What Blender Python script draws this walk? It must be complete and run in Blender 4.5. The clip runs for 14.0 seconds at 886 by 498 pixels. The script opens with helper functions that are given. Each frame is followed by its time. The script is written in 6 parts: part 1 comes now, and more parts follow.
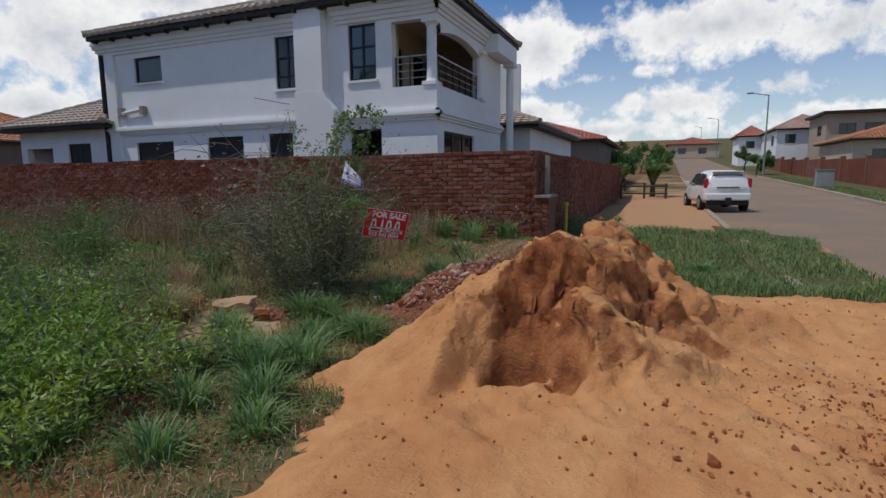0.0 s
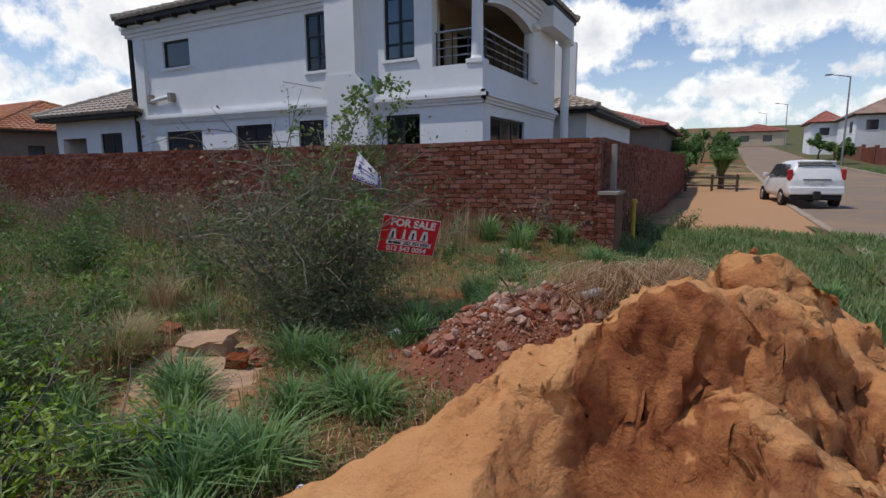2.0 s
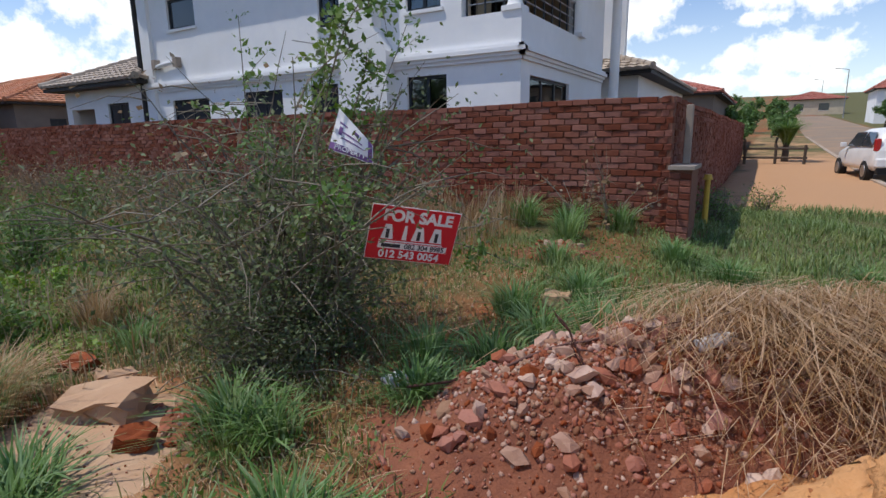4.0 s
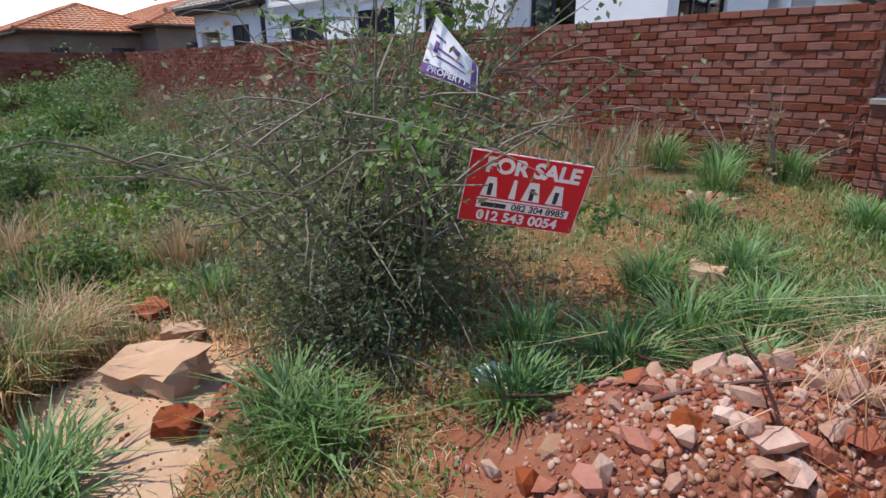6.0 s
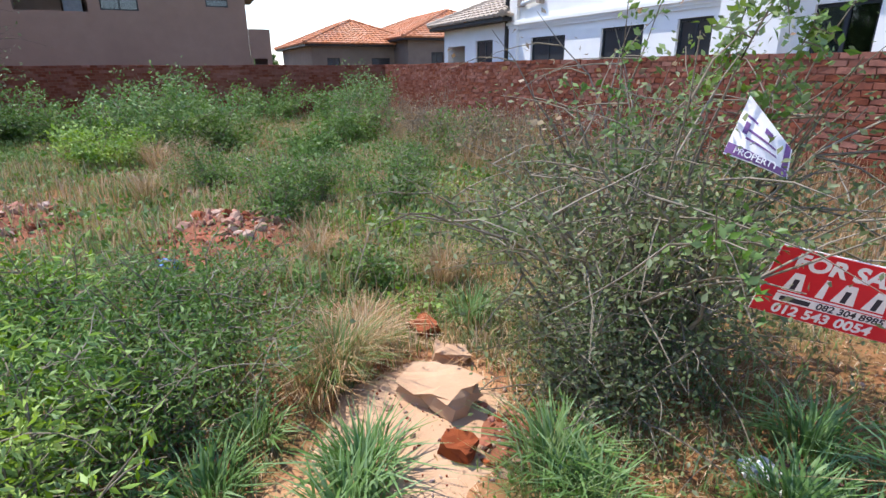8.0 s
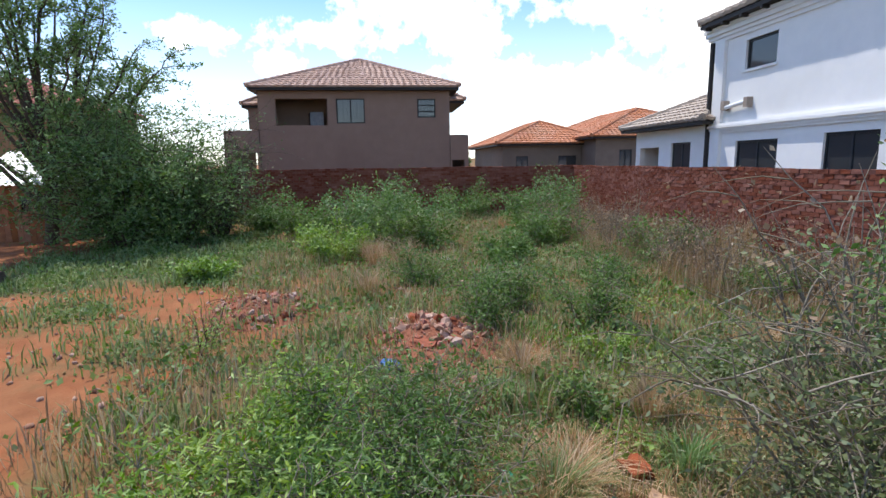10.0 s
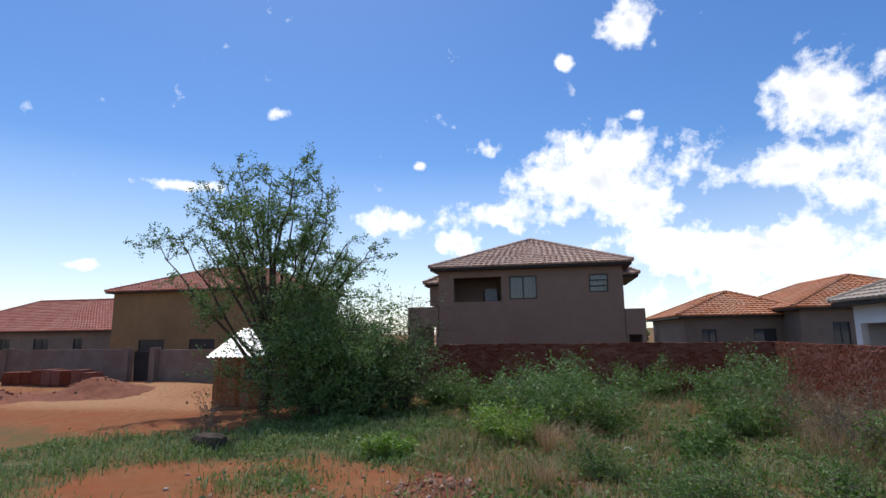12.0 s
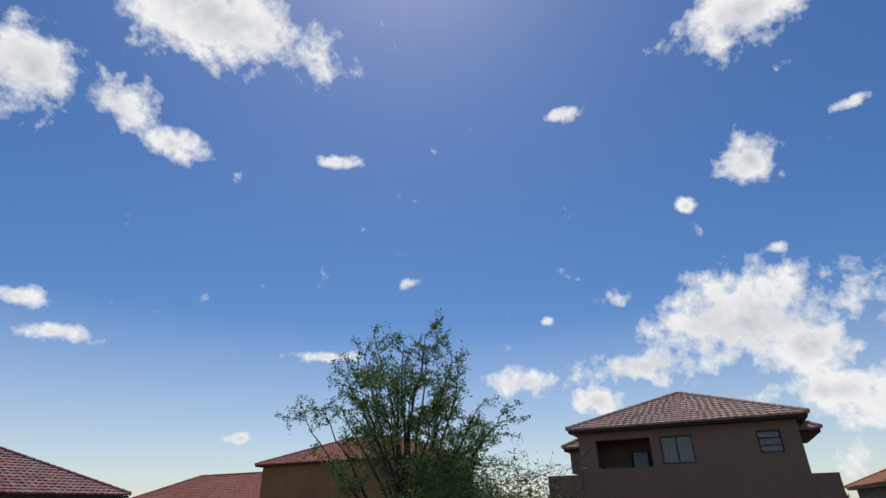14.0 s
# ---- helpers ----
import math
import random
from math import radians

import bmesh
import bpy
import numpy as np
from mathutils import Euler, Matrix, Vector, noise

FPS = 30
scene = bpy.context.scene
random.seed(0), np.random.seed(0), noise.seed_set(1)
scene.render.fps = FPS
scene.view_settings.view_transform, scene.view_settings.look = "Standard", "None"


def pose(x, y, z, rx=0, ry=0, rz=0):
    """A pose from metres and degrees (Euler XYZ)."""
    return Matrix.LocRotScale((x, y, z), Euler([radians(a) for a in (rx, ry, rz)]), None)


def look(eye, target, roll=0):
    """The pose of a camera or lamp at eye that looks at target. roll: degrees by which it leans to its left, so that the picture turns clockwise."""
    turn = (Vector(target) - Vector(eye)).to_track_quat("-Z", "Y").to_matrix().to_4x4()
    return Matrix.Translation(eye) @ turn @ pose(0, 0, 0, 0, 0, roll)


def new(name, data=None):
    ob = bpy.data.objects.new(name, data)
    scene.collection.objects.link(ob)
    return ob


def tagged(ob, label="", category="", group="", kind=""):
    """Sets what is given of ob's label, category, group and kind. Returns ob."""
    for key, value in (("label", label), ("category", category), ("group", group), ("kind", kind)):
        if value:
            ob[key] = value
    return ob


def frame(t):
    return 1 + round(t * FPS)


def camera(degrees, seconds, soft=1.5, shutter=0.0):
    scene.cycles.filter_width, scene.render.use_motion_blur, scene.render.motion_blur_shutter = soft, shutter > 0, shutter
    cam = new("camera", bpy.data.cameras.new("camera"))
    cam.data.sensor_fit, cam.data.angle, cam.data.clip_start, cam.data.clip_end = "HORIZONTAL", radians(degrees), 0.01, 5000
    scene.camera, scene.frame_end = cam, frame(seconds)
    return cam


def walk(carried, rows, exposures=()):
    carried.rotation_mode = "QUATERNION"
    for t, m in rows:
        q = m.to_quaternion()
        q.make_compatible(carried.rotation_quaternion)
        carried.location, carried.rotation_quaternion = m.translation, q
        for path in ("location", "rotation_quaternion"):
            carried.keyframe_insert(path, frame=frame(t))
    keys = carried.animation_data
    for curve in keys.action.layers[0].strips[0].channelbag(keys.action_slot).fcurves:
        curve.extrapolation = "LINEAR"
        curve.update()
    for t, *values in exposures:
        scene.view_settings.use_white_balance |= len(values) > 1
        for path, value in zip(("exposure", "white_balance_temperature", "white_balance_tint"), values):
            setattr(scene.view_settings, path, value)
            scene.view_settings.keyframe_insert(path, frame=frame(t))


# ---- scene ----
cam = camera(79.5, 14.0)
PATH = [
    (0.0, pose(0.000, 0.000, 1.500, 82.20, 0.50, 22.40)),
    (0.5, pose(-0.085, 0.361, 1.494, 81.80, 0.50, 24.90)),
    (1.0, pose(-0.201, 0.735, 1.524, 81.50, 0.50, 25.80)),
    (1.5, pose(-0.368, 1.140, 1.554, 81.30, 0.50, 26.80)),
    (2.0, pose(-0.593, 1.540, 1.554, 81.10, 0.50, 27.40)),
    (2.5, pose(-0.776, 1.919, 1.530, 80.60, 0.60, 27.80)),
    (3.0, pose(-0.967, 2.288, 1.524, 79.90, 0.60, 29.10)),
    (5.5, pose(-1.669, 3.731, 1.440, 73.40, 0.70, 37.70)),
    (6.0, pose(-1.760, 3.732, 1.470, 70.90, 0.60, 43.10)),
    (6.5, pose(-1.854, 3.661, 1.542, 70.50, 0.40, 50.00)),
    (7.0, pose(-1.903, 3.576, 1.614, 70.50, 0.30, 56.00)),
    (7.5, pose(-1.927, 3.475, 1.704, 70.50, 0.20, 61.00)),
    (10.0, pose(-1.829, 2.990, 2.214, 80.70, 0.80, 84.20)),
    (10.5, pose(-1.787, 2.935, 2.280, 83.90, 0.70, 89.70)),
    (11.0, pose(-1.708, 2.916, 2.370, 88.70, 0.70, 94.20)),
    (11.5, pose(-1.650, 2.901, 2.418, 93.70, 0.70, 98.40)),
    (12.0, pose(-1.582, 2.910, 2.454, 99.00, 0.70, 102.10)),
    (12.5, pose(-1.564, 2.930, 2.484, 103.70, 0.80, 105.80)),
    (13.0, pose(-1.495, 2.966, 2.478, 108.10, 0.80, 109.70)),
    (13.5, pose(-1.416, 3.011, 2.454, 112.40, 0.90, 113.30)),
    (14.0, pose(-1.346, 3.047, 2.436, 116.10, 0.90, 116.30)),
]
EXPOSURES = [(0.0, -0.17), (3.0, 0.22), (5.5, 0.82), (6.5, 1.2), (7.7, 1.5), (10.0, 1.08), (11.0, 0.65), (12.5, 0.2), (14.0, -0.22)]
walk(cam, PATH, EXPOSURES)

# ---- world and sun ----
SUN_EL, SUN_AZ = 64.0, -122.0          # the sun stands high over the yard side of the plot
world = bpy.data.worlds.new("sky")
scene.world = world
world.use_nodes = True
wn, wl = world.node_tree.nodes, world.node_tree.links
wn.clear()
w_out = wn.new("ShaderNodeOutputWorld")
w_sky = wn.new("ShaderNodeTexSky")
w_sky.sky_type, w_sky.sun_disc = "NISHITA", False
w_sky.sun_elevation, w_sky.sun_rotation = radians(SUN_EL), radians(SUN_AZ)
w_sky.air_density, w_sky.dust_density, w_sky.ozone_density = 1.0, 0.4, 4.0
w_bg = wn.new("ShaderNodeBackground")
w_bg.inputs["Strength"].default_value = 0.11
w_cl = wn.new("ShaderNodeBackground")
w_cl.inputs["Strength"].default_value = 1.02
w_mix = wn.new("ShaderNodeMixShader")
w_hs = wn.new("ShaderNodeHueSaturation")
w_hs.inputs["Hue"].default_value, w_hs.inputs["Saturation"].default_value = 0.506, 1.24
wl.new(w_sky.outputs[0], w_hs.inputs["Color"])
wl.new(w_hs.outputs[0], w_bg.inputs["Color"])
# fair-weather clouds: noise on a flat layer above the ground
w_tc = wn.new("ShaderNodeTexCoord")
w_sep = wn.new("ShaderNodeSeparateXYZ")
wl.new(w_tc.outputs["Generated"], w_sep.inputs[0])


def wmath(op, a, b=None, clamp=False):
    n = wn.new("ShaderNodeMath")
    n.operation, n.use_clamp = op, clamp
    for i, v in enumerate((a, b)):
        if v is None:
            continue
        if isinstance(v, (int, float)):
            n.inputs[i].default_value = v
        else:
            wl.new(v, n.inputs[i])
    return n.outputs[0]


def wnoise(vec, scale, detail, rough):
    n = wn.new("ShaderNodeTexNoise")
    n.inputs["Scale"].default_value, n.inputs["Detail"].default_value, n.inputs["Roughness"].default_value = scale, detail, rough
    wl.new(vec, n.inputs["Vector"])
    return n.outputs["Fac"]


# clouds as bearing (degrees west of north), height, half width, half height
CLOUDS_SOUTH = [(146.8, 45.6, 14.7, 3.5), (161.6, 35.5, 4.4, 3.6), (153.8, 35.2, 4.4, 1.9), (147.9, 33.3, 2.6, 1.6), (128.6, 34.8, 3.5, 0.9), (156.4, 17.0, 2.4, 1.1),
                (153.2, 14.4, 3.6, 1.0), (119.8, 22.4, 1.8, 1.0), (104.5, 17.8, 1.0, 0.6), (128.7, 14.5, 4.4, 0.8), (136.1, 6.4, 3.4, 0.8), (-150, 40, 22, 9), (-110, 24, 16, 5), (-70, 30, 14, 5)]
CLOUDS_WEST = [(77.2, 42.4, 6.0, 2.8), (81.0, 30.1, 3.0, 2.2), (88.0, 27.3, 1.1, 0.8), (80.8, 21.6, 1.4, 0.7), (85.4, 15.4, 9.2, 4.6), (94.8, 12.6, 7.4, 1.9), (80.7, 12.6, 4.4, 2.3), (97.2, 19.4, 2.2, 1.1),
               (99.7, 39.1, 3.5, 1.0), (71.5, 31.7, 2.2, 0.7), (107.7, 11.6, 4.1, 1.5), (100.2, 9.5, 2.9, 1.5), (80.5, 8.7, 5.4, 1.7), (65.0, 20.0, 4.2, 3.6), (68.0, 14.6, 5.0, 2.0),
               (70.9, 7.6, 11.0, 2.8), (66.0, 3.6, 14.0, 2.4)]
CLOUDS_NORTH = [(57.0, 11.7, 9.5, 5.5), (59.2, 6.0, 7.3, 2.4), (48.3, 16.0, 10.2, 2.2), (12.7, 12.4, 5.6, 3.2), (7.3, 9.4, 3.8, 1.1), (13.2, 6.4, 6.4, 1.5), (-0.4, 6.6, 7.4, 1.9), (-9.6, 7.7, 4.2, 1.5),
                (-3.5, 13.4, 13.0, 3.0), (-14.0, 12.0, 7.0, 3.2), (-12.6, 4.8, 7.0, 1.6), (1.8, 9.9, 3.1, 0.9), (6.9, 4.3, 14.0, 1.5), (30, 24, 12, 4), (-2, 26, 14, 5)]
w_az = wmath("MULTIPLY", wmath("ARCTAN2", wmath("MULTIPLY", w_sep.outputs[0], -1.0), w_sep.outputs[1]), 180 / math.pi)
w_el = wmath("MULTIPLY", wmath("ARCSINE", w_sep.outputs[2]), 180 / math.pi)
w_dir = wn.new("ShaderNodeCombineXYZ")
wl.new(w_az, w_dir.inputs[0])
wl.new(w_el, w_dir.inputs[1])


def wvec(op, a, b):
    n = wn.new("ShaderNodeVectorMath")
    n.operation = op
    for i, v in enumerate((a, b)):
        if isinstance(v, tuple):
            n.inputs[i].default_value = v
        elif v is not None:
            wl.new(v, n.inputs[i])
    return n


w_field = None
for ca, ce, cw, ch in CLOUDS_SOUTH + CLOUDS_WEST + CLOUDS_NORTH:
    w_rel = wvec("MULTIPLY", wvec("SUBTRACT", w_dir.outputs[0], (ca, ce, 0.0)).outputs[0], (1 / cw, 1 / ch, 0.0))
    w_len = wmath("ADD", wvec("LENGTH", w_rel.outputs[0], None).outputs["Value"], 0.30 if ch < 1.2 else 0.1 if ch < 2.0 else 0.0)   # small clouds are thin wisps
    w_field = w_len if w_field is None else wmath("MINIMUM", w_field, w_len)
w_body = wmath("SUBTRACT", 1.0, wmath("MINIMUM", w_field, 1.7))
w_big = wnoise(w_tc.outputs["Generated"], 14.0, 9.0, 0.58)
w_fine = wnoise(w_tc.outputs["Generated"], 38.0, 7.0, 0.62)
w_d = wmath("ADD", w_body, wmath("MULTIPLY", wmath("SUBTRACT", w_big, 0.46), 2.6))
w_d = wmath("ADD", w_d, wmath("MULTIPLY", wmath("SUBTRACT", w_fine, 0.5), 1.5))
w_fac = wmath("MULTIPLY", wmath("SUBTRACT", w_d, -0.10), 1.5, True)
# thin haze low over the horizon
w_haze = wmath("MULTIPLY", wmath("SUBTRACT", 1.0, wmath("MULTIPLY", wmath("MAXIMUM", w_el, 0.0), 0.055), True), 0.42)
w_fac = wmath("MAXIMUM", w_fac, w_haze)
w_core = wmath("MULTIPLY", wmath("SUBTRACT", wmath("ADD", w_body, wmath("MULTIPLY", wmath("SUBTRACT", w_fine, 0.5), 1.2)), 0.30), 1.3, True)
w_ramp = wn.new("ShaderNodeMix")
w_ramp.data_type = "RGBA"
w_ramp.inputs[6].default_value, w_ramp.inputs[7].default_value = (1.0, 1.0, 1.0, 1), (0.64, 0.67, 0.73, 1)
wl.new(w_core, w_ramp.inputs[0])
wl.new(w_ramp.outputs[2], w_cl.inputs["Color"])
wl.new(w_fac, w_mix.inputs[0])
wl.new(w_bg.outputs[0], w_mix.inputs[1])
wl.new(w_cl.outputs[0], w_mix.inputs[2])
wl.new(w_mix.outputs[0], w_out.inputs[0])

sun = new("sun", bpy.data.lights.new("sun", "SUN"))
sun.data.energy, sun.data.angle, sun.data.color = 2.6, radians(0.6), (1.0, 0.95, 0.88)
_az = radians(SUN_AZ)
_to_sun = Vector((math.sin(_az) * math.cos(radians(SUN_EL)), math.cos(_az) * math.cos(radians(SUN_EL)), math.sin(radians(SUN_EL))))
sun.matrix_world = look(_to_sun * 60, (0, 0, 0))

# ---- materials ----


def material(name, c1, c2=None, scale=4.0, rough=0.85, metal=0.0, bump=0.3, bscale=40.0, c3=None, big=0.6, piece=0.0, bdist=0.01, spec=0.3):
    """Two colours mixed by fine noise, a third in broad stains; fine relief; piece: how much each piece differs."""
    m = bpy.data.materials.new(name)
    m.use_nodes = True
    n, l = m.node_tree.nodes, m.node_tree.links
    b = n["Principled BSDF"]
    b.inputs["Roughness"].default_value, b.inputs["Metallic"].default_value = rough, metal
    b.inputs["Specular IOR Level"].default_value = spec
    c2 = c2 or tuple(v * 0.75 for v in c1)
    c3 = c3 or tuple(v * 0.8 for v in c1)
    geo = n.new("ShaderNodeNewGeometry")

    def noise_tex(s, d, r=0.6):
        t = n.new("ShaderNodeTexNoise")
        t.inputs["Scale"].default_value, t.inputs["Detail"].default_value, t.inputs["Roughness"].default_value = s, d, r
        l.new(geo.outputs["Position"], t.inputs["Vector"])
        return t.outputs["Fac"]

    def ramp(src, lo, hi):
        r = n.new("ShaderNodeMapRange")
        r.inputs[1].default_value, r.inputs[2].default_value = lo, hi
        l.new(src, r.inputs[0])
        return r.outputs[0]

    def mix(f, a, c, blend="MIX"):
        x = n.new("ShaderNodeMix")
        x.data_type, x.blend_type = "RGBA", blend
        for i, v in ((0, f), (6, a), (7, c)):
            if isinstance(v, tuple):
                x.inputs[i].default_value = (*v, 1)
            elif isinstance(v, float):
                x.inputs[i].default_value = v
            else:
                l.new(v, x.inputs[i])
        return x.outputs[2]

    col = mix(ramp(noise_tex(scale, 6), 0.35, 0.65), c1, c2)
    col = mix(ramp(noise_tex(big, 4), 0.45, 0.7), col, c3)
    if piece:
        oi = n.new("ShaderNodeObjectInfo")
        add = n.new("ShaderNodeMath")
        add.operation = "ADD"
        l.new(oi.outputs["Random"], add.inputs[0])
        l.new(geo.outputs["Random Per Island"], add.inputs[1])
        fr = n.new("ShaderNodeMath")
        fr.operation = "FRACT"
        l.new(add.outputs[0], fr.inputs[0])
        hs = n.new("ShaderNodeHueSaturation")
        hs.inputs["Hue"].default_value = 0.5
        mr = n.new("ShaderNodeMapRange")
        mr.inputs[3].default_value, mr.inputs[4].default_value = 1 - piece, 1 + piece
        l.new(fr.outputs[0], mr.inputs[0])
        l.new(mr.outputs[0], hs.inputs["Value"])
        mr2 = n.new("ShaderNodeMapRange")
        mr2.inputs[3].default_value, mr2.inputs[4].default_value = 1 + piece * 0.5, 1 - piece * 0.8
        l.new(fr.outputs[0], mr2.inputs[0])
        l.new(mr2.outputs[0], hs.inputs["Saturation"])
        l.new(col, hs.inputs["Color"])
        col = hs.outputs[0]
    l.new(col, b.inputs["Base Color"])
    if bump:
        bn = n.new("ShaderNodeBump")
        bn.inputs["Strength"].default_value, bn.inputs["Distance"].default_value = bump, bdist
        l.new(noise_tex(bscale, 5, 0.65), bn.inputs["Height"])
        l.new(bn.outputs[0], b.inputs["Normal"])
    return m


def leaf_material(name, c1, c2, c3, trans=0.25):
    m = material(name, c1, c2, 9.0, 0.55, bump=0.0, c3=c3, big=1.3, piece=0.35, spec=0.25)
    n, l = m.node_tree.nodes, m.node_tree.links
    b = n["Principled BSDF"]
    t = n.new("ShaderNodeBsdfTranslucent")
    l.new(b.inputs["Base Color"].links[0].from_socket, t.inputs["Color"])
    x = n.new("ShaderNodeMixShader")
    x.inputs[0].default_value = trans
    l.new(b.outputs[0], x.inputs[1])
    l.new(t.outputs[0], x.inputs[2])
    l.new(x.outputs[0], n["Material Output"].inputs["Surface"])
    return m


def glass_material(name, tint=(0.04, 0.045, 0.05)):
    m = bpy.data.materials.new(name)
    m.use_nodes = True
    b = m.node_tree.nodes["Principled BSDF"]
    b.inputs["Base Color"].default_value = (*tint, 1)
    b.inputs["Roughness"].default_value = 0.06
    b.inputs["Specular IOR Level"].default_value = 0.6
    return m


M = {}
M["sand"] = material("sand", (0.60, 0.30, 0.125), (0.50, 0.225, 0.085), 5.0, 0.95, bump=0.8, bscale=45, c3=(0.46, 0.19, 0.07), big=1.1, bdist=0.012, spec=0.1)
M["damp"] = material("damp_sand", (0.37, 0.135, 0.055), (0.27, 0.09, 0.038), 7.0, 0.95, bump=0.9, bscale=40, c3=(0.42, 0.18, 0.075), big=3.0, bdist=0.02, spec=0.1)
M["brick"] = material("brick", (0.215, 0.068, 0.042), (0.15, 0.05, 0.034), 9.0, 0.92, bump=0.8, bscale=60, c3=(0.225, 0.085, 0.056), big=0.9, piece=0.2, spec=0.15)
M["mortar"] = material("mortar", (0.23, 0.10, 0.065), (0.17, 0.07, 0.045), 14, 0.95, bump=0.6, bscale=70)
M["white"] = material("white_paint", (0.80, 0.80, 0.80), (0.76, 0.765, 0.775), 3.0, 0.8, bump=0.25, bscale=60, c3=(0.72, 0.715, 0.70), big=0.35, bdist=0.006)
M["beige"] = material("beige_paint", (0.55, 0.45, 0.33), (0.50, 0.41, 0.30), 3.0, 0.85, bump=0.2)
M["brown"] = material("brown_plaster", (0.275, 0.185, 0.14), (0.25, 0.165, 0.125), 2.0, 0.92, bump=0.4, bscale=30, c3=(0.235, 0.155, 0.118), big=0.4)
M["olive"] = material("olive_plaster", (0.25, 0.165, 0.085), (0.22, 0.145, 0.075), 2.0, 0.92, bump=0.4, bscale=30, big=0.4)
M["taupe"] = material("taupe_plaster", (0.20, 0.165, 0.14), (0.17, 0.14, 0.12), 2.0, 0.92, bump=0.4, bscale=30, big=0.4)
M["greywall"] = material("grey_block", (0.24, 0.19, 0.165), (0.19, 0.145, 0.125), 1.6, 0.95, bump=0.6, bscale=25, c3=(0.20, 0.13, 0.10), big=0.4)
M["tile_tan"] = material("tan_roof_tile", (0.50, 0.345, 0.27), (0.41, 0.265, 0.20), 5.0, 0.85, bump=0.4, c3=(0.38, 0.25, 0.20), big=0.5, piece=0.1)
M["tile_grey"] = material("weathered_roof_tile", (0.42, 0.35, 0.285), (0.32, 0.265, 0.215), 5.0, 0.85, bump=0.4, c3=(0.36, 0.295, 0.24), big=0.5, piece=0.12)
M["tile_orange"] = material("orange_roof_tile", (0.52, 0.22, 0.11), (0.42, 0.165, 0.08), 5.0, 0.85, bump=0.4, c3=(0.45, 0.25, 0.15), big=0.5, piece=0.1)
M["tile_red"] = material("red_roof_tile", (0.42, 0.14, 0.10), (0.33, 0.11, 0.08), 4.0, 0.8, bump=0.4, c3=(0.40, 0.17, 0.12), big=0.5, piece=0.12)
M["tile_mixed"] = material("mixed_roof_tile", (0.36, 0.07, 0.06), (0.22, 0.10, 0.09), 1.2, 0.6, bump=0.4, c3=(0.16, 0.15, 0.14), big=0.7, piece=0.3)
M["fascia"] = material("dark_fascia", (0.022, 0.019, 0.018), (0.035, 0.03, 0.028), 8.0, 0.6)
M["frame"] = material("window_frame_paint", (0.02, 0.024, 0.03), (0.03, 0.034, 0.04), 8.0, 0.5, bump=0.1)
M["glass"] = glass_material("window_glass")
# near-black stands in for the shade of unlit rooms behind the openings
M["dark"] = material("room_shade", (0.03, 0.028, 0.027), (0.024, 0.022, 0.02), 3, 0.95)
M["curtain"] = material("curtain_cloth", (0.34, 0.35, 0.38), (0.25, 0.26, 0.29), 6.0, 0.9, bump=0.5, bscale=8)
M["blue_cloth"] = material("blue_cloth", (0.05, 0.07, 0.22), (0.07, 0.09, 0.3), 5, 0.9)
M["steel"] = material("rail_steel", (0.42, 0.43, 0.44), (0.36, 0.37, 0.38), 10, 0.35, 0.9, bump=0.05)
M["galv"] = material("corrugated_sheet", (0.78, 0.79, 0.80), (0.70, 0.71, 0.72), 3.0, 0.45, 0.3, bump=0.2, c3=(0.6, 0.6, 0.59))
M["rustwood"] = material("weathered_boards", (0.27, 0.115, 0.05), (0.19, 0.08, 0.04), 5.0, 0.9, bump=0.6, piece=0.2)
M["asphalt"] = material("asphalt", (0.265, 0.20, 0.145), (0.215, 0.16, 0.115), 30, 0.92, bump=0.6, bscale=120, c3=(0.33, 0.21, 0.125), big=0.3)
M["kerb"] = material("kerb_concrete", (0.42, 0.33, 0.25), (0.35, 0.26, 0.19), 6, 0.92, bump=0.5, piece=0.12)
M["stone"] = material("rubble_stone", (0.41, 0.245, 0.17), (0.30, 0.145, 0.09), 7, 0.92, bump=0.8, bscale=35, c3=(0.46, 0.31, 0.22), big=2.5, piece=0.35)
M["redstone"] = material("broken_brick", (0.36, 0.115, 0.06), (0.26, 0.08, 0.045), 9, 0.92, bump=0.8, bscale=35, piece=0.3)
M["rubble_soil"] = material("rubble_soil", (0.26, 0.095, 0.05), (0.17, 0.06, 0.035), 6, 0.95, bump=1.0, bscale=30, c3=(0.28, 0.11, 0.06), big=2.0, bdist=0.02)
M["slab"] = material("earth_slab", (0.50, 0.33, 0.21), (0.42, 0.26, 0.16), 5, 0.93, bump=0.8, bscale=25, c3=(0.45, 0.27, 0.16), big=2)
M["carwhite"] = material("car_paint", (0.80, 0.80, 0.79), (0.76, 0.75, 0.73), 2, 0.25, bump=0.0, spec=0.5)
M["rubber"] = material("black_rubber", (0.02, 0.02, 0.02), (0.03, 0.028, 0.025), 20, 0.8)
M["redlens"] = material("red_lens", (0.45, 0.03, 0.03), (0.38, 0.02, 0.02), 5, 0.25, bump=0.0)
M["plate"] = material("number_plate", (0.62, 0.63, 0.60), (0.55, 0.56, 0.55), 5, 0.5, bump=0.0)
M["signred"] = material("sign_red", (0.62, 0.018, 0.03), (0.55, 0.015, 0.028), 3, 0.45, bump=0.1, c3=(0.56, 0.03, 0.04), big=4)
M["signwhite"] = material("sign_white", (0.82, 0.80, 0.80), (0.76, 0.74, 0.74), 6, 0.5, bump=0.1)
M["signdark"] = material("sign_ink", (0.03, 0.03, 0.045), (0.04, 0.04, 0.05), 6, 0.5, bump=0.0)
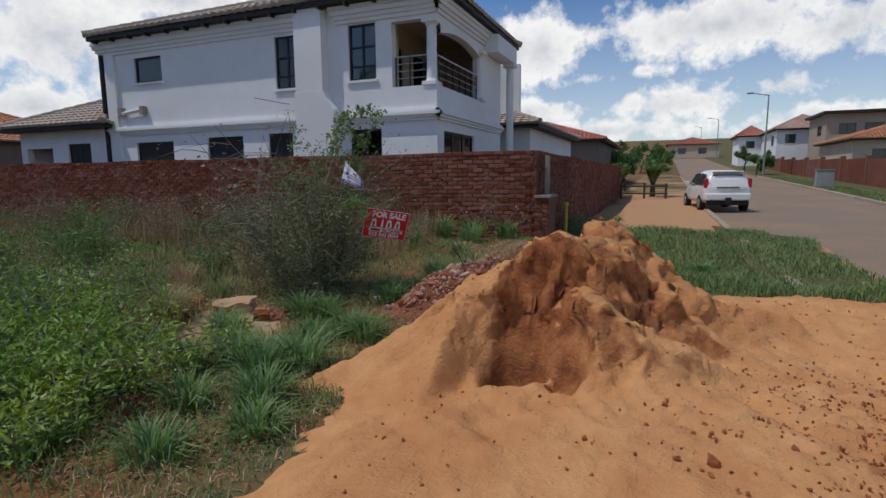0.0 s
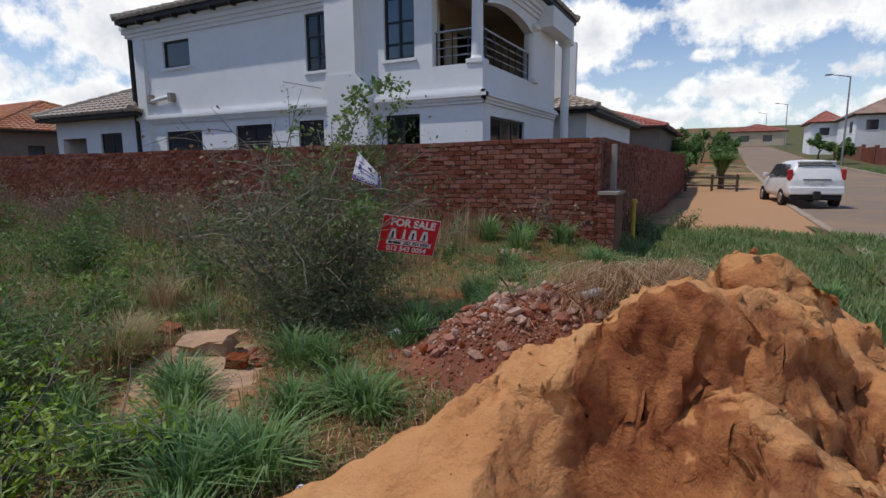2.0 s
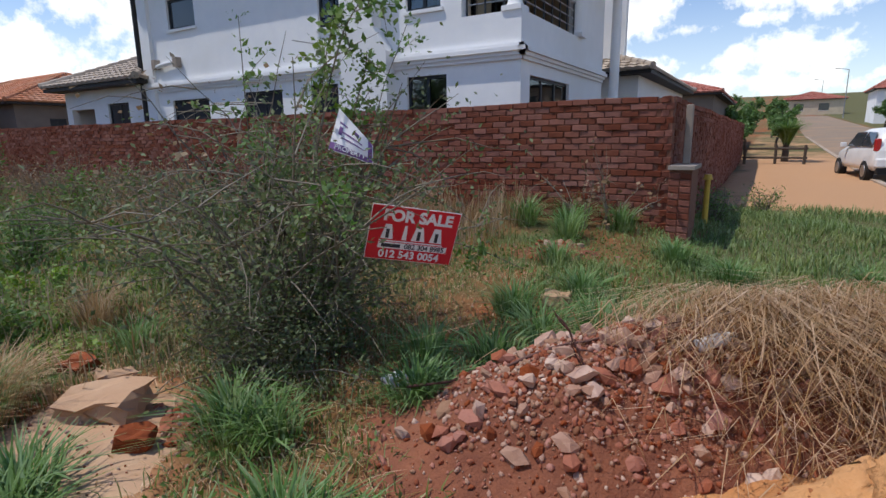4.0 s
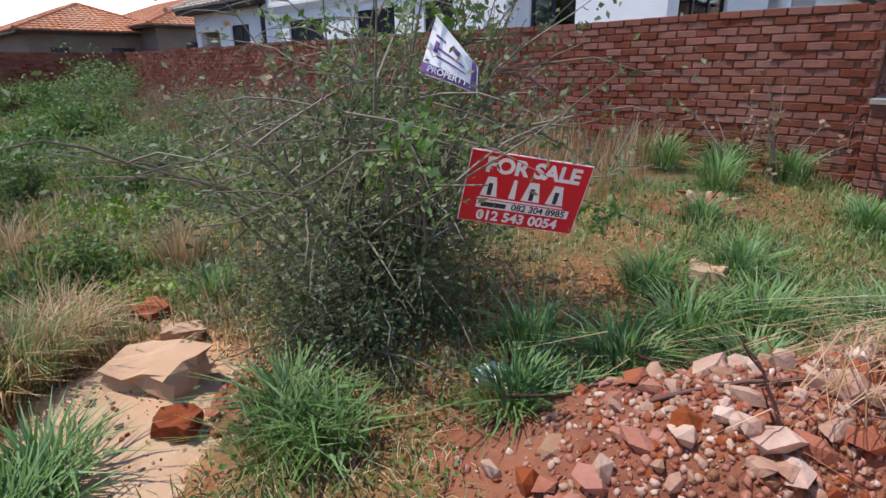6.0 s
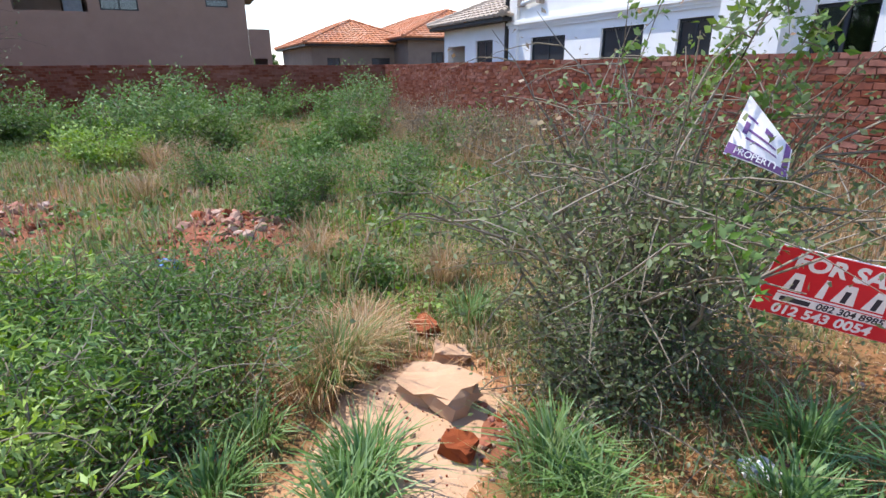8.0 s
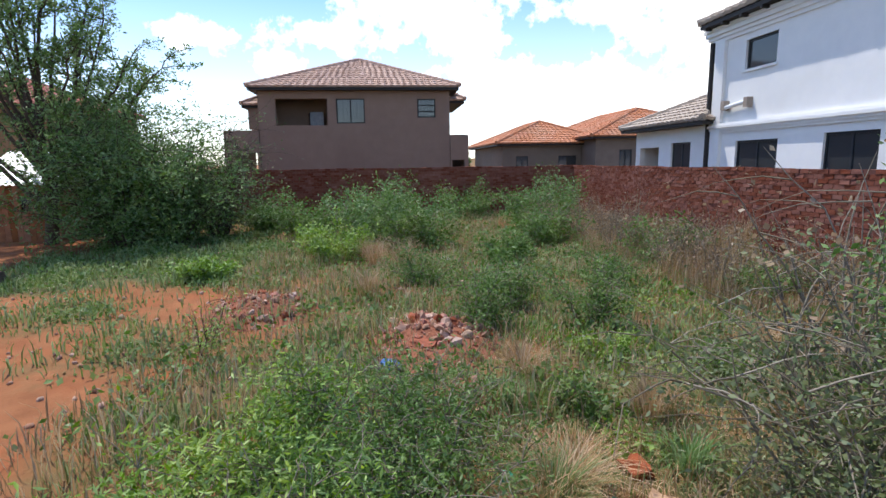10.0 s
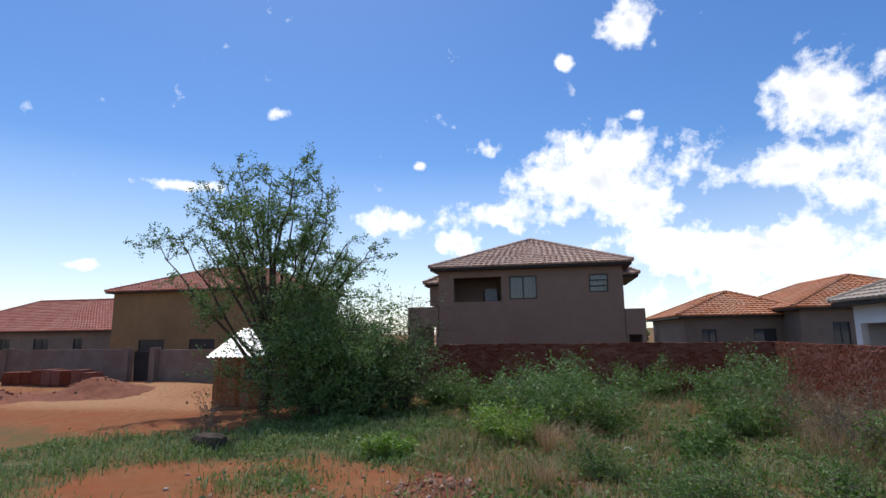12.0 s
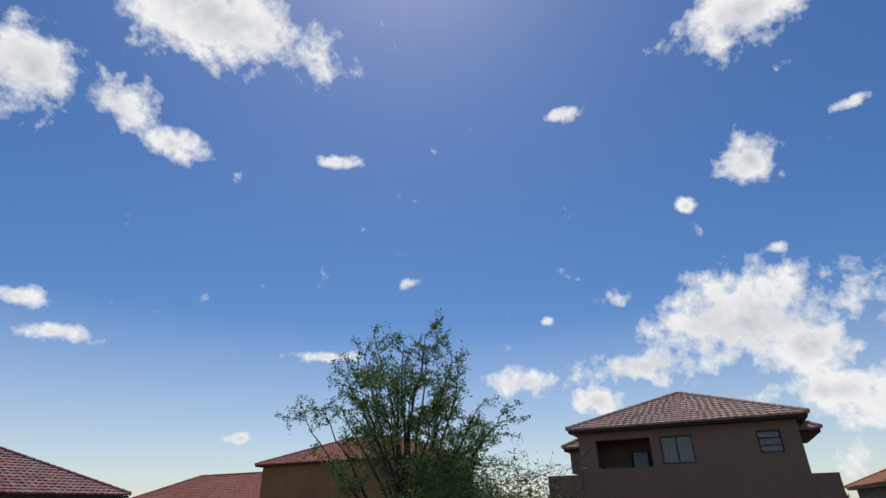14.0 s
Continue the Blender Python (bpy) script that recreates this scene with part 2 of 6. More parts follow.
M["signpurple"] = material("sign_purple", (0.16, 0.07, 0.22), (0.2, 0.1, 0.26), 6, 0.5, bump=0.0)
M["plastic"] = material("white_plastic", (0.78, 0.79, 0.8), (0.66, 0.67, 0.68), 8, 0.5, bump=0.3, bscale=12)
M["green_plastic"] = material("green_plastic", (0.05, 0.42, 0.22), (0.06, 0.34, 0.2), 8, 0.4)
M["blue_plastic"] = material("blue_plastic", (0.06, 0.16, 0.38), (0.05, 0.12, 0.3), 8, 0.4)
M["yellow"] = material("yellow_paint", (0.62, 0.40, 0.06), (0.52, 0.33, 0.05), 8, 0.6)
M["concrete"] = material("concrete", (0.36, 0.30, 0.25), (0.28, 0.23, 0.19), 6, 0.92, bump=0.5)
M["galvpole"] = material("lamp_pole", (0.30, 0.30, 0.30), (0.25, 0.25, 0.25), 8, 0.6, 0.4)
M["greybox"] = material("grey_cabinet", (0.30, 0.33, 0.31), (0.26, 0.29, 0.27), 4, 0.6)
M["bark"] = material("bark", (0.10, 0.075, 0.055), (0.06, 0.045, 0.035), 14, 0.95, bump=0.8, bscale=50)
M["stem"] = material("grey_twig", (0.23, 0.195, 0.145), (0.15, 0.125, 0.09), 12, 0.9, bump=0.3, piece=0.25)
M["redtwig"] = material("red_brown_twig", (0.14, 0.06, 0.045), (0.10, 0.045, 0.035), 12, 0.9, bump=0.3, piece=0.25)
M["grass"] = leaf_material("grass_blades", (0.195, 0.29, 0.085), (0.14, 0.215, 0.064), (0.285, 0.325, 0.105), 0.35)
M["lush"] = leaf_material("broad_grass_blades", (0.17, 0.305, 0.09), (0.125, 0.235, 0.07), (0.235, 0.355, 0.115), 0.35)
M["dry"] = leaf_material("dry_grass_blades", (0.45, 0.3063, 0.1625), (0.35, 0.225, 0.1187), (0.3125, 0.25, 0.1187), 0.35)
M["straw"] = leaf_material("straw", (0.575, 0.3875, 0.2), (0.45, 0.2875, 0.15), (0.525, 0.3375, 0.175), 0.35)
M["weed"] = leaf_material("weed_leaves", (0.138, 0.253, 0.0515), (0.1035, 0.1923, 0.0412), (0.1955, 0.2834, 0.0662), 0.35)
M["thorn"] = leaf_material("thorn_bush_leaves", (0.155, 0.20, 0.080), (0.105, 0.145, 0.058), (0.22, 0.25, 0.105), 0.35)
M["bright"] = leaf_material("bright_leaves", (0.25, 0.40, 0.056), (0.175, 0.31, 0.048), (0.34, 0.45, 0.072), 0.35)
M["crown"] = leaf_material("tree_leaves", (0.15, 0.265, 0.072), (0.11, 0.20, 0.057), (0.215, 0.32, 0.09), 0.3)
M["browntop"] = leaf_material("brown_weed_tops", (0.308, 0.1932, 0.1103), (0.224, 0.1449, 0.0809), (0.364, 0.2737, 0.147), 0.35)


def ground_material():
    """Soil: orange dirt, red earth and plant litter, laid out by the ground's own cover map."""
    m = material("soil", (0.30, 0.128, 0.058), (0.225, 0.09, 0.04), 3.0, 0.96, bump=1.0, bscale=26, c3=(0.29, 0.09, 0.036), big=0.8, bdist=0.02, spec=0.1)
    n, l = m.node_tree.nodes, m.node_tree.links
    b = n["Principled BSDF"]
    at = n.new("ShaderNodeAttribute")
    at.attribute_name = "cover"
    nz = n.new("ShaderNodeTexNoise")
    nz.inputs["Scale"].default_value, nz.inputs["Detail"].default_value = 2.2, 6
    g = n.new("ShaderNodeNewGeometry")
    l.new(g.outputs["Position"], nz.inputs["Vector"])
    ad = n.new("ShaderNodeMath")
    ad.operation = "ADD"
    l.new(at.outputs["Fac"], ad.inputs[0])
    l.new(nz.outputs["Fac"], ad.inputs[1])
    mr = n.new("ShaderNodeMapRange")
    mr.inputs[1].default_value, mr.inputs[2].default_value = 0.75, 1.25
    l.new(ad.outputs[0], mr.inputs[0])
    litter = n.new("ShaderNodeMix")
    litter.data_type = "RGBA"
    litter.inputs[6].default_value, litter.inputs[7].default_value = (0.085, 0.10, 0.035, 1), (0.15, 0.125, 0.065, 1)
    nz2 = n.new("ShaderNodeTexNoise")
    nz2.inputs["Scale"].default_value, nz2.inputs["Detail"].default_value = 7, 6
    l.new(g.outputs["Position"], nz2.inputs["Vector"])
    l.new(nz2.outputs["Fac"], litter.inputs[0])
    x = n.new("ShaderNodeMix")
    x.data_type = "RGBA"
    src = b.inputs["Base Color"].links[0].from_socket
    l.new(mr.outputs[0], x.inputs[0])
    at2 = n.new("ShaderNodeAttribute")
    at2.attribute_name = "sandy"
    sd = n.new("ShaderNodeMath")
    sd.operation = "MULTIPLY_ADD"
    l.new(nz2.outputs["Fac"], sd.inputs[0])
    sd.inputs[1].default_value = 0.8
    l.new(at2.outputs["Fac"], sd.inputs[2])
    mr2 = n.new("ShaderNodeMapRange")
    mr2.inputs[1].default_value, mr2.inputs[2].default_value = 0.65, 1.25
    l.new(sd.outputs[0], mr2.inputs[0])
    dry = n.new("ShaderNodeMix")
    dry.data_type = "RGBA"
    dry.inputs[7].default_value = (0.47, 0.27, 0.145, 1)
    l.new(mr2.outputs[0], dry.inputs[0])
    l.new(src, dry.inputs[6])
    l.new(dry.outputs[2], x.inputs[6])
    l.new(litter.outputs[2], x.inputs[7])
    l.new(x.outputs[2], b.inputs["Base Color"])
    return m


M["soil"] = ground_material()


def heap_material():
    """Dry orange sand, with the damp red sand that digging has laid bare, its dark tone also standing for the hollow's
    shade (cover map of the heap).
    """
    m = material("heap_sand", (0.66, 0.345, 0.15), (0.57, 0.275, 0.11), 5.0, 0.95, bump=1.0, bscale=38, c3=(0.50, 0.215, 0.085), big=1.1, bdist=0.018, spec=0.1)
    n, l = m.node_tree.nodes, m.node_tree.links
    b = n["Principled BSDF"]
    at, nz, g = n.new("ShaderNodeAttribute"), n.new("ShaderNodeTexNoise"), n.new("ShaderNodeNewGeometry")
    at.attribute_name = "dug"
    nz.inputs["Scale"].default_value, nz.inputs["Detail"].default_value = 7.0, 8
    l.new(g.outputs["Position"], nz.inputs["Vector"])
    ad, mr, x = n.new("ShaderNodeMath"), n.new("ShaderNodeMapRange"), n.new("ShaderNodeMix")
    ad.operation = "ADD"
    l.new(at.outputs["Fac"], ad.inputs[0])
    l.new(nz.outputs["Fac"], ad.inputs[1])
    mr.inputs[1].default_value, mr.inputs[2].default_value = 0.85, 1.15
    l.new(ad.outputs[0], mr.inputs[0])
    x.data_type = "RGBA"
    wet, nz3 = n.new("ShaderNodeMix"), n.new("ShaderNodeTexNoise")
    wet.data_type = "RGBA"
    # damp sand; the darker tone also paints in shade of the dug face
    wet.inputs[6].default_value, wet.inputs[7].default_value = (0.22, 0.072, 0.032, 1), (0.44, 0.18, 0.07, 1)
    nz3.inputs["Scale"].default_value, nz3.inputs["Detail"].default_value, nz3.inputs["Roughness"].default_value = 5.0, 9, 0.7
    l.new(g.outputs["Position"], nz3.inputs["Vector"])
    st = n.new("ShaderNodeMapRange")
    st.inputs[1].default_value, st.inputs[2].default_value = 0.38, 0.62
    l.new(nz3.outputs["Fac"], st.inputs[0])
    l.new(st.outputs[0], wet.inputs[0])
    l.new(wet.outputs[2], x.inputs[7])
    l.new(mr.outputs[0], x.inputs[0])
    l.new(b.inputs["Base Color"].links[0].from_socket, x.inputs[6])
    l.new(x.outputs[2], b.inputs["Base Color"])
    return m


M["sand"] = heap_material()

# ---- building blocks ----
rng = np.random.default_rng(7)


def thing(name, label, category, group="", kind="", at=(0, 0, 0)):
    ob = new(name)
    ob.location = at
    return tagged(ob, label, category, group, kind)


def mesh_object(name, verts, faces, mat, parent=None, smooth=False, label=""):
    me = bpy.data.meshes.new(name)
    me.from_pydata([tuple(v) for v in verts], [], [tuple(f) for f in faces])
    if smooth:
        me.polygons.foreach_set("use_smooth", [True] * len(me.polygons))
    me.materials.append(mat)
    ob = new(name, me)
    if parent is not None:
        ob.parent = parent
    if label:
        tagged(ob, label)
    return ob


def part(name, bm, mat, parent=None, label="", smooth=False):
    me = bpy.data.meshes.new(name)
    bm.to_mesh(me)
    bm.free()
    if smooth:
        me.polygons.foreach_set("use_smooth", [True] * len(me.polygons))
    me.materials.append(mat)
    ob = new(name, me)
    if parent is not None:
        ob.parent = parent
    if label:
        tagged(ob, label)
    return ob


def box(bm, x0, x1, y0, y1, z0, z1, m=None, bevel=0.0):
    tm = Matrix.LocRotScale(((x0 + x1) / 2, (y0 + y1) / 2, (z0 + z1) / 2), None, (abs(x1 - x0), abs(y1 - y0), abs(z1 - z0)))
    r = bmesh.ops.create_cube(bm, size=1, matrix=(m @ tm) if m else tm)
    if bevel:
        es = {e for v in r["verts"] for e in v.link_edges}
        bmesh.ops.bevel(bm, geom=list(es), offset=bevel, segments=2, affect="EDGES", profile=0.5)
    return bm


def box_part(name, dims, mat, parent, label="", bevel=0.0, m=None):
    return part(name, box(bmesh.new(), *dims, m=m, bevel=bevel), mat, parent, label)


def cyl(bm, p0, p1, r0, r1=None, seg=12):
    p0, p1 = Vector(p0), Vector(p1)
    d = p1 - p0
    m = Matrix.Translation((p0 + p1) / 2) @ d.to_track_quat("Z", "Y").to_matrix().to_4x4()
    bmesh.ops.create_cone(bm, cap_ends=True, segments=seg, radius1=r0, radius2=r0 if r1 is None else r1, depth=d.length, matrix=m)
    return bm


def wall_mesh(name, axis, face, thick, u0, u1, z0, z1, holes, mat, parent=None, label=""):
    """A wall with thickness and openings right through it. axis: the axis it is square to; thick may be negative."""
    us = sorted({u0, u1, *[v for h in holes for v in h[:2]]})
    zs = sorted({z0, z1, *[v for h in holes for v in h[2:]]})
    solid = lambda i, j: 0 <= i < len(us) - 1 and 0 <= j < len(zs) - 1 and not any(
        h[0] <= (us[i] + us[i + 1]) / 2 <= h[1] and h[2] <= (zs[j] + zs[j + 1]) / 2 <= h[3] for h in holes)
    verts, faces = [], []

    def P(u, d, z):
        return (u, face + d, z) if axis == "y" else (face + d, u, z)

    def quad(*ps):
        k = len(verts)
        verts.extend(ps)
        faces.append((k, k + 1, k + 2, k + 3))

    for i in range(len(us) - 1):
        for j in range(len(zs) - 1):
            if not solid(i, j):
                continue
            a, b, c, d = us[i], us[i + 1], zs[j], zs[j + 1]
            for q in (0, thick):
                quad(P(a, q, c), P(b, q, c), P(b, q, d), P(a, q, d))
            if not solid(i - 1, j):
                quad(P(a, 0, c), P(a, thick, c), P(a, thick, d), P(a, 0, d))
            if not solid(i + 1, j):
                quad(P(b, 0, c), P(b, thick, c), P(b, thick, d), P(b, 0, d))
            if not solid(i, j - 1):
                quad(P(a, 0, c), P(b, 0, c), P(b, thick, c), P(a, thick, c))
            if not solid(i, j + 1):
                quad(P(a, 0, d), P(b, 0, d), P(b, thick, d), P(a, thick, d))
    bm = bmesh.new()
    vs = [bm.verts.new(v) for v in verts]
    for f in faces:
        bm.faces.new([vs[k] for k in f])
    bmesh.ops.remove_doubles(bm, verts=bm.verts[:], dist=1e-4)
    bmesh.ops.recalc_face_normals(bm, faces=bm.faces[:])
    return part(name, bm, mat, parent, label)


def add_window(parent, axis, face, inward, u0, u1, z0, z1, cols=2, bars=(0.35,), curtain=None, sill=None, fm=None):
    """A window in an opening: frame, mullions, panes, sill, and a curtain behind. inward: +1 or -1 along the axis."""
    fm = fm or M["frame"]

    def dims(a, b, d0, d1, c, d):
        d0, d1 = sorted((face + inward * d0, face + inward * d1))
        return (a, b, d0, d1, c, d) if axis == "y" else (d0, d1, a, b, c, d)

    win = new("window")
    win.parent = parent
    bm = bmesh.new()
    w = 0.055
    for a, b, c, d in ((u0, u0 + w, z0, z1), (u1 - w, u1, z0, z1), (u0 + w, u1 - w, z0, z0 + w), (u0 + w, u1 - w, z1 - w, z1)):
        box(bm, *dims(a, b, 0.06, 0.12, c, d))
    part("window_frame", bm, fm, win)
    for i in range(1, cols):
        u = u0 + (u1 - u0) * i / cols
        box_part("mullion", dims(u - 0.03, u + 0.03, 0.065, 0.118, z0 + w, z1 - w), fm, win)
    for b in bars:
        z = z0 + (z1 - z0) * b
        box_part("glazing_bar", dims(u0 + w, u1 - w, 0.07, 0.11, z - 0.025, z + 0.025), fm, win)
    for i in range(cols):
        a, b = u0 + (u1 - u0) * i / cols, u0 + (u1 - u0) * (i + 1) / cols
        if curtain:
            n = 9
            vs, fs = [], []
            for k in range(n + 1):
                uu = a + (b - a) * k / n
                dd = face + inward * (0.14 + 0.02 * math.sin(k * 2.2 + i))
                for zz in (z0, z1):
                    vs.append((uu, dd, zz) if axis == "y" else (dd, uu, zz))
            fs = [(2 * k, 2 * k + 2, 2 * k + 3, 2 * k + 1) for k in range(n)]
            if i % 2 == 0 or curtain == "all":
                mesh_object("curtain", vs, fs, M["curtain"], win, True)
        pane = box_part("pane", dims(a, b, 0.088, 0.094, z0 + 0.02, z1 - 0.02), M["clear"] if curtain else M["glass"], win)
        pane.visible_shadow = False
    if sill:
        box_part("sill", dims(u0 - 0.06, u1 + 0.06, -0.05, 0.05, z0 - 0.07, z0 - 0.002), sill, win)
    return win


def clear_glass():
    m = bpy.data.materials.new("clear_glass")
    m.use_nodes = True
    n, l = m.node_tree.nodes, m.node_tree.links
    tr, gl, mx, fr = n.new("ShaderNodeBsdfTransparent"), n.new("ShaderNodeBsdfGlossy"), n.new("ShaderNodeMixShader"), n.new("ShaderNodeFresnel")
    tr.inputs[0].default_value = (0.55, 0.58, 0.6, 1)
    gl.inputs["Roughness"].default_value = 0.03
    fr.inputs[0].default_value = 1.7
    l.new(fr.outputs[0], mx.inputs[0])
    l.new(tr.outputs[0], mx.inputs[1])
    l.new(gl.outputs[0], mx.inputs[2])
    l.new(mx.outputs[0], n["Material Output"].inputs["Surface"])
    return m


M["clear"] = clear_glass()


def tiled_slope(bm, a, b, c, d, row=0.34, tile=0.30, lip=0.045):
    """Roof tiles in courses on the slope with eave a-b and top d-c; every course overlaps the one below, every tile is a shallow roll."""
    a, b, c, d = map(Vector, (a, b, c, d))
    nrm = (b - a).cross(d - a).normalized()
    if nrm.z < 0:
        nrm = -nrm
    run = max((d - a).length, (c - b).length, 0.1)
    rows = max(2, int((((d + c) / 2) - ((a + b) / 2)).length / row))
    for k in range(rows):
        t0, t1 = k / rows, min(1.0, (k + 1.12) / rows)
        p0, p1, q0, q1 = a.lerp(d, t0), b.lerp(c, t0), a.lerp(d, t1), b.lerp(c, t1)
        n = max(1, int((p1 - p0).length / tile))
        for i in range(n):
            s = [i / n, (i + 0.5) / n, (i + 0.92) / n, (i + 1) / n]
            up = [0.012, 0.05, 0.03, 0.012]
            lo = [bm.verts.new(p0.lerp(p1, x) + nrm * (lip + u)) for x, u in zip(s, up)]
            hi = [bm.verts.new(q0.lerp(q1, x) + nrm * u) for x, u in zip(s, up)]
            for j in range(3):
                bm.faces.new((lo[j], lo[j + 1], hi[j + 1], hi[j]))
            ed = [bm.verts.new(v.co - nrm * (lip + 0.05)) for v in lo]
            for j in range(3):
                bm.faces.new((ed[j], ed[j + 1], lo[j + 1], lo[j]))


def ridge_tiles(parent, pts, mat, step=0.36, r=0.10):
    bm = bmesh.new()
    for p, q in zip(pts, pts[1:]):
        p, q = Vector(p), Vector(q)
        n = max(1, int((q - p).length / step))
        for i in range(n):
            cyl(bm, p.lerp(q, i / n), p.lerp(q, (i + 1.08) / n), r * 1.12, r * 0.88, 7)
    return part("ridge_tiles", bm, mat, parent)


def hip_roof(parent, x0, x1, y0, y1, z, rise, mat, tile=0.30, row=0.34, fascia=True, ridge=None):
    """A hipped roof over the eave rectangle; the ridge runs along the longer side."""
    w, l = x1 - x0, y1 - y0
    half = min(w, l) / 2
    if w >= l:
        r0, r1 = Vector((x0 + half, (y0 + y1) / 2, z + rise)), Vector((x1 - half, (y0 + y1) / 2, z + rise))
        low = [(x0, y0, z), (x1, y0, z), (x1, y1, z), (x0, y1, z)]
        tops = [(r0, r1), (r1, r1), (r1, r0), (r0, r0)]
        hips = [(low[0], r0), (low[1], r1), (low[2], r1), (low[3], r0), (r0, r1)]
    else:
        r0, r1 = Vector(((x0 + x1) / 2, y0 + half, z + rise)), Vector(((x0 + x1) / 2, y1 - half, z + rise))
        low = [(x0, y0, z), (x1, y0, z), (x1, y1, z), (x0, y1, z)]
        tops = [(r0, r0), (r0, r1), (r1, r1), (r1, r0)]
        hips = [(low[0], r0), (low[1], r0), (low[2], r1), (low[3], r1), (r0, r1)]
    bm = bmesh.new()
    for k in range(4):
        tiled_slope(bm, low[k], low[(k + 1) % 4], tops[k][1], tops[k][0], row, tile)
    roof = part("roof", bm, mat, parent)
    for p, q in hips:
        if (Vector(p) - Vector(q)).length > 0.2:
            ridge_tiles(roof, [Vector(p) + Vector((0, 0, 0.07)), Vector(q) + Vector((0, 0, 0.07))], mat)
    if fascia:
        bm = bmesh.new()
        box(bm, x0 + 0.05, x1 - 0.05, y0 + 0.05, y1 - 0.05, z - 0.14, z - 0.03)
        part("fascia", bm, M["fascia"], roof)
    return roof

# ---- ground ----


def smooth(a, b, v):
    t = np.clip((np.asarray(v, float) - a) / (b - a), 0, 1)
    return t * t * (3 - 2 * t)


def wave(x, y, s, seed=0.0):
    """Cheap smooth unevenness between -1 and 1."""
    x, y = np.asarray(x, float) / s + seed, np.asarray(y, float) / s - seed * 1.7
    return (np.sin(x * 1.3 + 1.7 * np.sin(y * 0.9 + seed)) + np.sin(y * 1.1 + 1.9 * np.sin(x * 0.8 - seed)) + np.sin((x + y) * 0.7 + seed * 3)) / 3


def ground_z(x, y):
    x, y = np.asarray(x, float), np.asarray(y, float)
    z = 0.05 * wave(x, y, 1.1, 2) + 0.02 * wave(x, y, 0.35, 5)
    off = 1 - smooth(-1.5, 0.8, x)
    z = z * off
    z = z + 0.26 * smooth(6.5, 10.6, y) * smooth(-16, -9, x) * (1 - smooth(-3.0, -1.5, x)) * (1 - smooth(12.5, 14, y))
    z = z + 0.38 * smooth(-20, -24, x) * smooth(-8, -14, y)
    up = np.maximum(y - 26, 0)
    z = z + 0.03 * up + 0.02 * np.maximum(y - 70, 0)
    z = z + 7 * smooth(200, 450, y)
    z = z - 0.11 * smooth(1.70, 1.72, x) * (1 - smooth(9.1, 9.12, x)) * smooth(-400, -399, y)
    return z


def path_d(x, y):
    """Distance from the bare tan path beside the thorn bush, 1 at its rim."""
    u, v = (x + 4.05) * 0.68 - (y - 4.1) * 0.73, (x + 4.05) * 0.73 + (y - 4.1) * 0.68
    return np.hypot(u / 1.05, v / 0.48) + 0.18 * wave(x, y, 0.25, 8)


def sandy(x, y):
    """Where the soil is dry pale sand: the street verge, the path and the far yard."""
    x, y = np.asarray(x, float), np.asarray(y, float)
    v = smooth(-2.8, -2.0, x) * smooth(12.5, 16.0, y) * (1 - smooth(60, 80, y))
    v = np.maximum(v, 1 - smooth(0.7, 1.3, path_d(x, y)))
    v = np.maximum(v, 0.75 * smooth(-15.5, -19.0, x) * smooth(-6.5, -9.0, y) * (0.75 + 0.4 * wave(x, y, 1.6, 4)))
    return np.clip(v, 0, 1)


def cover(x, y):
    """How far plants and litter cover the soil: 0 bare, 1 covered."""
    x, y = np.asarray(x, float), np.asarray(y, float)
    c = 0.55 + 0.30 * wave(x, y, 1.7, 1) + 0.2 * wave(x, y, 0.6, 3)
    c = c - 0.9 * smooth(-13.0, -15.5, x) * smooth(-5.0, -7.0, y)                       # bare yard round the shed
    c = c + (0.5 * wave(x, y, 0.9, 9) - 0.14) * smooth(2.2, -0.5, y) * smooth(-4.5, -6.0, x) * (1 - smooth(-10.5, -12.0, x)) + 0.2 * smooth(-11, -12.5, x) * smooth(-15.5, -14, x)
    c = c - 1.0 * smooth(-2.6, -1.2, x) * smooth(14.5, 17.0, y) * (1 - smooth(3, 4, x)) * (1 - smooth(32, 38, y))
    c = c + 0.5 * smooth(-2.5, -1.5, x) * (1 - smooth(14, 15.5, y)) * smooth(6.5, 8, y) * (1 - smooth(2, 2.5, x))
    c = c - 1.0 * (1 - smooth(0.6, 1.2, path_d(x, y)))                                # bare path beside the slab
    c = c + 0.6 * smooth(9, 10, x)
    return np.clip(c, 0, 1)


def axis_steps(parts):
    v = np.concatenate([np.arange(a, b, s) for a, b, s in parts])
    return np.unique(np.round(v, 3))


GX = axis_steps([(-1500, -200, 260), (-200, -60, 20), (-60, -30, 3), (-30, -10, 0.6), (-10, 1.2, 0.2), (1.2, 2.2, 0.1), (2.2, 8.8, 1.1), (8.8, 9.6, 0.1), (9.6, 30, 2), (30, 200, 17), (200, 1501, 260)])
GY = axis_steps([(-1500, -200, 260), (-200, -40, 20), (-40, -10, 2), (-10, 0, 0.5), (0, 13, 0.2), (13, 30, 0.5), (30, 80, 2), (80, 440, 12), (440, 1501, 265)])
gx, gy = np.meshgrid(GX, GY)
gz = ground_z(gx, gy)
nx, ny = len(GX), len(GY)
idx = np.arange(nx * ny).reshape(ny, nx)
gf = np.stack([idx[:-1, :-1], idx[:-1, 1:], idx[1:, 1:], idx[1:, :-1]], -1).reshape(-1, 4)
ground = mesh_object("ground", np.stack([gx, gy, gz], -1).reshape(-1, 3), gf.tolist(), M["soil"], None, True)
tagged(ground, "uneven red-brown soil plot with weeds and bare patches", "ground", kind="structure")
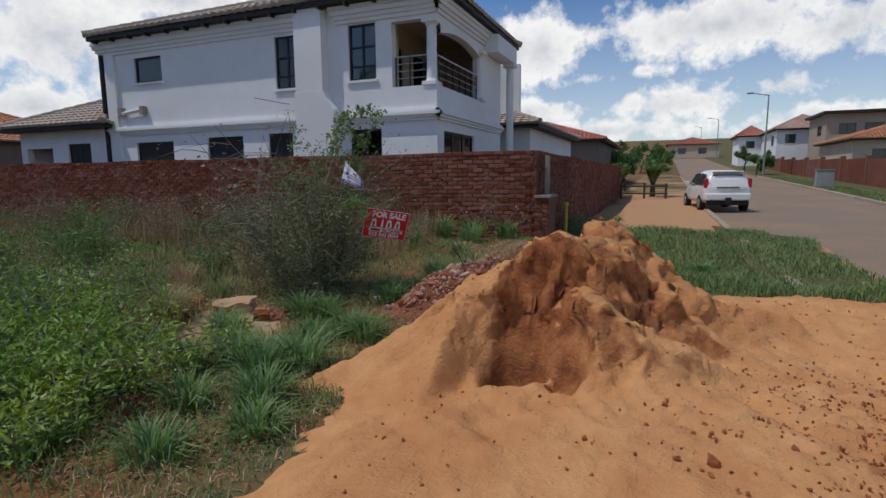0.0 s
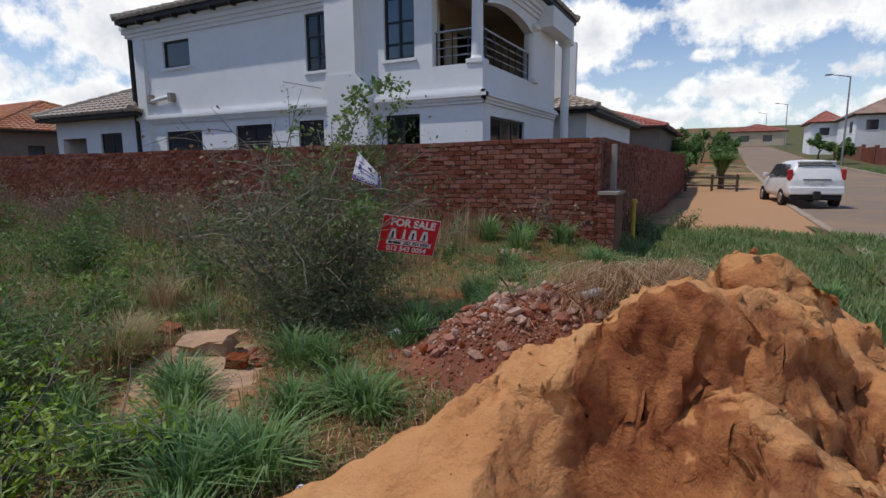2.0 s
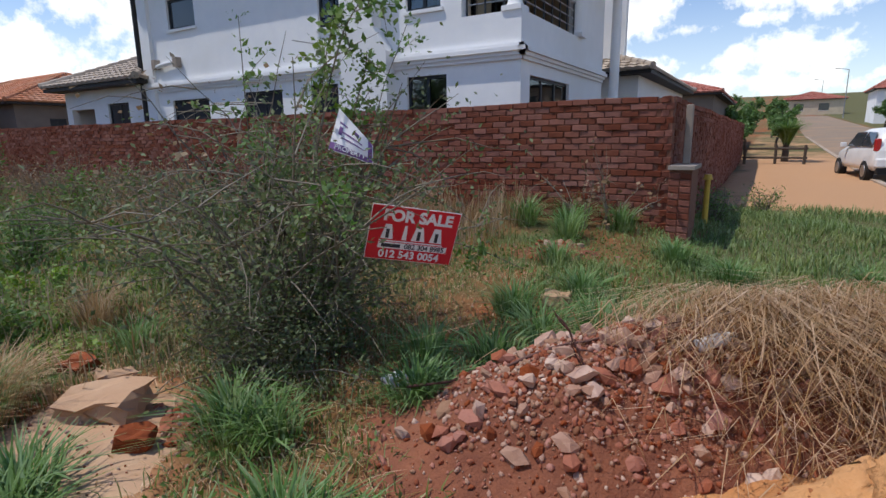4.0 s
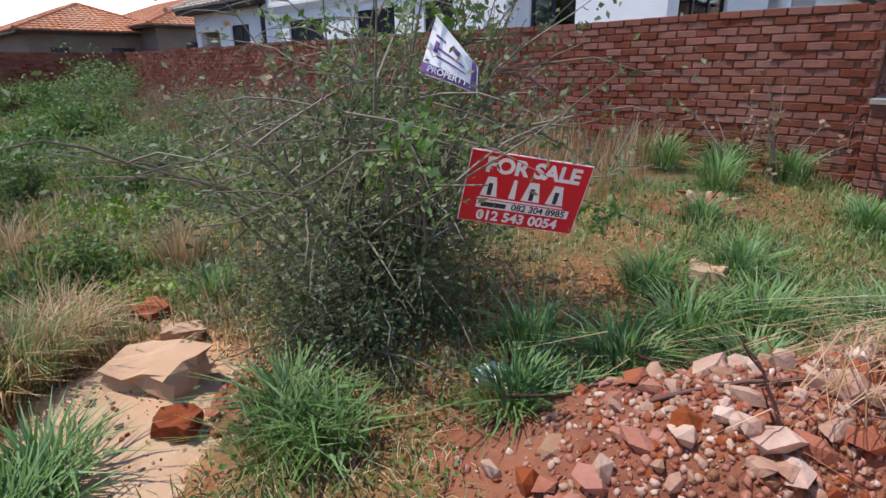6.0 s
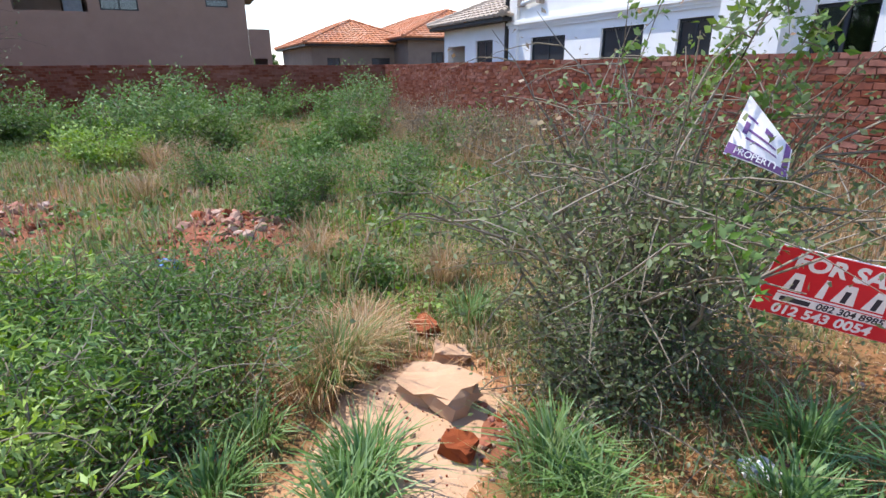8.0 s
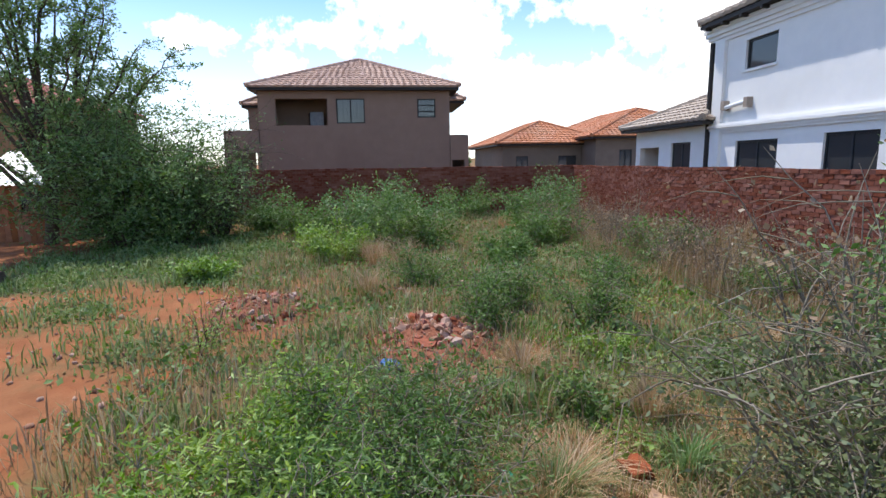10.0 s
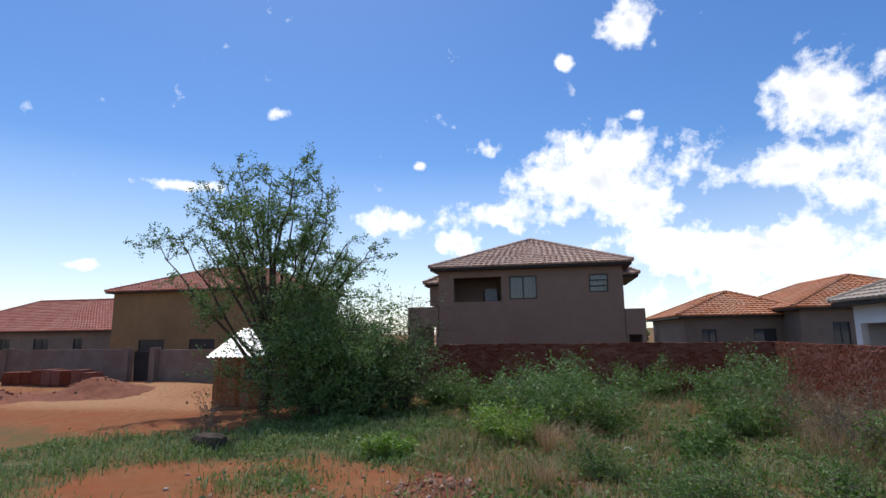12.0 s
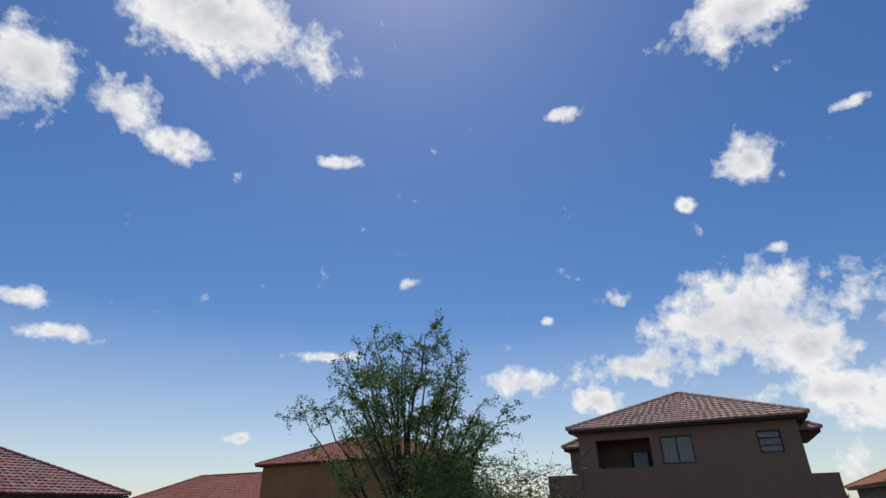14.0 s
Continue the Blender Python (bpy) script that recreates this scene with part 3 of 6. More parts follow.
att = ground.data.attributes.new("cover", "FLOAT", "POINT")
att.data.foreach_set("value", cover(gx, gy).reshape(-1).astype(np.float32))
att = ground.data.attributes.new("sandy", "FLOAT", "POINT")
att.data.foreach_set("value", sandy(gx, gy).reshape(-1).astype(np.float32))

# road: a worn asphalt sheet between the kerbs
ry = axis_steps([(-60, 26, 4), (26, 80, 2), (80, 156, 10)])
rx = np.array([1.74, 3.5, 5.4, 7.3, 9.08])
qx, qy = np.meshgrid(rx, ry)
qz = ground_z(qx, qy) + 0.02 + 0.05 * (1 - ((qx - 5.4) / 3.7) ** 2)
ii = np.arange(qx.size).reshape(qx.shape)
road = mesh_object("road", np.stack([qx, qy, qz], -1).reshape(-1, 3), np.stack([ii[:-1, :-1], ii[:-1, 1:], ii[1:, 1:], ii[1:, :-1]], -1).reshape(-1, 4).tolist(), M["asphalt"], None, True)
tagged(road, "worn grey-brown asphalt street running gently uphill", "road", kind="structure")
kerbs = thing("kerb", "low sand-stained concrete kerb along the street", "kerb", kind="structure")
kbm = bmesh.new()
box(kbm, -0.09, 0.09, -0.49, 0.49, -0.2, 0.06, bevel=0.02)
kme = bpy.data.meshes.new("kerb_stone")
kbm.to_mesh(kme)
kbm.free()
kme.materials.append(M["kerb"])
for side in (1.66, 9.16):
    for k in range(60):
        y = 6 + k * 1.0
        o = new("kerb_stone", kme)
        o.parent = kerbs
        o.location = (side, y, float(ground_z(1.5, y)) + 0.0)
        o.rotation_euler = (math.atan(0.03) if y > 26 else 0, 0, float(rng.normal(0, 0.008)))

# sandy verge that has washed over the kerb
dx_, dy_ = np.meshgrid(np.linspace(1.3, 3.6, 40), np.linspace(5.0, 19.0, 120))
reach = 2.95 + 0.18 * wave(dx_ * 0, dy_, 0.6, 2) - 1.25 * smooth(13.0, 16.5, dy_)
dz_ = ground_z(1.5, dy_) + 0.07 * smooth(0.0, 0.35, reach - dx_) - 0.13 * smooth(0.0, 0.3, dx_ - reach) - 0.02 - 0.10 * smooth(16, 18.5, dy_)
ii = np.arange(dx_.size).reshape(dx_.shape)
drift = mesh_object("verge_drift", np.stack([dx_, dy_, dz_], -1).reshape(-1, 3), np.stack([ii[:-1, :-1], ii[:-1, 1:], ii[1:, 1:], ii[1:, :-1]], -1).reshape(-1, 4).tolist(), M["soil"], None, True)
tagged(drift, "washed-out sandy verge spilling over the kerb onto the street", "verge", kind="structure")
for nm in ("cover", "sandy"):
    drift.data.attributes.new(nm, "FLOAT", "POINT").data.foreach_set("value", ((0.75 if nm == "cover" else 1.0) * smooth(-0.1, 0.3, (reach - dx_) if nm == "cover" else (0.2 - reach + dx_))).reshape(-1).astype(np.float32))

# ---- sand heap ----
RIDGE = [((-2.35, 3.05, 0.02), (-1.75, 3.40, 0.40)), ((-1.75, 3.40, 0.40), (-1.12, 3.74, 0.86)), ((-1.12, 3.74, 0.88), (-0.70, 3.86, 1.16)),
         ((-0.62, 3.92, 1.12), (-0.42, 3.98, 1.08)), ((-0.44, 4.33, 1.20), (-0.37, 4.36, 1.17)), ((-0.42, 3.98, 0.95), (-0.42, 4.32, 0.98)), ((-0.30, 4.38, 0.92), (0.25, 4.6, 0.55)),
         ((0.25, 4.6, 0.55), (0.9, 4.9, 0.42)), ((-0.75, 3.75, 0.80), (-0.30, 3.45, 0.72)), ((-0.3, 3.45, 0.72), (0.15, 3.6, 0.45))]


def sand_z(x, y):
    x, y = np.asarray(x, float), np.asarray(y, float)
    h = np.full(x.shape, -9.0)
    rough = 0.06 * wave(x, y, 0.17, 4)
    for (ax, ay, az), (bx, by, bz) in RIDGE:
        dx, dy = bx - ax, by - ay
        t = np.clip(((x - ax) * dx + (y - ay) * dy) / (dx * dx + dy * dy), 0, 1)
        ex, ey = x - ax - t * dx, y - ay - t * dy
        d = np.hypot(ex, ey)
        south = smooth(0.15, -0.15, ey)
        east = smooth(-1.35, -0.95, x)
        steep = 0.95 + south * east * (2.3 - 1.5 * smooth(-0.72, -0.35, x))
        d2 = d + rough * 0.55 * smooth(0.02, 0.2, d)
        h = np.maximum(h, az + t * (bz - az) - steep * (np.sqrt(np.maximum(d2, 0) ** 2 + 0.07 ** 2) - 0.05))
    # apron of spread sand
    edge = np.minimum.reduce([(x + 2.05 + 0.25 * wave(x, y, 0.5, 3)) / 0.9, (4.2 - x) / 0.9, (y + 3.5) / 0.9, (7.2 + 0.3 * x + 0.4 * wave(x, y, 0.7, 6) - y) / 1.1])
    ap = -0.12 + 0.25 * np.clip(edge, 0, 1) ** 0.7 + 0.16 * np.exp(-((x - 1.5) ** 2 / 1.8 + (y - 5.7) ** 2 / 0.8)) + 0.10 * np.exp(-((x - 0.2) ** 2 / 1.6 + (y - 3.0) ** 2 / 1.2))
    lumps = 0.022 * wave(x, y, 0.16, 2) + 0.014 * wave(x, y, 0.06, 9) + 0.008 * wave(x, y, 0.03, 1)
    trod = smooth(0.35, 0.8, wave(x, y, 0.22, 11)) * 0.035
    k = 12.0
    m = np.log(np.exp(np.clip(h, -3, 3) * k) + np.exp(ap * k)) / k
    # hollows dug into the front of the heap
    for hx, hy, r, dep in ((-0.86, 3.42, 0.17, 0.36), (-0.52, 3.30, 0.12, 0.16), (-0.98, 3.30, 0.12, 0.14), (-0.2, 3.3, 0.10, 0.12), (-0.62, 3.62, 0.07, 0.12), (-0.05, 3.95, 0.12, 0.16)):
        m = m - dep * np.exp(-(((x - hx) ** 2 + ((y - hy) / 1.3) ** 2) / r ** 2) ** 2)
    return m + lumps - trod


SX = axis_steps([(-2.9, -1.6, 0.028), (-1.6, 0.7, 0.019), (0.7, 2.0, 0.03), (2.0, 4.4, 0.07)])
SY = axis_steps([(-3.6, 1.2, 0.08), (1.2, 2.4, 0.05), (2.4, 3.0, 0.028), (3.0, 4.8, 0.019), (4.8, 5.2, 0.03), (5.2, 8.6, 0.07)])
sx, sy = np.meshgrid(SX, SY)
sz = sand_z(sx, sy)
steep0 = np.hypot(*np.gradient(sz, SY, SX))
# crumbling lumps and ledges of the heap
east_of = lambda x: min(1.0, max(0.0, (x + 1.5) / 0.5))
for (i, j), h in np.ndenumerate(sz):
    k = min(1.0, max(0.0, (h - 0.16) / 0.4))
    p = Vector((sx[i, j], sy[i, j], h * 1.3))
    if k:
        e = east_of(p.x)
        d = noise.noise_vector(p * 3.6) * 0.06 * (0.4 + e) + noise.noise_vector(p * 8.0) * 0.045 * (0.3 + 0.7 * e) + noise.noise_vector(p * 19) * 0.028 + noise.noise_vector(p * 41) * 0.014
        crag = 1 - abs(noise.noise(p * 6.0 + Vector((3, 1, 7)))) * 2
        d += Vector((0.25, -0.8, 0.35)) * (0.028 * e * max(0.0, crag) ** 3)
        sx[i, j], sy[i, j], sz[i, j] = sx[i, j] + k * d.x, sy[i, j] + k * d.y, h + k * d.z
    sz[i, j] += 0.012 * noise.noise(p * 7) + 0.010 * noise.noise(p * 17) + 0.009 * noise.noise(p * 33)
    tread = math.exp(-((p.x - 1.25) / 0.5) ** 2 - ((p.y - 3.0) / 0.9) ** 2)
    if tread > 0.05:
        sz[i, j] += tread * (0.05 * noise.noise(p * 11) + 0.03 * noise.noise(p * 24))
ii = np.arange(sx.size).reshape(sx.shape)
sf = np.stack([ii[:-1, :-1], ii[:-1, 1:], ii[1:, 1:], ii[1:, :-1]], -1).reshape(-1, 4)
above = (sz > ground_z(sx, sy) - 0.06).reshape(-1)
sf = sf[above[sf].any(1)]
sand = mesh_object("sand_heap", np.stack([sx, sy, sz], -1).reshape(-1, 3), sf.tolist(), M["sand"], None, True)
# damp sand and painted shade on the steep front, strongest in the left hollow
dug = smooth(0.85, 1.5, steep0) * smooth(4.6, 4.2, sy) * smooth(-1.2, -0.95, sx) * (1 - 0.42 * smooth(-0.7, -0.45, sx)) + 0.75 * np.exp(-(((sx - 1.25) / 0.55) ** 2 + ((sy - 3.1) / 0.9) ** 2)) * smooth(-0.2, 0.5, wave(sx, sy, 0.2, 3))
att = sand.data.attributes.new("dug", "FLOAT", "POINT")
att.data.foreach_set("value", dug.reshape(-1).astype(np.float32))
tagged(sand, "heap of orange building sand, crumbling and dug away in front", "sand heap", kind="stuff")

# ---- brick boundary wall ----
BL, BH, COURSE, WALL_Y, WALL_X = 0.218, 0.076, 0.0885, 10.8, -2.42
WALL_TOP = 2.0


def brick_mesh(name, l, seed):
    r = np.random.default_rng(seed)
    bm = bmesh.new()
    box(bm, -l / 2, l / 2, -0.055, 0.055, -BH / 2, BH / 2)
    for v in bm.verts:
        v.co += Vector(r.normal(0, 0.004, 3))
    bmesh.ops.bevel(bm, geom=bm.edges[:], offset=0.006, segments=1, affect="EDGES")
    me = bpy.data.meshes.new(name)
    bm.to_mesh(me)
    bm.free()
    me.materials.append(M["brick"])
    return me


def wall_run(name, along, at, u0, u1, z0, label, outward, keep=None, soil=M["mortar"], thick=0.22):
    """A brick wall: a mortar core, and bricks a little proud of it on the side that is seen."""
    core = thing(name, label, "wall", kind="structure")
    a, b = sorted((at + outward * -0.012, at - outward * thick))
    dims = (u0, u1, a, b, z0, WALL_TOP - 0.02) if along == "x" else (a, b, u0, u1, z0, WALL_TOP - 0.02)
    box_part("mortar", dims, soil, core)
    rest_v, rest_f = [], []
    rows = int((WALL_TOP - z0) / COURSE)
    for j in range(rows):
        zc = WALL_TOP - COURSE * (j + 0.5)
        u = u0 + (0.115 if j % 2 else 0.0)
        while u < u1:
            l = min(BL, u1 - u)
            if l > 0.06:
                uc = u + l / 2
                p = float(rng.normal(0, 0.004)) + (0.006 if j == 0 else 0)
                wob = 0.012 * math.sin(uc * 1.3)
                c = (uc, at - outward * 0.05 + outward * p, zc + wob) if along == "x" else (at - outward * 0.05 + outward * p, uc, zc + wob)
                if keep and keep[0] < uc < keep[1]:
                    o = new("brick", BRICKS[int(rng.integers(4))] if l > 0.2 else HALF)
                    o.parent = core
                    o.location = c
                    o.rotation_euler = (float(rng.normal(0, 0.012)), float(rng.normal(0, 0.012)), (math.pi / 2 if along == "y" else 0) + float(rng.normal(0, 0.02)))
                else:
                    hx, hy = (l / 2 - 0.004, 0.055) if along == "x" else (0.055, l / 2 - 0.004)
                    k = len(rest_v)
                    jit = rng.normal(0, 0.004, (8, 3))
                    for i, (ex, ey, ez) in enumerate(((-1, -1, -1), (1, -1, -1), (1, 1, -1), (-1, 1, -1), (-1, -1, 1), (1, -1, 1), (1, 1, 1), (-1, 1, 1))):
                        rest_v.append((c[0] + ex * hx + jit[i, 0], c[1] + ey * hy + jit[i, 1], c[2] + ez * BH / 2 + jit[i, 2]))
                    for f in ((0, 1, 5, 4), (1, 2, 6, 5), (2, 3, 7, 6), (3, 0, 4, 7), (4, 5, 6, 7), (0, 3, 2, 1)):
                        rest_f.append(tuple(k + i for i in f))
            u += BL + 0.012
    o = mesh_object("brickwork", rest_v, rest_f, M["brick"], core)
    tagged(o, kind="stuff")
    return core


def wall_all():
    wall_run("wall_side", "x", WALL_Y, -24.0, WALL_X, -0.1, "weathered red facebrick boundary wall with rough joints", -1, (-5.9, WALL_X))
    wall_run("wall_street", "y", WALL_X, WALL_Y + 0.24, 34.0, -0.1, "red facebrick wall along the street front", 1)
    wall_run("wall_back", "y", -24.0, -9.0, WALL_Y + 0.2, -0.1, "dull red-brown brick wall at the back of the plot", 1)


# ---- white double-storey house ----
HY, HX0, HX1 = 12.75, -17.6, -5.4


def moulding(parent, axis, face, out, u0, u1, z0, steps, mat):
    """A stepped plaster band that stands out from a wall."""
    bm = bmesh.new()
    for k, (dz, d) in enumerate(steps):
        a, b = sorted((face + out * 0.0, face + out * d))
        z1 = z0 + dz
        box(bm, *((u0 - d, u1 + d, a, b, z0, z1) if axis == "y" else (a, b, u0 - d, u1 + d, z0, z1)))
        z0 = z1 + 0.0
    return part("moulding", bm, mat, parent)


def column(parent, x, y, z0, z1, r, mat=None):
    bm = bmesh.new()
    cyl(bm, (x, y, z0), (x, y, z1), r, r * 0.86, 20)
    box(bm, x - r * 1.4, x + r * 1.4, y - r * 1.4, y + r * 1.4, z0, z0 + 0.09)
    cyl(bm, (x, y, z0 + 0.09), (x, y, z0 + 0.16), r * 1.25, r, 20)
    cyl(bm, (x, y, z1 - 0.2), (x, y, z1 - 0.12), r * 0.9, r * 1.25, 20)
    box(bm, x - r * 1.45, x + r * 1.45, y - r * 1.45, y + r * 1.45, z1 - 0.12, z1)
    return part("column", bm, mat or M["white"], parent)


def white_house():
    h = thing("house", "white plastered double-storey house with dark windows and corner balcony", "house")
    W = M["white"]
    up = [(-16.05, -14.85, 4.57, 5.35), (-10.40, -9.60, 4.0, 5.43), (-7.96, -7.13, 4.05, 5.48)]
    low = [(-16.22, -14.57, 1.25, 2.68), (-13.13, -11.72, 1.25, 2.74), (-10.77, -9.9, 1.25, 2.77), (-7.98, -7.01, 1.25, 2.77)]
    opening = (-6.66, -5.4, 3.80, 5.42)
    wall_mesh("wall", "y", HY, 0.25, HX0, HX1, -0.1, 6.0, [*up, *low, opening], W, h)
    wall_mesh("wall", "x", HX1, -0.25, HY + 0.25, 18.4, -0.1, 6.0, [(13.2, 15.6, 1.1, 2.68), (HY + 0.25, 16.2, 3.80, 5.30)], W, h)
    wall_mesh("wall", "x", HX0, 0.25, HY + 0.25, 22.0, -0.1, 6.0, [], W, h)
    wall_mesh("wall", "y", 22.0, 0.25, HX0, HX1 - 0.25, -0.1, 6.0, [], W, h)
    # balcony recess
    box_part("balcony_floor", (-7.6, HX1 - 0.26, HY + 0.26, 18.3, 3.45, 3.72), M["beige"], h)
    wall_mesh("balcony_wall", "x", -7.4, -0.2, HY + 0.26, 18.3, 3.72, 5.9, [(13.6, 14.9, 3.72, 5.25), (15.6, 16.9, 3.72, 5.25)], M["beige"], h)
    add_window(h, "x", -7.4, -1, 13.6, 14.9, 3.72, 5.25, 3, (), "all")
    add_window(h, "x", -7.4, -1, 15.6, 16.9, 3.72, 5.25, 3, (), "all")
    wall_mesh("balcony_wall", "y", HY + 0.26, 0.15, -7.4, -6.67, 3.72, 5.9, [], M["beige"], h)
    wall_mesh("balcony_wall", "y", 18.1, 0.15, -7.4, HX1 - 0.27, 3.72, 5.87, [], M["beige"], h)
    box_part("balcony_ceiling", (-7.6, HX1 - 0.26, HY + 0.26, 18.3, 5.88, 5.96), M["beige"], h)
    # floor and back walls added behind the windows, room shade in their colour
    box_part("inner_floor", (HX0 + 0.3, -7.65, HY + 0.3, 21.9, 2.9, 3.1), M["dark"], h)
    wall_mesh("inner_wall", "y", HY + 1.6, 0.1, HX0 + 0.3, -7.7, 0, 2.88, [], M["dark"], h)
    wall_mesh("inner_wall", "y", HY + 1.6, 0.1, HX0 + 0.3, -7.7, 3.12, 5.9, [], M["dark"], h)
    column(h, -5.60, HY + 0.16, 3.80, 5.44, 0.14)
    column(h, -5.50, 16.3, 3.80, 5.32, 0.15)
    column(h, -5.13, 18.65, 0.0, 5.32, 0.14)
    # shallow arch over the balcony front
    bm = bmesh.new()
    prev = None
    for k in range(17):
        t = k / 16
        y, z = HY + 0.26 + t * (16.2 - HY - 0.26), 5.30 - 0.22 * (2 * t - 1) ** 2
        cur = [bm.verts.new((x, y, zz)) for x in (HX1 + 0.004, HX1 - 0.24) for zz in (z, 5.36)]
        if prev:
            bm.faces.new((prev[0], cur[0], cur[1], prev[1]))
            bm.faces.new((prev[2], prev[3], cur[3], cur[2]))
            bm.faces.new((prev[0], prev[2], cur[2], cur[0]))
        prev = cur
    part("arch", bm, W, h)
    # portico slab by the entrance
    box_part("portico", (-5.38, -4.95, 16.6, 18.85, 5.32, 5.85), W, h)
    # balustrade
    rail = new("balustrade")
    rail.parent = h
    for z in (4.02, 4.20, 4.38):
        part("rail", cyl(bmesh.new(), (-5.50, HY + 0.3, z), (-5.50, 16.15, z), 0.014, seg=8), M["steel"], rail)
        part("rail", cyl(bmesh.new(), (-6.62, HY + 0.12, z), (-5.75, HY + 0.12, z), 0.014, seg=8), M["steel"], rail)
    part("top_rail", cyl(bmesh.new(), (-5.50, HY + 0.3, 4.56), (-5.50, 16.15, 4.56), 0.026, seg=10), M["steel"], rail)
    part("top_rail", cyl(bmesh.new(), (-6.64, HY + 0.12, 4.56), (-5.72, HY + 0.12, 4.56), 0.026, seg=10), M["steel"], rail)
    for y in np.linspace(HY + 0.4, 16.1, 7):
        part("baluster", cyl(bmesh.new(), (-5.50, y, 3.80), (-5.50, y, 4.56), 0.02, seg=8), M["frame"], rail)
    for x in (-6.6, -6.2, -5.8):
        part("baluster", cyl(bmesh.new(), (x, HY + 0.12, 3.80), (x, HY + 0.12, 4.56), 0.02, seg=8), M["frame"], rail)
    # bands
    for (a, b) in ((HX0, -9.56), (-8.26, HX1)):
        moulding(h, "y", HY, -1, a, b, 2.93, [(0.07, 0.05), (0.07, 0.09), (0.08, 0.14), (0.06, 0.10)], W)
        moulding(h, "y", HY, -1, a, b, 5.52, [(0.10, 0.05), (0.10, 0.10), (0.12, 0.16), (0.10, 0.20)], W)
    moulding(h, "x", HX1, 1, HY, 18.3, 2.93, [(0.07, 0.05), (0.07, 0.09), (0.08, 0.14), (0.06, 0.10)], W)
    moulding(h, "x", HX1, 1, HY, 18.0, 5.52, [(0.10, 0.05), (0.10, 0.10), (0.12, 0.16), (0.10, 0.20)], W)
    # chimney breast with sloped shoulder
    bm = bmesh.new()
    box(bm, -9.50, -8.62, HY - 0.30, HY - 0.002, 3.75, 7.3)
    part("chimney", bm, W, h)
    vs = [(-9.52, HY - 0.32, -0.1), (-8.28, HY - 0.32, -0.1), (-8.28, HY - 0.32, 3.3), (-8.62, HY - 0.32, 3.8), (-9.52, HY - 0.32, 3.8)]
    vs = vs + [(x, HY - 0.003, z) for x, _, z in vs]
    mesh_object("chimney_base", vs, [(0, 1, 2, 3, 4), (9, 8, 7, 6, 5), (0, 5, 6, 1), (1, 6, 7, 2), (2, 7, 8, 3), (3, 8, 9, 4), (4, 9, 5, 0)], W, h)
    # corner pier and down pipe
    box_part("pier", (HX0 + 0.28, HX0 + 0.72, HY - 0.10, HY - 0.002, -0.1, 5.5), W, h)
    part("down_pipe", cyl(bmesh.new(), (HX0 + 0.13, HY - 0.08, -0.1), (HX0 + 0.13, HY - 0.08, 5.55), 0.075), M["fascia"], h, "dark brown down pipe")
    bm = bmesh.new()
    cyl(bm, (HX0 + 0.9, HY - 0.10, 3.62), (HX0 + 1.9, HY - 0.10, 3.72), 0.06)
    part("waste_pipe", bm, M["plastic"], h, "white plastic waste pipe")
    for x in (HX0 + 0.9, HX0 + 1.9):
        box_part("pipe_bracket", (x - 0.08, x + 0.08, HY - 0.17, HY - 0.002, 3.56, 3.82), M["concrete"], h)
    part("aerial", cyl(bmesh.new(), (-10.9, HY - 0.35, 3.75), (-9.9, HY - 0.05, 3.55), 0.012, seg=6), M["galvpole"], h)
    for k, q in enumerate(up):
        add_window(h, "y", HY, 1, *q, 1 if k == 0 else 2, () if k == 0 else (0.25, 0.6), None if k == 0 else "half", W)
    for q in low:
        add_window(h, "y", HY, 1, *q, 2, (), "half" if q[0] > -9 else None)
    add_window(h, "x", HX1, -1, 13.2, 15.6, 1.1, 2.68, 3, (), "half")
    hip_roof(h, HX0 - 0.12, HX1 + 0.40, HY - 0.45, 19.6, 6.10, 1.5, M["tile_grey"])
    for k in range(16):
        x = HX0 + 0.2 + k * 0.8
        box_part("rafter_end", (x - 0.04, x + 0.04, HY - 0.42, HY - 0.21, 5.88, 5.965), M["fascia"], h)
    return h


def low_wing(name, label, x0, x1, y0, y1, eave, rise, wall, tile, openings, open_side="y", rows=0.34, wins=()):
    h = thing(name, label, "house")
    wall_mesh("wall", "y", y0, 0.22, x0, x1, -0.1, eave - 0.02, [o for o in openings if o[4] == "y"] and [o[:4] for o in openings if o[4] == "y"], wall, h)
    wall_mesh("wall", "x", x1, -0.22, y0 + 0.22, y1, -0.1, eave - 0.02, [o[:4] for o in openings if o[4] == "x"], wall, h)
    wall_mesh("wall", "x", x0, 0.22, y0 + 0.22, y1, -0.1, eave - 0.02, [], wall, h)
    wall_mesh("wall", "y", y1, 0.22, x0 + 0.0, x1, -0.1, eave - 0.02, [], wall, h)
    # added slab under the roof, coloured near-black as indoor shade
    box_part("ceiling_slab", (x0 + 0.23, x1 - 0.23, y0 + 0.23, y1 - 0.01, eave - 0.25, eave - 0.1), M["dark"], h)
    for o in openings:
        if o[5]:
            if o[4] == "y":
                add_window(h, "y", y0, 1, *o[:4], o[5], (), None)
            else:
                add_window(h, "x", x1, -1, *o[:4], o[5], (), None)
    hip_roof(h, x0 - 0.5, x1 + 0.5, y0 - 0.5, y1 + 0.5, eave + 0.05, rise, tile, row=rows)
    return h


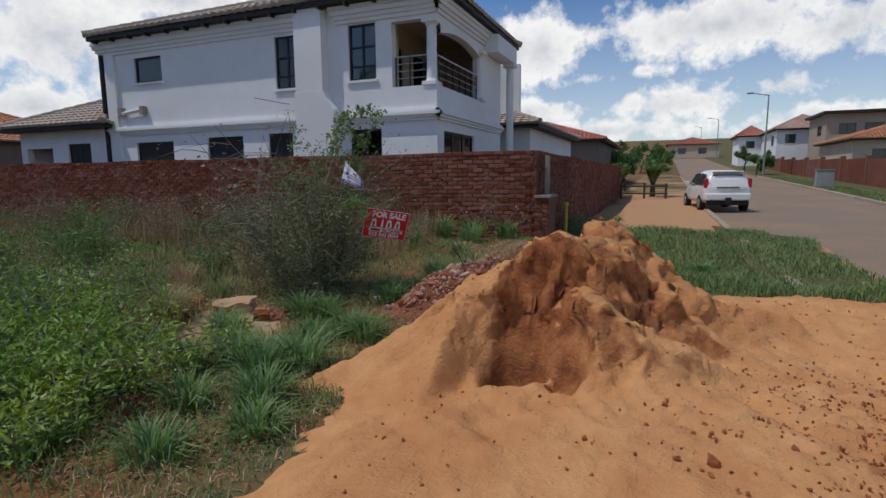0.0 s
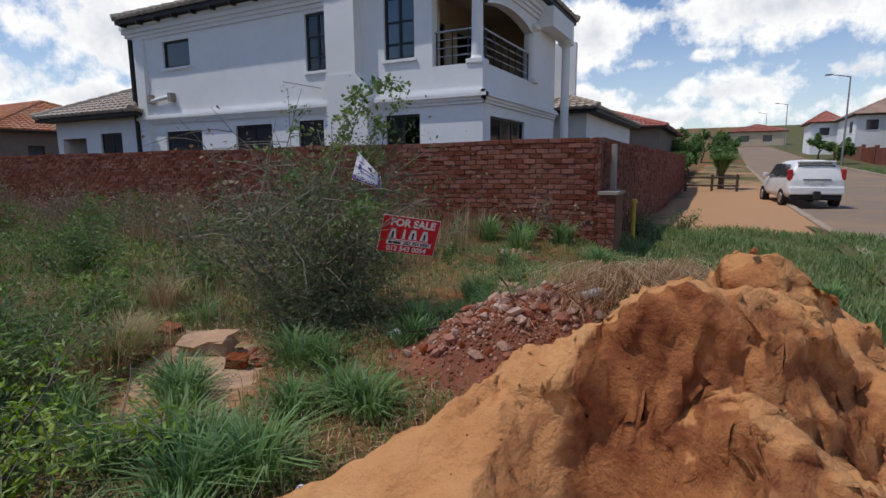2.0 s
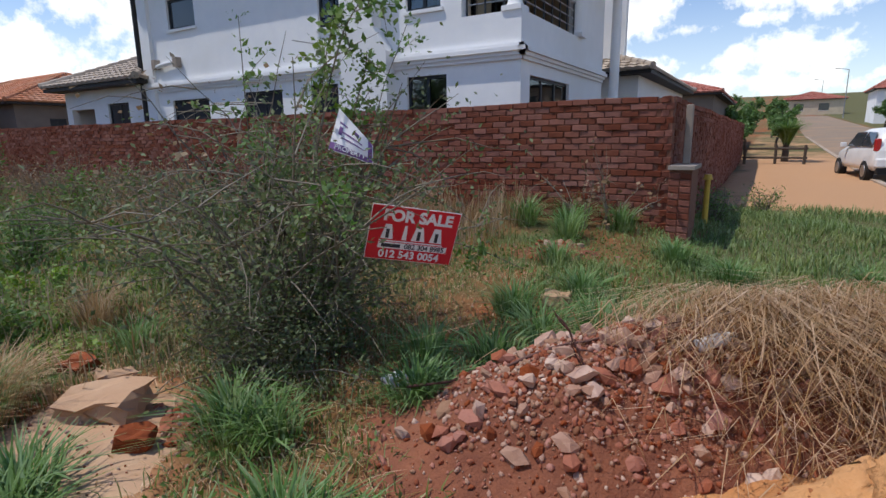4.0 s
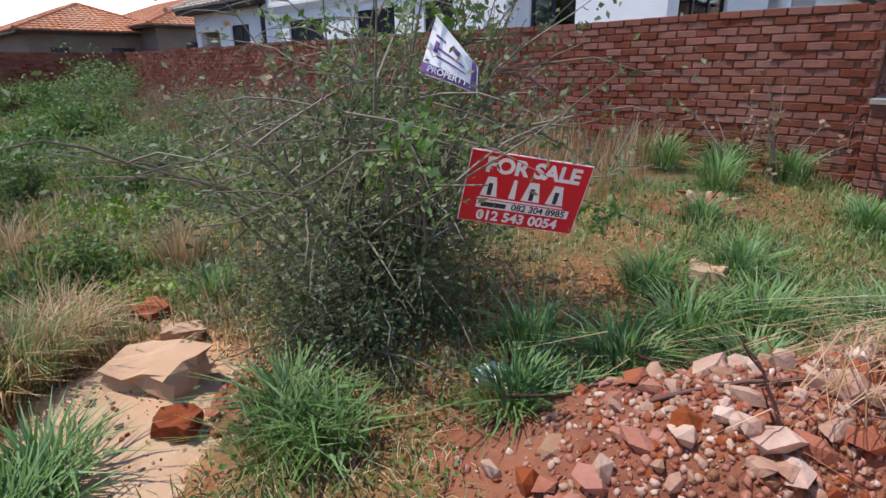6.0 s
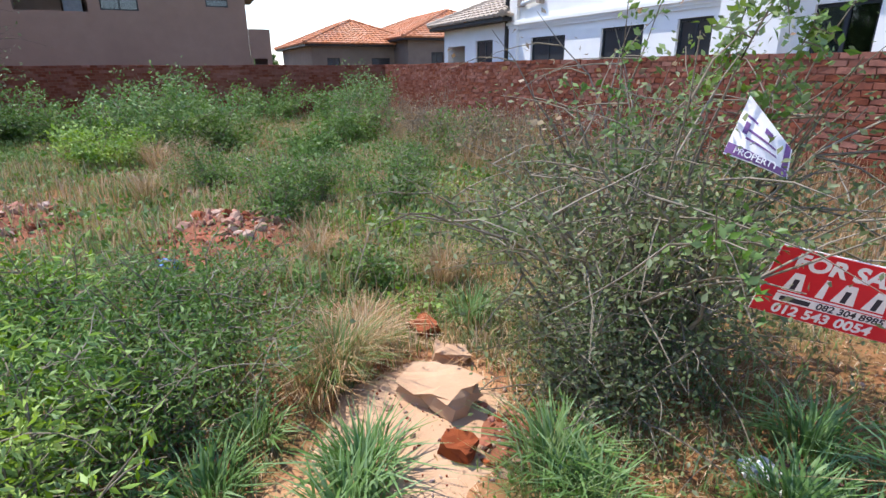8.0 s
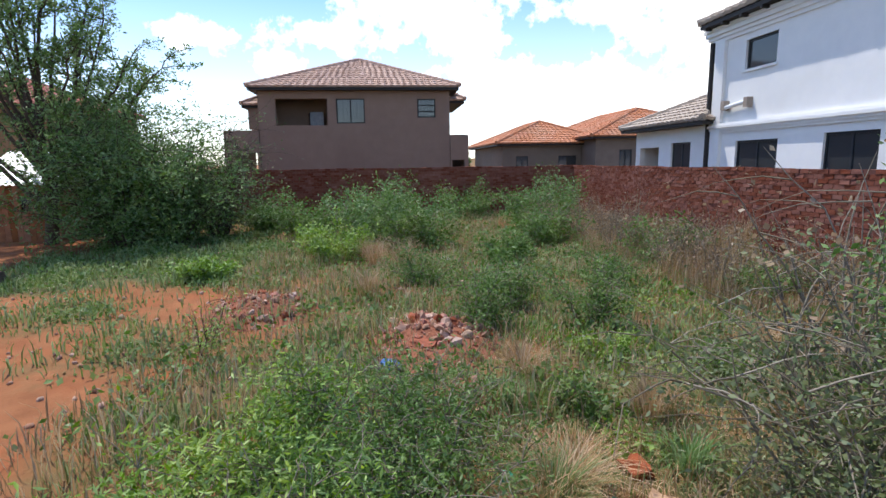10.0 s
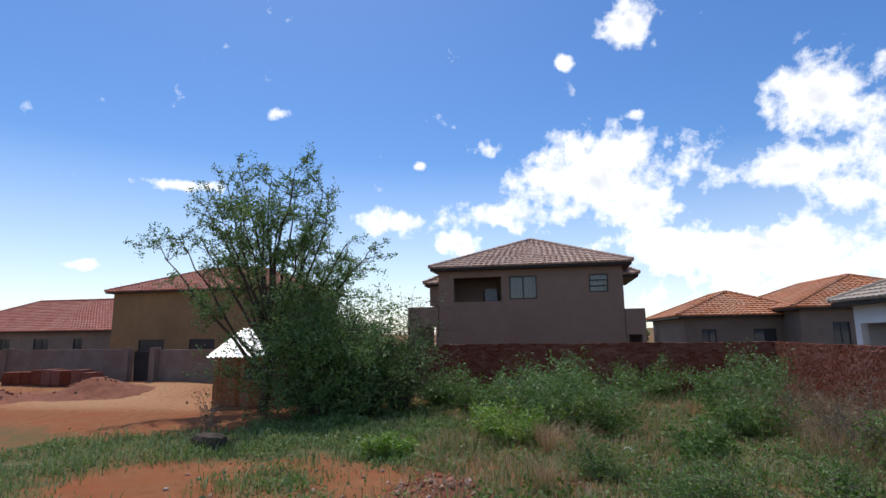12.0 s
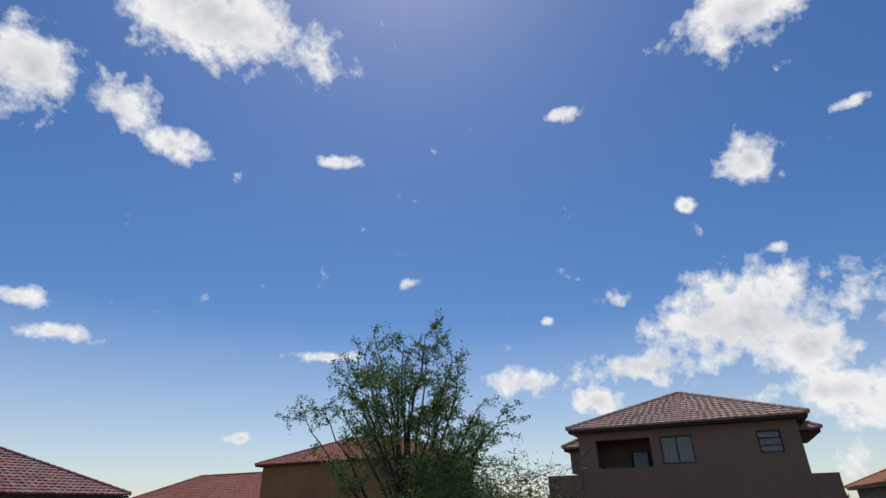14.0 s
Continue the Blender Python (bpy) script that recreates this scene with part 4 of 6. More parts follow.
def brown_house():
    h = thing("house", "brown plastered double-storey house with hipped tan tile roof", "house")
    X, B = -28.0, M["brown"]
    holes = [(-2.17, 0.22, 3.99, 5.21), (0.63, 1.96, 4.07, 5.21), (4.45, 5.32, 4.32, 5.19)]
    wall_mesh("wall", "x", X, -0.25, -2.95, 6.0, -0.1, 5.62, holes, B, h)
    wall_mesh("wall", "y", -2.95, 0.25, -37, X - 0.25, -0.1, 5.62, [], B, h)
    wall_mesh("wall", "y", 6.0, -0.25, -37, X - 0.25, -0.1, 5.62, [], B, h)
    wall_mesh("wall", "x", -37, 0.25, -2.7, 5.75, -0.1, 5.62, [], B, h)
    wall_mesh("loggia_wall", "x", X - 1.8, -0.1, -2.7, 5.75, 3.0, 5.5, [(-0.9, -0.1, 3.2, 4.7)], B, h)
    box_part("loggia_floor", (X - 1.8, X - 0.26, -2.7, 5.75, 3.6, 3.8), B, h)
    box_part("loggia_ceiling", (X - 1.8, X - 0.26, -2.7, 5.75, 5.4, 5.5), B, h)
    box_part("partition", (X - 1.8, X - 0.26, 0.35, 0.5, 3.8, 5.4), B, h)
    box_part("hung_cloth", (X - 1.2, X - 1.18, -0.75, -0.1, 4.0, 4.7), M["curtain"], h)
    win = add_window(h, "x", X, -1, 0.63, 1.96, 4.07, 5.21, 2, (), "all")
    box_part("blue_curtain", (X - 0.22, X - 0.2, 0.7, 1.2, 4.1, 5.2), M["blue_cloth"], h)
    add_window(h, "x", X, -1, 4.45, 5.32, 4.32, 5.19, 1, (0.33, 0.66), "all")
    # side wings with flat parapets
    wall_mesh("wing_wall", "x", X + 0.05, -0.22, -4.57, -2.98, -0.1, 3.78, [(-4.2, -3.1, 1.0, 2.75)], B, h)
    box_part("wing", (-33, X - 0.2, -4.57, -4.35, -0.1, 3.78), B, h)
    box_part("wing_slab", (-33, X - 0.2, -4.34, -2.98, 2.85, 3.0), B, h)
    wall_mesh("wing_wall", "x", X + 0.05, -0.22, 6.02, 6.9, -0.1, 3.5, [(6.1, 6.7, 1.2, 2.3)], B, h)
    box_part("wing", (-33, X - 0.2, 6.7, 6.9, -0.1, 3.5), B, h)
    box_part("upper_wing", (-34, -29.2, -3.7, -2.97, 3.9, 5.1), B, h)
    hip_roof(h, -37.4, X + 0.45, -3.35, 6.45, 5.70, 2.0, M["tile_tan"])
    hip_roof(h, -34.4, -29.0, -4.0, -2.5, 5.05, 0.4, M["tile_tan"])
    hip_roof(h, -35, -29.6, 5.6, 7.0, 5.3, 0.4, M["tile_tan"])
    return h


def plain_house(name, label, x0, x1, y0, y1, eave, rise, wall, tile, wins=(), base=0.0, ridge_row=0.34, faces=("x1",), cols=2):
    """A hipped house with windows set in real openings; wins: (face, u0, u1, z0, z1)."""
    h = thing(name, label, "house")
    for f in ("x0", "x1", "y0", "y1"):
        holes = [w[1:] for w in wins if w[0] == f]
        if f[0] == "x":
            wall_mesh("wall", "x", x1 if f == "x1" else x0, -0.22 if f == "x1" else 0.22, y0, y1, base - 0.3, eave, holes, wall, h)
        else:
            wall_mesh("wall", "y", y1 if f == "y1" else y0, -0.22 if f == "y1" else 0.22, x0 + 0.222, x1 - 0.222, base - 0.3, eave, holes, wall, h)
    for w in wins:
        face = {"x0": x0, "x1": x1, "y0": y0, "y1": y1}[w[0]]
        add_window(h, w[0][0], face, 1 if w[0][1] == "0" else -1, *w[1:], cols, (), None, M["white"])
    hip_roof(h, x0 - 0.5, x1 + 0.5, y0 - 0.5, y1 + 0.5, eave + 0.1, rise, tile, row=ridge_row)
    return h


white_house()
low_wing("house_wing", "single-storey white wing with tan tile roof and porch", -22.35, -17.62, 12.75, 20.0, 3.30, 1.25, M["white"], M["tile_grey"],
         [(-19.7, -18.5, 1.2, 2.74, "y", 2), (-22.0, -20.55, 0.0, 2.62, "y", 0)])
low_wing("garage_wing", "white single-storey garage wing with weathered tile roof", -13.0, -5.0, 21.2, 31.0, 3.45, 1.6, M["white"], M["tile_grey"], [(24, 26, 0.9, 2.2, "x", 2)])
brown_house()
plain_house("house", "orange-tiled single-storey house with drab walls", -47, -36, 10.3, 17.0, 3.2, 1.55, M["taupe"], M["tile_orange"], [("x1", 11.2, 12.0, 1.4, 2.5), ("x1", 14.0, 15.2, 1.2, 2.5)])
plain_house("house", "long orange-tiled single-storey house with grey walls", -50, -33.5, 15.5, 25.0, 3.5, 2.0, M["taupe"], M["tile_orange"], [("x1", 17.0, 17.8, 1.5, 2.8)])
plain_house("house", "olive-brown double-storey house with red tile roof", -48, -38, -31.9, -17.0, 5.95, 2.2, M["olive"], M["tile_red"], [("x1", -29.3, -27.0, 1.0, 2.25), ("x1", -24.8, -22.6, 1.0, 2.25)])
plain_house("house", "low house with broad pinkish-red tile roof", -50, -39, -52, -32.4, 2.95, 2.9, M["taupe"], M["tile_red"], [("x1", -44, -43, 1.4, 2.4), ("x1", -40.5, -39.0, 1.4, 2.4), ("x1", -36.5, -35.6, 1.4, 2.4)])
plain_house("house", "house with red and charcoal mottled roof tiles", -21.5, -6.0, -40, -26.2, 3.3, 3.5, M["taupe"], M["tile_mixed"], [])
plain_house("house", "far single-storey house with dark red roof", -14, -4.4, 40, 54, 3.9, 1.7, M["taupe"], M["tile_red"], [], 0.4)
# across the street
plain_house("house", "white two-storey house with tiled roof across the street", 13.6, 20.5, 84, 96, 7.2, 2.0, M["white"], M["tile_tan"], [("y0", 14.6, 15.8, 5.4, 6.6), ("y0", 17.2, 19.0, 5.2, 6.6), ("x0", 86, 88, 5.2, 6.6)], 2.0)
plain_house("house", "pale house with low tiled roof beside the street", 10.6, 14.2, 97, 105, 7.2, 1.6, M["white"], M["tile_red"], [("y0", 11.6, 12.8, 5.4, 6.5)], 2.2)
plain_house("house", "orange-roofed bungalow behind a brown wall", 15.0, 30, 57, 68, 4.3, 1.8, M["beige"], M["tile_orange"], [("y0", 16.4, 18.4, 1.9, 3.5), ("y0", 20, 22.4, 1.9, 3.5)], 1.0)
plain_house("house", "low house with red roof at the end of the street", 0.5, 13, 160, 172, 9.3, 2.0, M["beige"], M["tile_red"], [("y0", 3, 5, 6.8, 8.4), ("y0", 8, 10, 6.8, 8.4)], 5.0)
flat = thing("house", "grey modern house with flat dark roof", "house")
wall_mesh("wall", "y", 74, 0.25, 16.8, 23.0, 1.0, 8.1, [(18.0, 19.6, 5.8, 7.0), (20.4, 22.2, 5.8, 7.0)], M["kerb"], flat)
wall_mesh("wall", "x", 16.8, 0.25, 74.25, 82, 1.0, 8.1, [(76, 78, 5.8, 7.0)], M["kerb"], flat)
wall_mesh("wall", "x", 23.0, -0.25, 74.25, 82, 1.0, 8.1, [], M["kerb"], flat)
wall_mesh("wall", "y", 82, -0.25, 17.05, 22.75, 1.0, 8.1, [], M["kerb"], flat)
add_window(flat, "y", 74, 1, 18.0, 19.6, 5.8, 7.0, 2, ())
add_window(flat, "y", 74, 1, 20.4, 22.2, 5.8, 7.0, 2, ())
add_window(flat, "x", 16.8, 1, 76, 78, 5.8, 7.0, 2, ())
box_part("roof_slab", (16.3, 23.4, 73.4, 82.4, 8.1, 8.4), M["fascia"], flat)
wall_mesh("wing_wall", "y", 75, 0.25, 23.02, 27.5, 1.0, 7.7, [(24.2, 26.0, 5.4, 6.8)], M["kerb"], flat)
wall_mesh("wing_wall", "x", 27.5, -0.25, 75.25, 82, 1.0, 7.7, [], M["kerb"], flat)
add_window(flat, "y", 75, 1, 24.2, 26.0, 5.4, 6.8, 2, ())
box_part("roof_slab", (23.42, 28.0, 74.4, 82.4, 7.72, 8.0), M["fascia"], flat)
bw = thing("wall_across", "dull red-brown brick garden wall stepping up the street", "wall", kind="structure")
for k in range(10):
    y0 = 34 + 6.0 * k
    g0 = float(ground_z(13.0, y0 + 3))
    box_part("wall_panel", (13.0, 13.2, y0 + 0.2, y0 + 5.8, g0 - 0.5, g0 + 1.95 - 0.06 * k), M["brick"], bw)
    box_part("wall_pier", (12.94, 13.26, y0 - 0.2, y0 + 0.198, g0 - 0.5, g0 + 2.1 - 0.06 * k), M["mortar"], bw)

# yard wall and shed behind the plot
yw = thing("wall_yard", "grey-brown cement block yard wall", "wall", kind="structure")
bm = bmesh.new()
box(bm, -24.4, -24.2, -60, -17.6, 0.1, 1.88)
box(bm, -24.6, -24.4, -16.1, -9.0, 0.1, 1.84)
for y in (-17.7, -16.2, -25, -33, -41):
    box(bm, -24.5, -24.1, y - 0.15, y + 0.15, 0.1, 1.95)
part("blockwork", bm, M["greywall"], yw)
gate = thing("yard_gate", "dark steel pedestrian gate in the yard wall", "gate")
bm = bmesh.new()
for y in np.linspace(-17.4, -16.35, 8):
    cyl(bm, (-24.45, y, 0.3), (-24.45, y, 1.8), 0.02, seg=6)
for z in (0.4, 1.1, 1.75):
    cyl(bm, (-24.45, -17.45, z), (-24.45, -16.3, z), 0.025, seg=6)
part("gate_leaf", bm, M["fascia"], gate)
box_part("gate_panel", (-24.42, -24.40, -17.45, -16.3, 0.35, 1.75), M["fascia"], gate)


def shed():
    s = thing("garden_shed", "small brown board shed with shiny sheet roof", "shed", at=(-20.0, -8.15, 0))
    s.rotation_euler, s.scale = (0, 0, radians(3)), (0.8, 0.86, 1.0)
    walls = [(-1.3, 1.3, -1.3, -1.25), (-1.3, 1.3, 1.25, 1.3), (-1.3, -1.25, -1.25, 1.25)]
    for a, b, c, d in walls:
        box_part("wall", (a, b, c, d, 0, 1.75), M["rustwood"], s)
    n = 13
    for k in range(n):
        y = -1.3 + 2.6 * k / n
        z0, z1 = (0.0, 1.75)
        if 0.95 < y + 0.9 < 1.75:
            box_part("board", (1.25, 1.29, y + 0.005, y + 0.195, 0.0, 0.85), M["rustwood"], s)
            box_part("board", (1.25, 1.29, y + 0.005, y + 0.195, 1.4, 1.75), M["rustwood"], s)
        else:
            box_part("board", (1.25, 1.29, y + 0.005, y + 0.195, z0, z1), M["rustwood"], s)
    add_window(s, "x", 1.29, -1, 0.03, 0.92, 0.85, 1.4, 2, (), "all", fm=M["rustwood"])
    vs, fs = [], []
    n = 56
    for k in range(n + 1):
        y = -1.5 + 3.0 * k / n
        w = 0.022 * math.cos(k * math.pi / 2)
        vs += [(1.55, y, 1.72 + w), (-1.55, y, 2.75 + w), (1.55, y, 1.705 + w), (-1.55, y, 2.735 + w)]
    for k in range(n):
        a = 4 * k
        fs += [(a, a + 4, a + 5, a + 1), (a + 2, a + 3, a + 7, a + 6), (a, a + 2, a + 6, a + 4)]
    mesh_object("roof_sheet", vs, fs, M["galv"], s)
    for y in (-1.28, 1.26):
        mesh_object("gable", [(1.28, y, 1.75), (-1.28, y, 1.75), (-1.28, y, 2.6), (1.28, y + 0.03, 1.75), (-1.28, y + 0.03, 1.75), (-1.28, y + 0.03, 2.6)],
                    [(0, 1, 2), (5, 4, 3), (0, 3, 4, 1), (1, 4, 5, 2), (2, 5, 3, 0)], M["rustwood"], s)
    return s


shed()

# ---- plants: fast builders ----


def tri_mesh(name, verts, tris, mat, parent=None, label=""):
    me = bpy.data.meshes.new(name)
    verts, tris = np.asarray(verts, np.float32), np.asarray(tris, np.int32)
    me.vertices.add(len(verts))
    me.vertices.foreach_set("co", verts.reshape(-1))
    me.loops.add(tris.size)
    me.loops.foreach_set("vertex_index", tris.reshape(-1))
    me.polygons.add(len(tris))
    me.polygons.foreach_set("loop_start", np.arange(0, tris.size, 3, dtype=np.int32))
    me.update(calc_edges=True)
    me.materials.append(mat)
    ob = new(name, me)
    if parent is not None:
        ob.parent = parent
    if label:
        tagged(ob, label)
    return ob


def blades(pos, h, w, lean, az=None):
    """Grass blades: two segments and a tip, bent over by lean."""
    n = len(pos)
    az = rng.uniform(0, 2 * np.pi, n) if az is None else az
    d = np.stack([np.cos(az), np.sin(az), np.zeros(n)], -1)
    s = np.stack([-np.sin(az), np.cos(az), np.zeros(n)], -1)
    s = s * np.cos(rng.uniform(-0.9, 0.9, n))[:, None]
    h, w, lean = (np.asarray(v)[:, None] for v in (h, w, lean))
    up = np.array([0, 0, 1.0])
    p1 = pos + up * h * 0.55 + d * h * lean * 0.30
    p2 = pos + up * h * (1 - 0.35 * lean) + d * h * lean
    v = np.stack([pos - s * w * 0.7, pos + s * w * 0.7, p1 - s * w, p1 + s * w, p2], 1).reshape(-1, 3)
    t = np.array([[0, 1, 3], [0, 3, 2], [2, 3, 4]])
    return v, (np.arange(n)[:, None, None] * 5 + t).reshape(-1, 3)


def leaves(pos, size, ratio=0.45, up=0.4):
    """Small folded leaves, pointing all ways."""
    n = len(pos)
    a = rng.normal(0, 1, (n, 3))
    a[:, 2] = a[:, 2] * 0.7 + up
    a /= np.linalg.norm(a, axis=1)[:, None]
    b = np.cross(a, rng.normal(0, 1, (n, 3)))
    b /= np.linalg.norm(b, axis=1)[:, None] + 1e-6
    size = np.broadcast_to(np.asarray(size, float), (n,))[:, None]
    c = np.cross(a, b) * size * 0.08
    v = np.stack([pos, pos + a * size * 0.5 + b * size * ratio * 0.5 + c, pos + a * size, pos + a * size * 0.5 - b * size * ratio * 0.5 + c], 1).reshape(-1, 3)
    t = np.array([[0, 1, 2], [0, 2, 3]])
    return v, (np.arange(n)[:, None, None] * 4 + t).reshape(-1, 3)


def tubes(lines, radii, sides=4):
    vs, ts, k = [], [], 0
    for pts, r in zip(lines, radii):
        pts = np.asarray(pts, float)
        n = len(pts)
        tan = np.gradient(pts, axis=0)
        tan /= np.linalg.norm(tan, axis=1)[:, None] + 1e-9
        ref = np.where(np.abs(tan[:, 2:3]) > 0.9, np.array([[1.0, 0, 0]]), np.array([[0, 0, 1.0]]))
        u = np.cross(tan, ref)
        u /= np.linalg.norm(u, axis=1)[:, None] + 1e-9
        v = np.cross(tan, u)
        rr = np.linspace(r[0], r[1], n)[:, None, None]
        ang = np.arange(sides) * 2 * np.pi / sides
        ring = pts[:, None, :] + rr * (u[:, None, :] * np.cos(ang)[None, :, None] + v[:, None, :] * np.sin(ang)[None, :, None])
        vs.append(ring.reshape(-1, 3))
        for i in range(n - 1):
            for j in range(sides):
                a, b, c, d = k + i * sides + j, k + i * sides + (j + 1) % sides, k + (i + 1) * sides + (j + 1) % sides, k + (i + 1) * sides + j
                ts += [(a, b, c), (a, c, d)]
        k += n * sides
    return np.concatenate(vs), np.array(ts)


def twig(p, d, length, n=6, droop=0.25, wander=0.25):
    pts = [np.array(p, float)]
    d = np.array(d, float) / np.linalg.norm(d)
    for _ in range(n):
        d = d + rng.normal(0, wander, 3) * 0.6 + np.array([0, 0, -droop / n])
        d /= np.linalg.norm(d)
        pts.append(pts[-1] + d * length / n)
    return np.array(pts)


def bush(name, label, at, r, h, stems, nleaf, leaf, mat, stem_mat, twigs=5, ratio=0.45, droop=0.5, loose=0.045, group="", cat="bush"):
    """A bush: bent stems from the foot, side twigs, and leaves along both."""
    b = thing(name, label, cat, group, at=at)
    lines, rad, tips = [], [], []
    for _ in range(stems):
        a, q = rng.uniform(0, 2 * np.pi), rng.uniform(0, 1) ** 0.6
        L = h * rng.uniform(0.7, 1.15)
        base = np.array([math.cos(a), math.sin(a), 0]) * r * 0.18
        d = np.array([math.cos(a) * q * r / h * 0.9, math.sin(a) * q * r / h * 0.9, 1.0])
        s = twig(base, d, L, 7, droop)
        lines.append(s)
        rad.append((0.012 * h ** 0.7, 0.003))
        tips.append(s[2:])
        for _ in range(twigs):
            i = rng.integers(1, 7)
            dd = rng.normal(0, 1, 3)
            dd[2] = abs(dd[2]) * 0.5
            tw = twig(s[i], dd, L * rng.uniform(0.25, 0.5), 4, 0.5)
            lines.append(tw)
            rad.append((0.005 * h ** 0.6, 0.0018))
            tips.append(tw)
    v, t = tubes(lines, rad, 3)
    v[:, 2] = np.maximum(v[:, 2], 0.0)
    tri_mesh("stemwork", v, t, stem_mat, b)
    pool = np.concatenate(tips)
    pos = pool[rng.integers(0, len(pool), nleaf)] + rng.normal(0, loose * (0.5 + h), (nleaf, 3))
    pos[:, 2] = np.maximum(pos[:, 2], 0.02)
    v, t = leaves(pos, leaf * rng.uniform(0.6, 1.3, nleaf), ratio)
    tri_mesh("foliage", v, t, mat, b)
    return b


def on_ground(x, y, d=0.0):
    return (x, y, float(ground_z(x, y)) - d)


# the thorny bush that holds the sign boards
bush("thorn_bush", "large tangled grey-green thorn bush with pale dry twigs", on_ground(-4.25, 5.75, 0.03), 0.95, 1.9, 46, 11500, 0.042, M["thorn"], M["stem"], 8, 0.5, 0.38)
bush("thorn_bush", "dense dark foot of thorn scrub", on_ground(-3.95, 5.3, 0.03), 0.7, 0.75, 34, 6500, 0.032, M["thorn"], M["stem"], 9, 0.5, 0.8)
shoot = thing("thorn_shoot", "tall leafy shoot arching over the sign board", "bush", at=on_ground(-4.2, 5.85))
sl, sr, sp = [], [], []
for (mx, my, mz), (qx_, qy_, qz_) in (((0.35, 0.0, 2.6), (1.15, -0.25, 2.30)), ((0.1, 0.1, 2.2), (0.55, -0.1, 2.25)), ((0.5, 0.1, 1.8), (0.75, -0.1, 2.05))):
    u = np.linspace(0, 1, 16)[:, None]
    c = 2 * u * (1 - u) * np.array([mx, my, mz]) + u ** 2 * np.array([qx_, qy_, qz_]) + (1 - u) ** 2 * np.array([0, 0, 0.1])
    c = c + np.cumsum(rng.normal(0, 0.008, c.shape), 0)
    sl.append(c)
    sr.append((0.011, 0.003))
    sp.append(c[8:])
    for k in range(7, 15):
        tw = twig(c[k], rng.normal(0, 1, 3) + [0.3, 0, 0.2], 0.22, 4, 0.3)
        sl.append(tw)
        sr.append((0.004, 0.0015))
        sp.append(tw)
v, t = tubes(sl, sr, 4)
tri_mesh("stemwork", v, t, M["stem"], shoot)
sp = np.concatenate(sp)
pos = sp[rng.integers(0, len(sp), 700)] + rng.normal(0, 0.03, (700, 3))
v, t = leaves(pos, 0.06 * rng.uniform(0.6, 1.2, 700), 0.55)
tri_mesh("foliage", v, t, M["weed"], shoot)
arch = thing("thorn_shoot", "long arching leafy shoot above the thorn bush", "bush", at=on_ground(-4.2, 5.85))
lines, rad, pool = [], [], []
for dx, dy, L, dr in ((0.35, 0.35, 2.3, 1.1), (0.15, 0.3, 2.2, 0.5), (-0.5, 0.1, 2.0, 0.6), (0.75, 0.2, 1.9, 1.2), (-0.2, -0.2, 2.15, 0.35), (0.55, -0.3, 1.9, 1.3)):
    s = twig((0, 0, 0.2), (dx, dy, 1.0), L, 10, dr, 0.16)
    lines.append(s)
    rad.append((0.010, 0.003))
    pool.append(s[5:])
    for _ in range(7):
        tw = twig(s[rng.integers(4, 10)], rng.normal(0, 1, 3), 0.28, 4, 0.4)
        lines.append(tw)
        rad.append((0.004, 0.0015))
        pool.append(tw)
v, t = tubes(lines, rad, 4)
tri_mesh("stemwork", v, t, M["stem"], arch)
pool = np.concatenate(pool)
pos = pool[rng.integers(0, len(pool), 1500)] + rng.normal(0, 0.035, (1500, 3))
v, t = leaves(pos, 0.05 * rng.uniform(0.6, 1.2, 1500), 0.55)
tri_mesh("foliage", v, t, M["weed"], arch)

# feathery sapling beside the path
for x, y, r, h, st, nl, m in ((-5.3, 2.9, 1.0, 0.95, 34, 16000, "weed"), (-5.35, 2.2, 0.85, 0.95, 18, 9000, "bright"), (-4.75, 3.1, 0.7, 0.85, 18, 6500, "weed"), (-4.4, 2.45, 0.65, 0.8, 20, 7000, "weed"),
                              (-3.75, 2.45, 0.65, 0.95, 20, 8500, "bright"), (-4.3, 1.75, 0.7, 0.85, 20, 8000, "bright"), (-3.35, 1.75, 0.5, 0.6, 14, 4500, "bright"), (-5.9, 3.3, 0.6, 0.8, 16, 5000, "weed")):
    bush("sapling_bush", "bright yellow-green feathery sapling" if m == "bright" else "low feathery green thorn-tree saplings", on_ground(x, y, 0.03), r, h, st, int(nl * 0.75), 0.058 if m == "bright" else 0.045, M[m], M["stem"], 8, 0.30, 0.75)
bush("sapling_bush", "thin reddish sapling with sparse leaves", on_ground(-8.0, 0.8, 0.03), 0.35, 0.85, 5, 420, 0.045, M["bright"], M["redtwig"], 5, 0.4, 0.3)
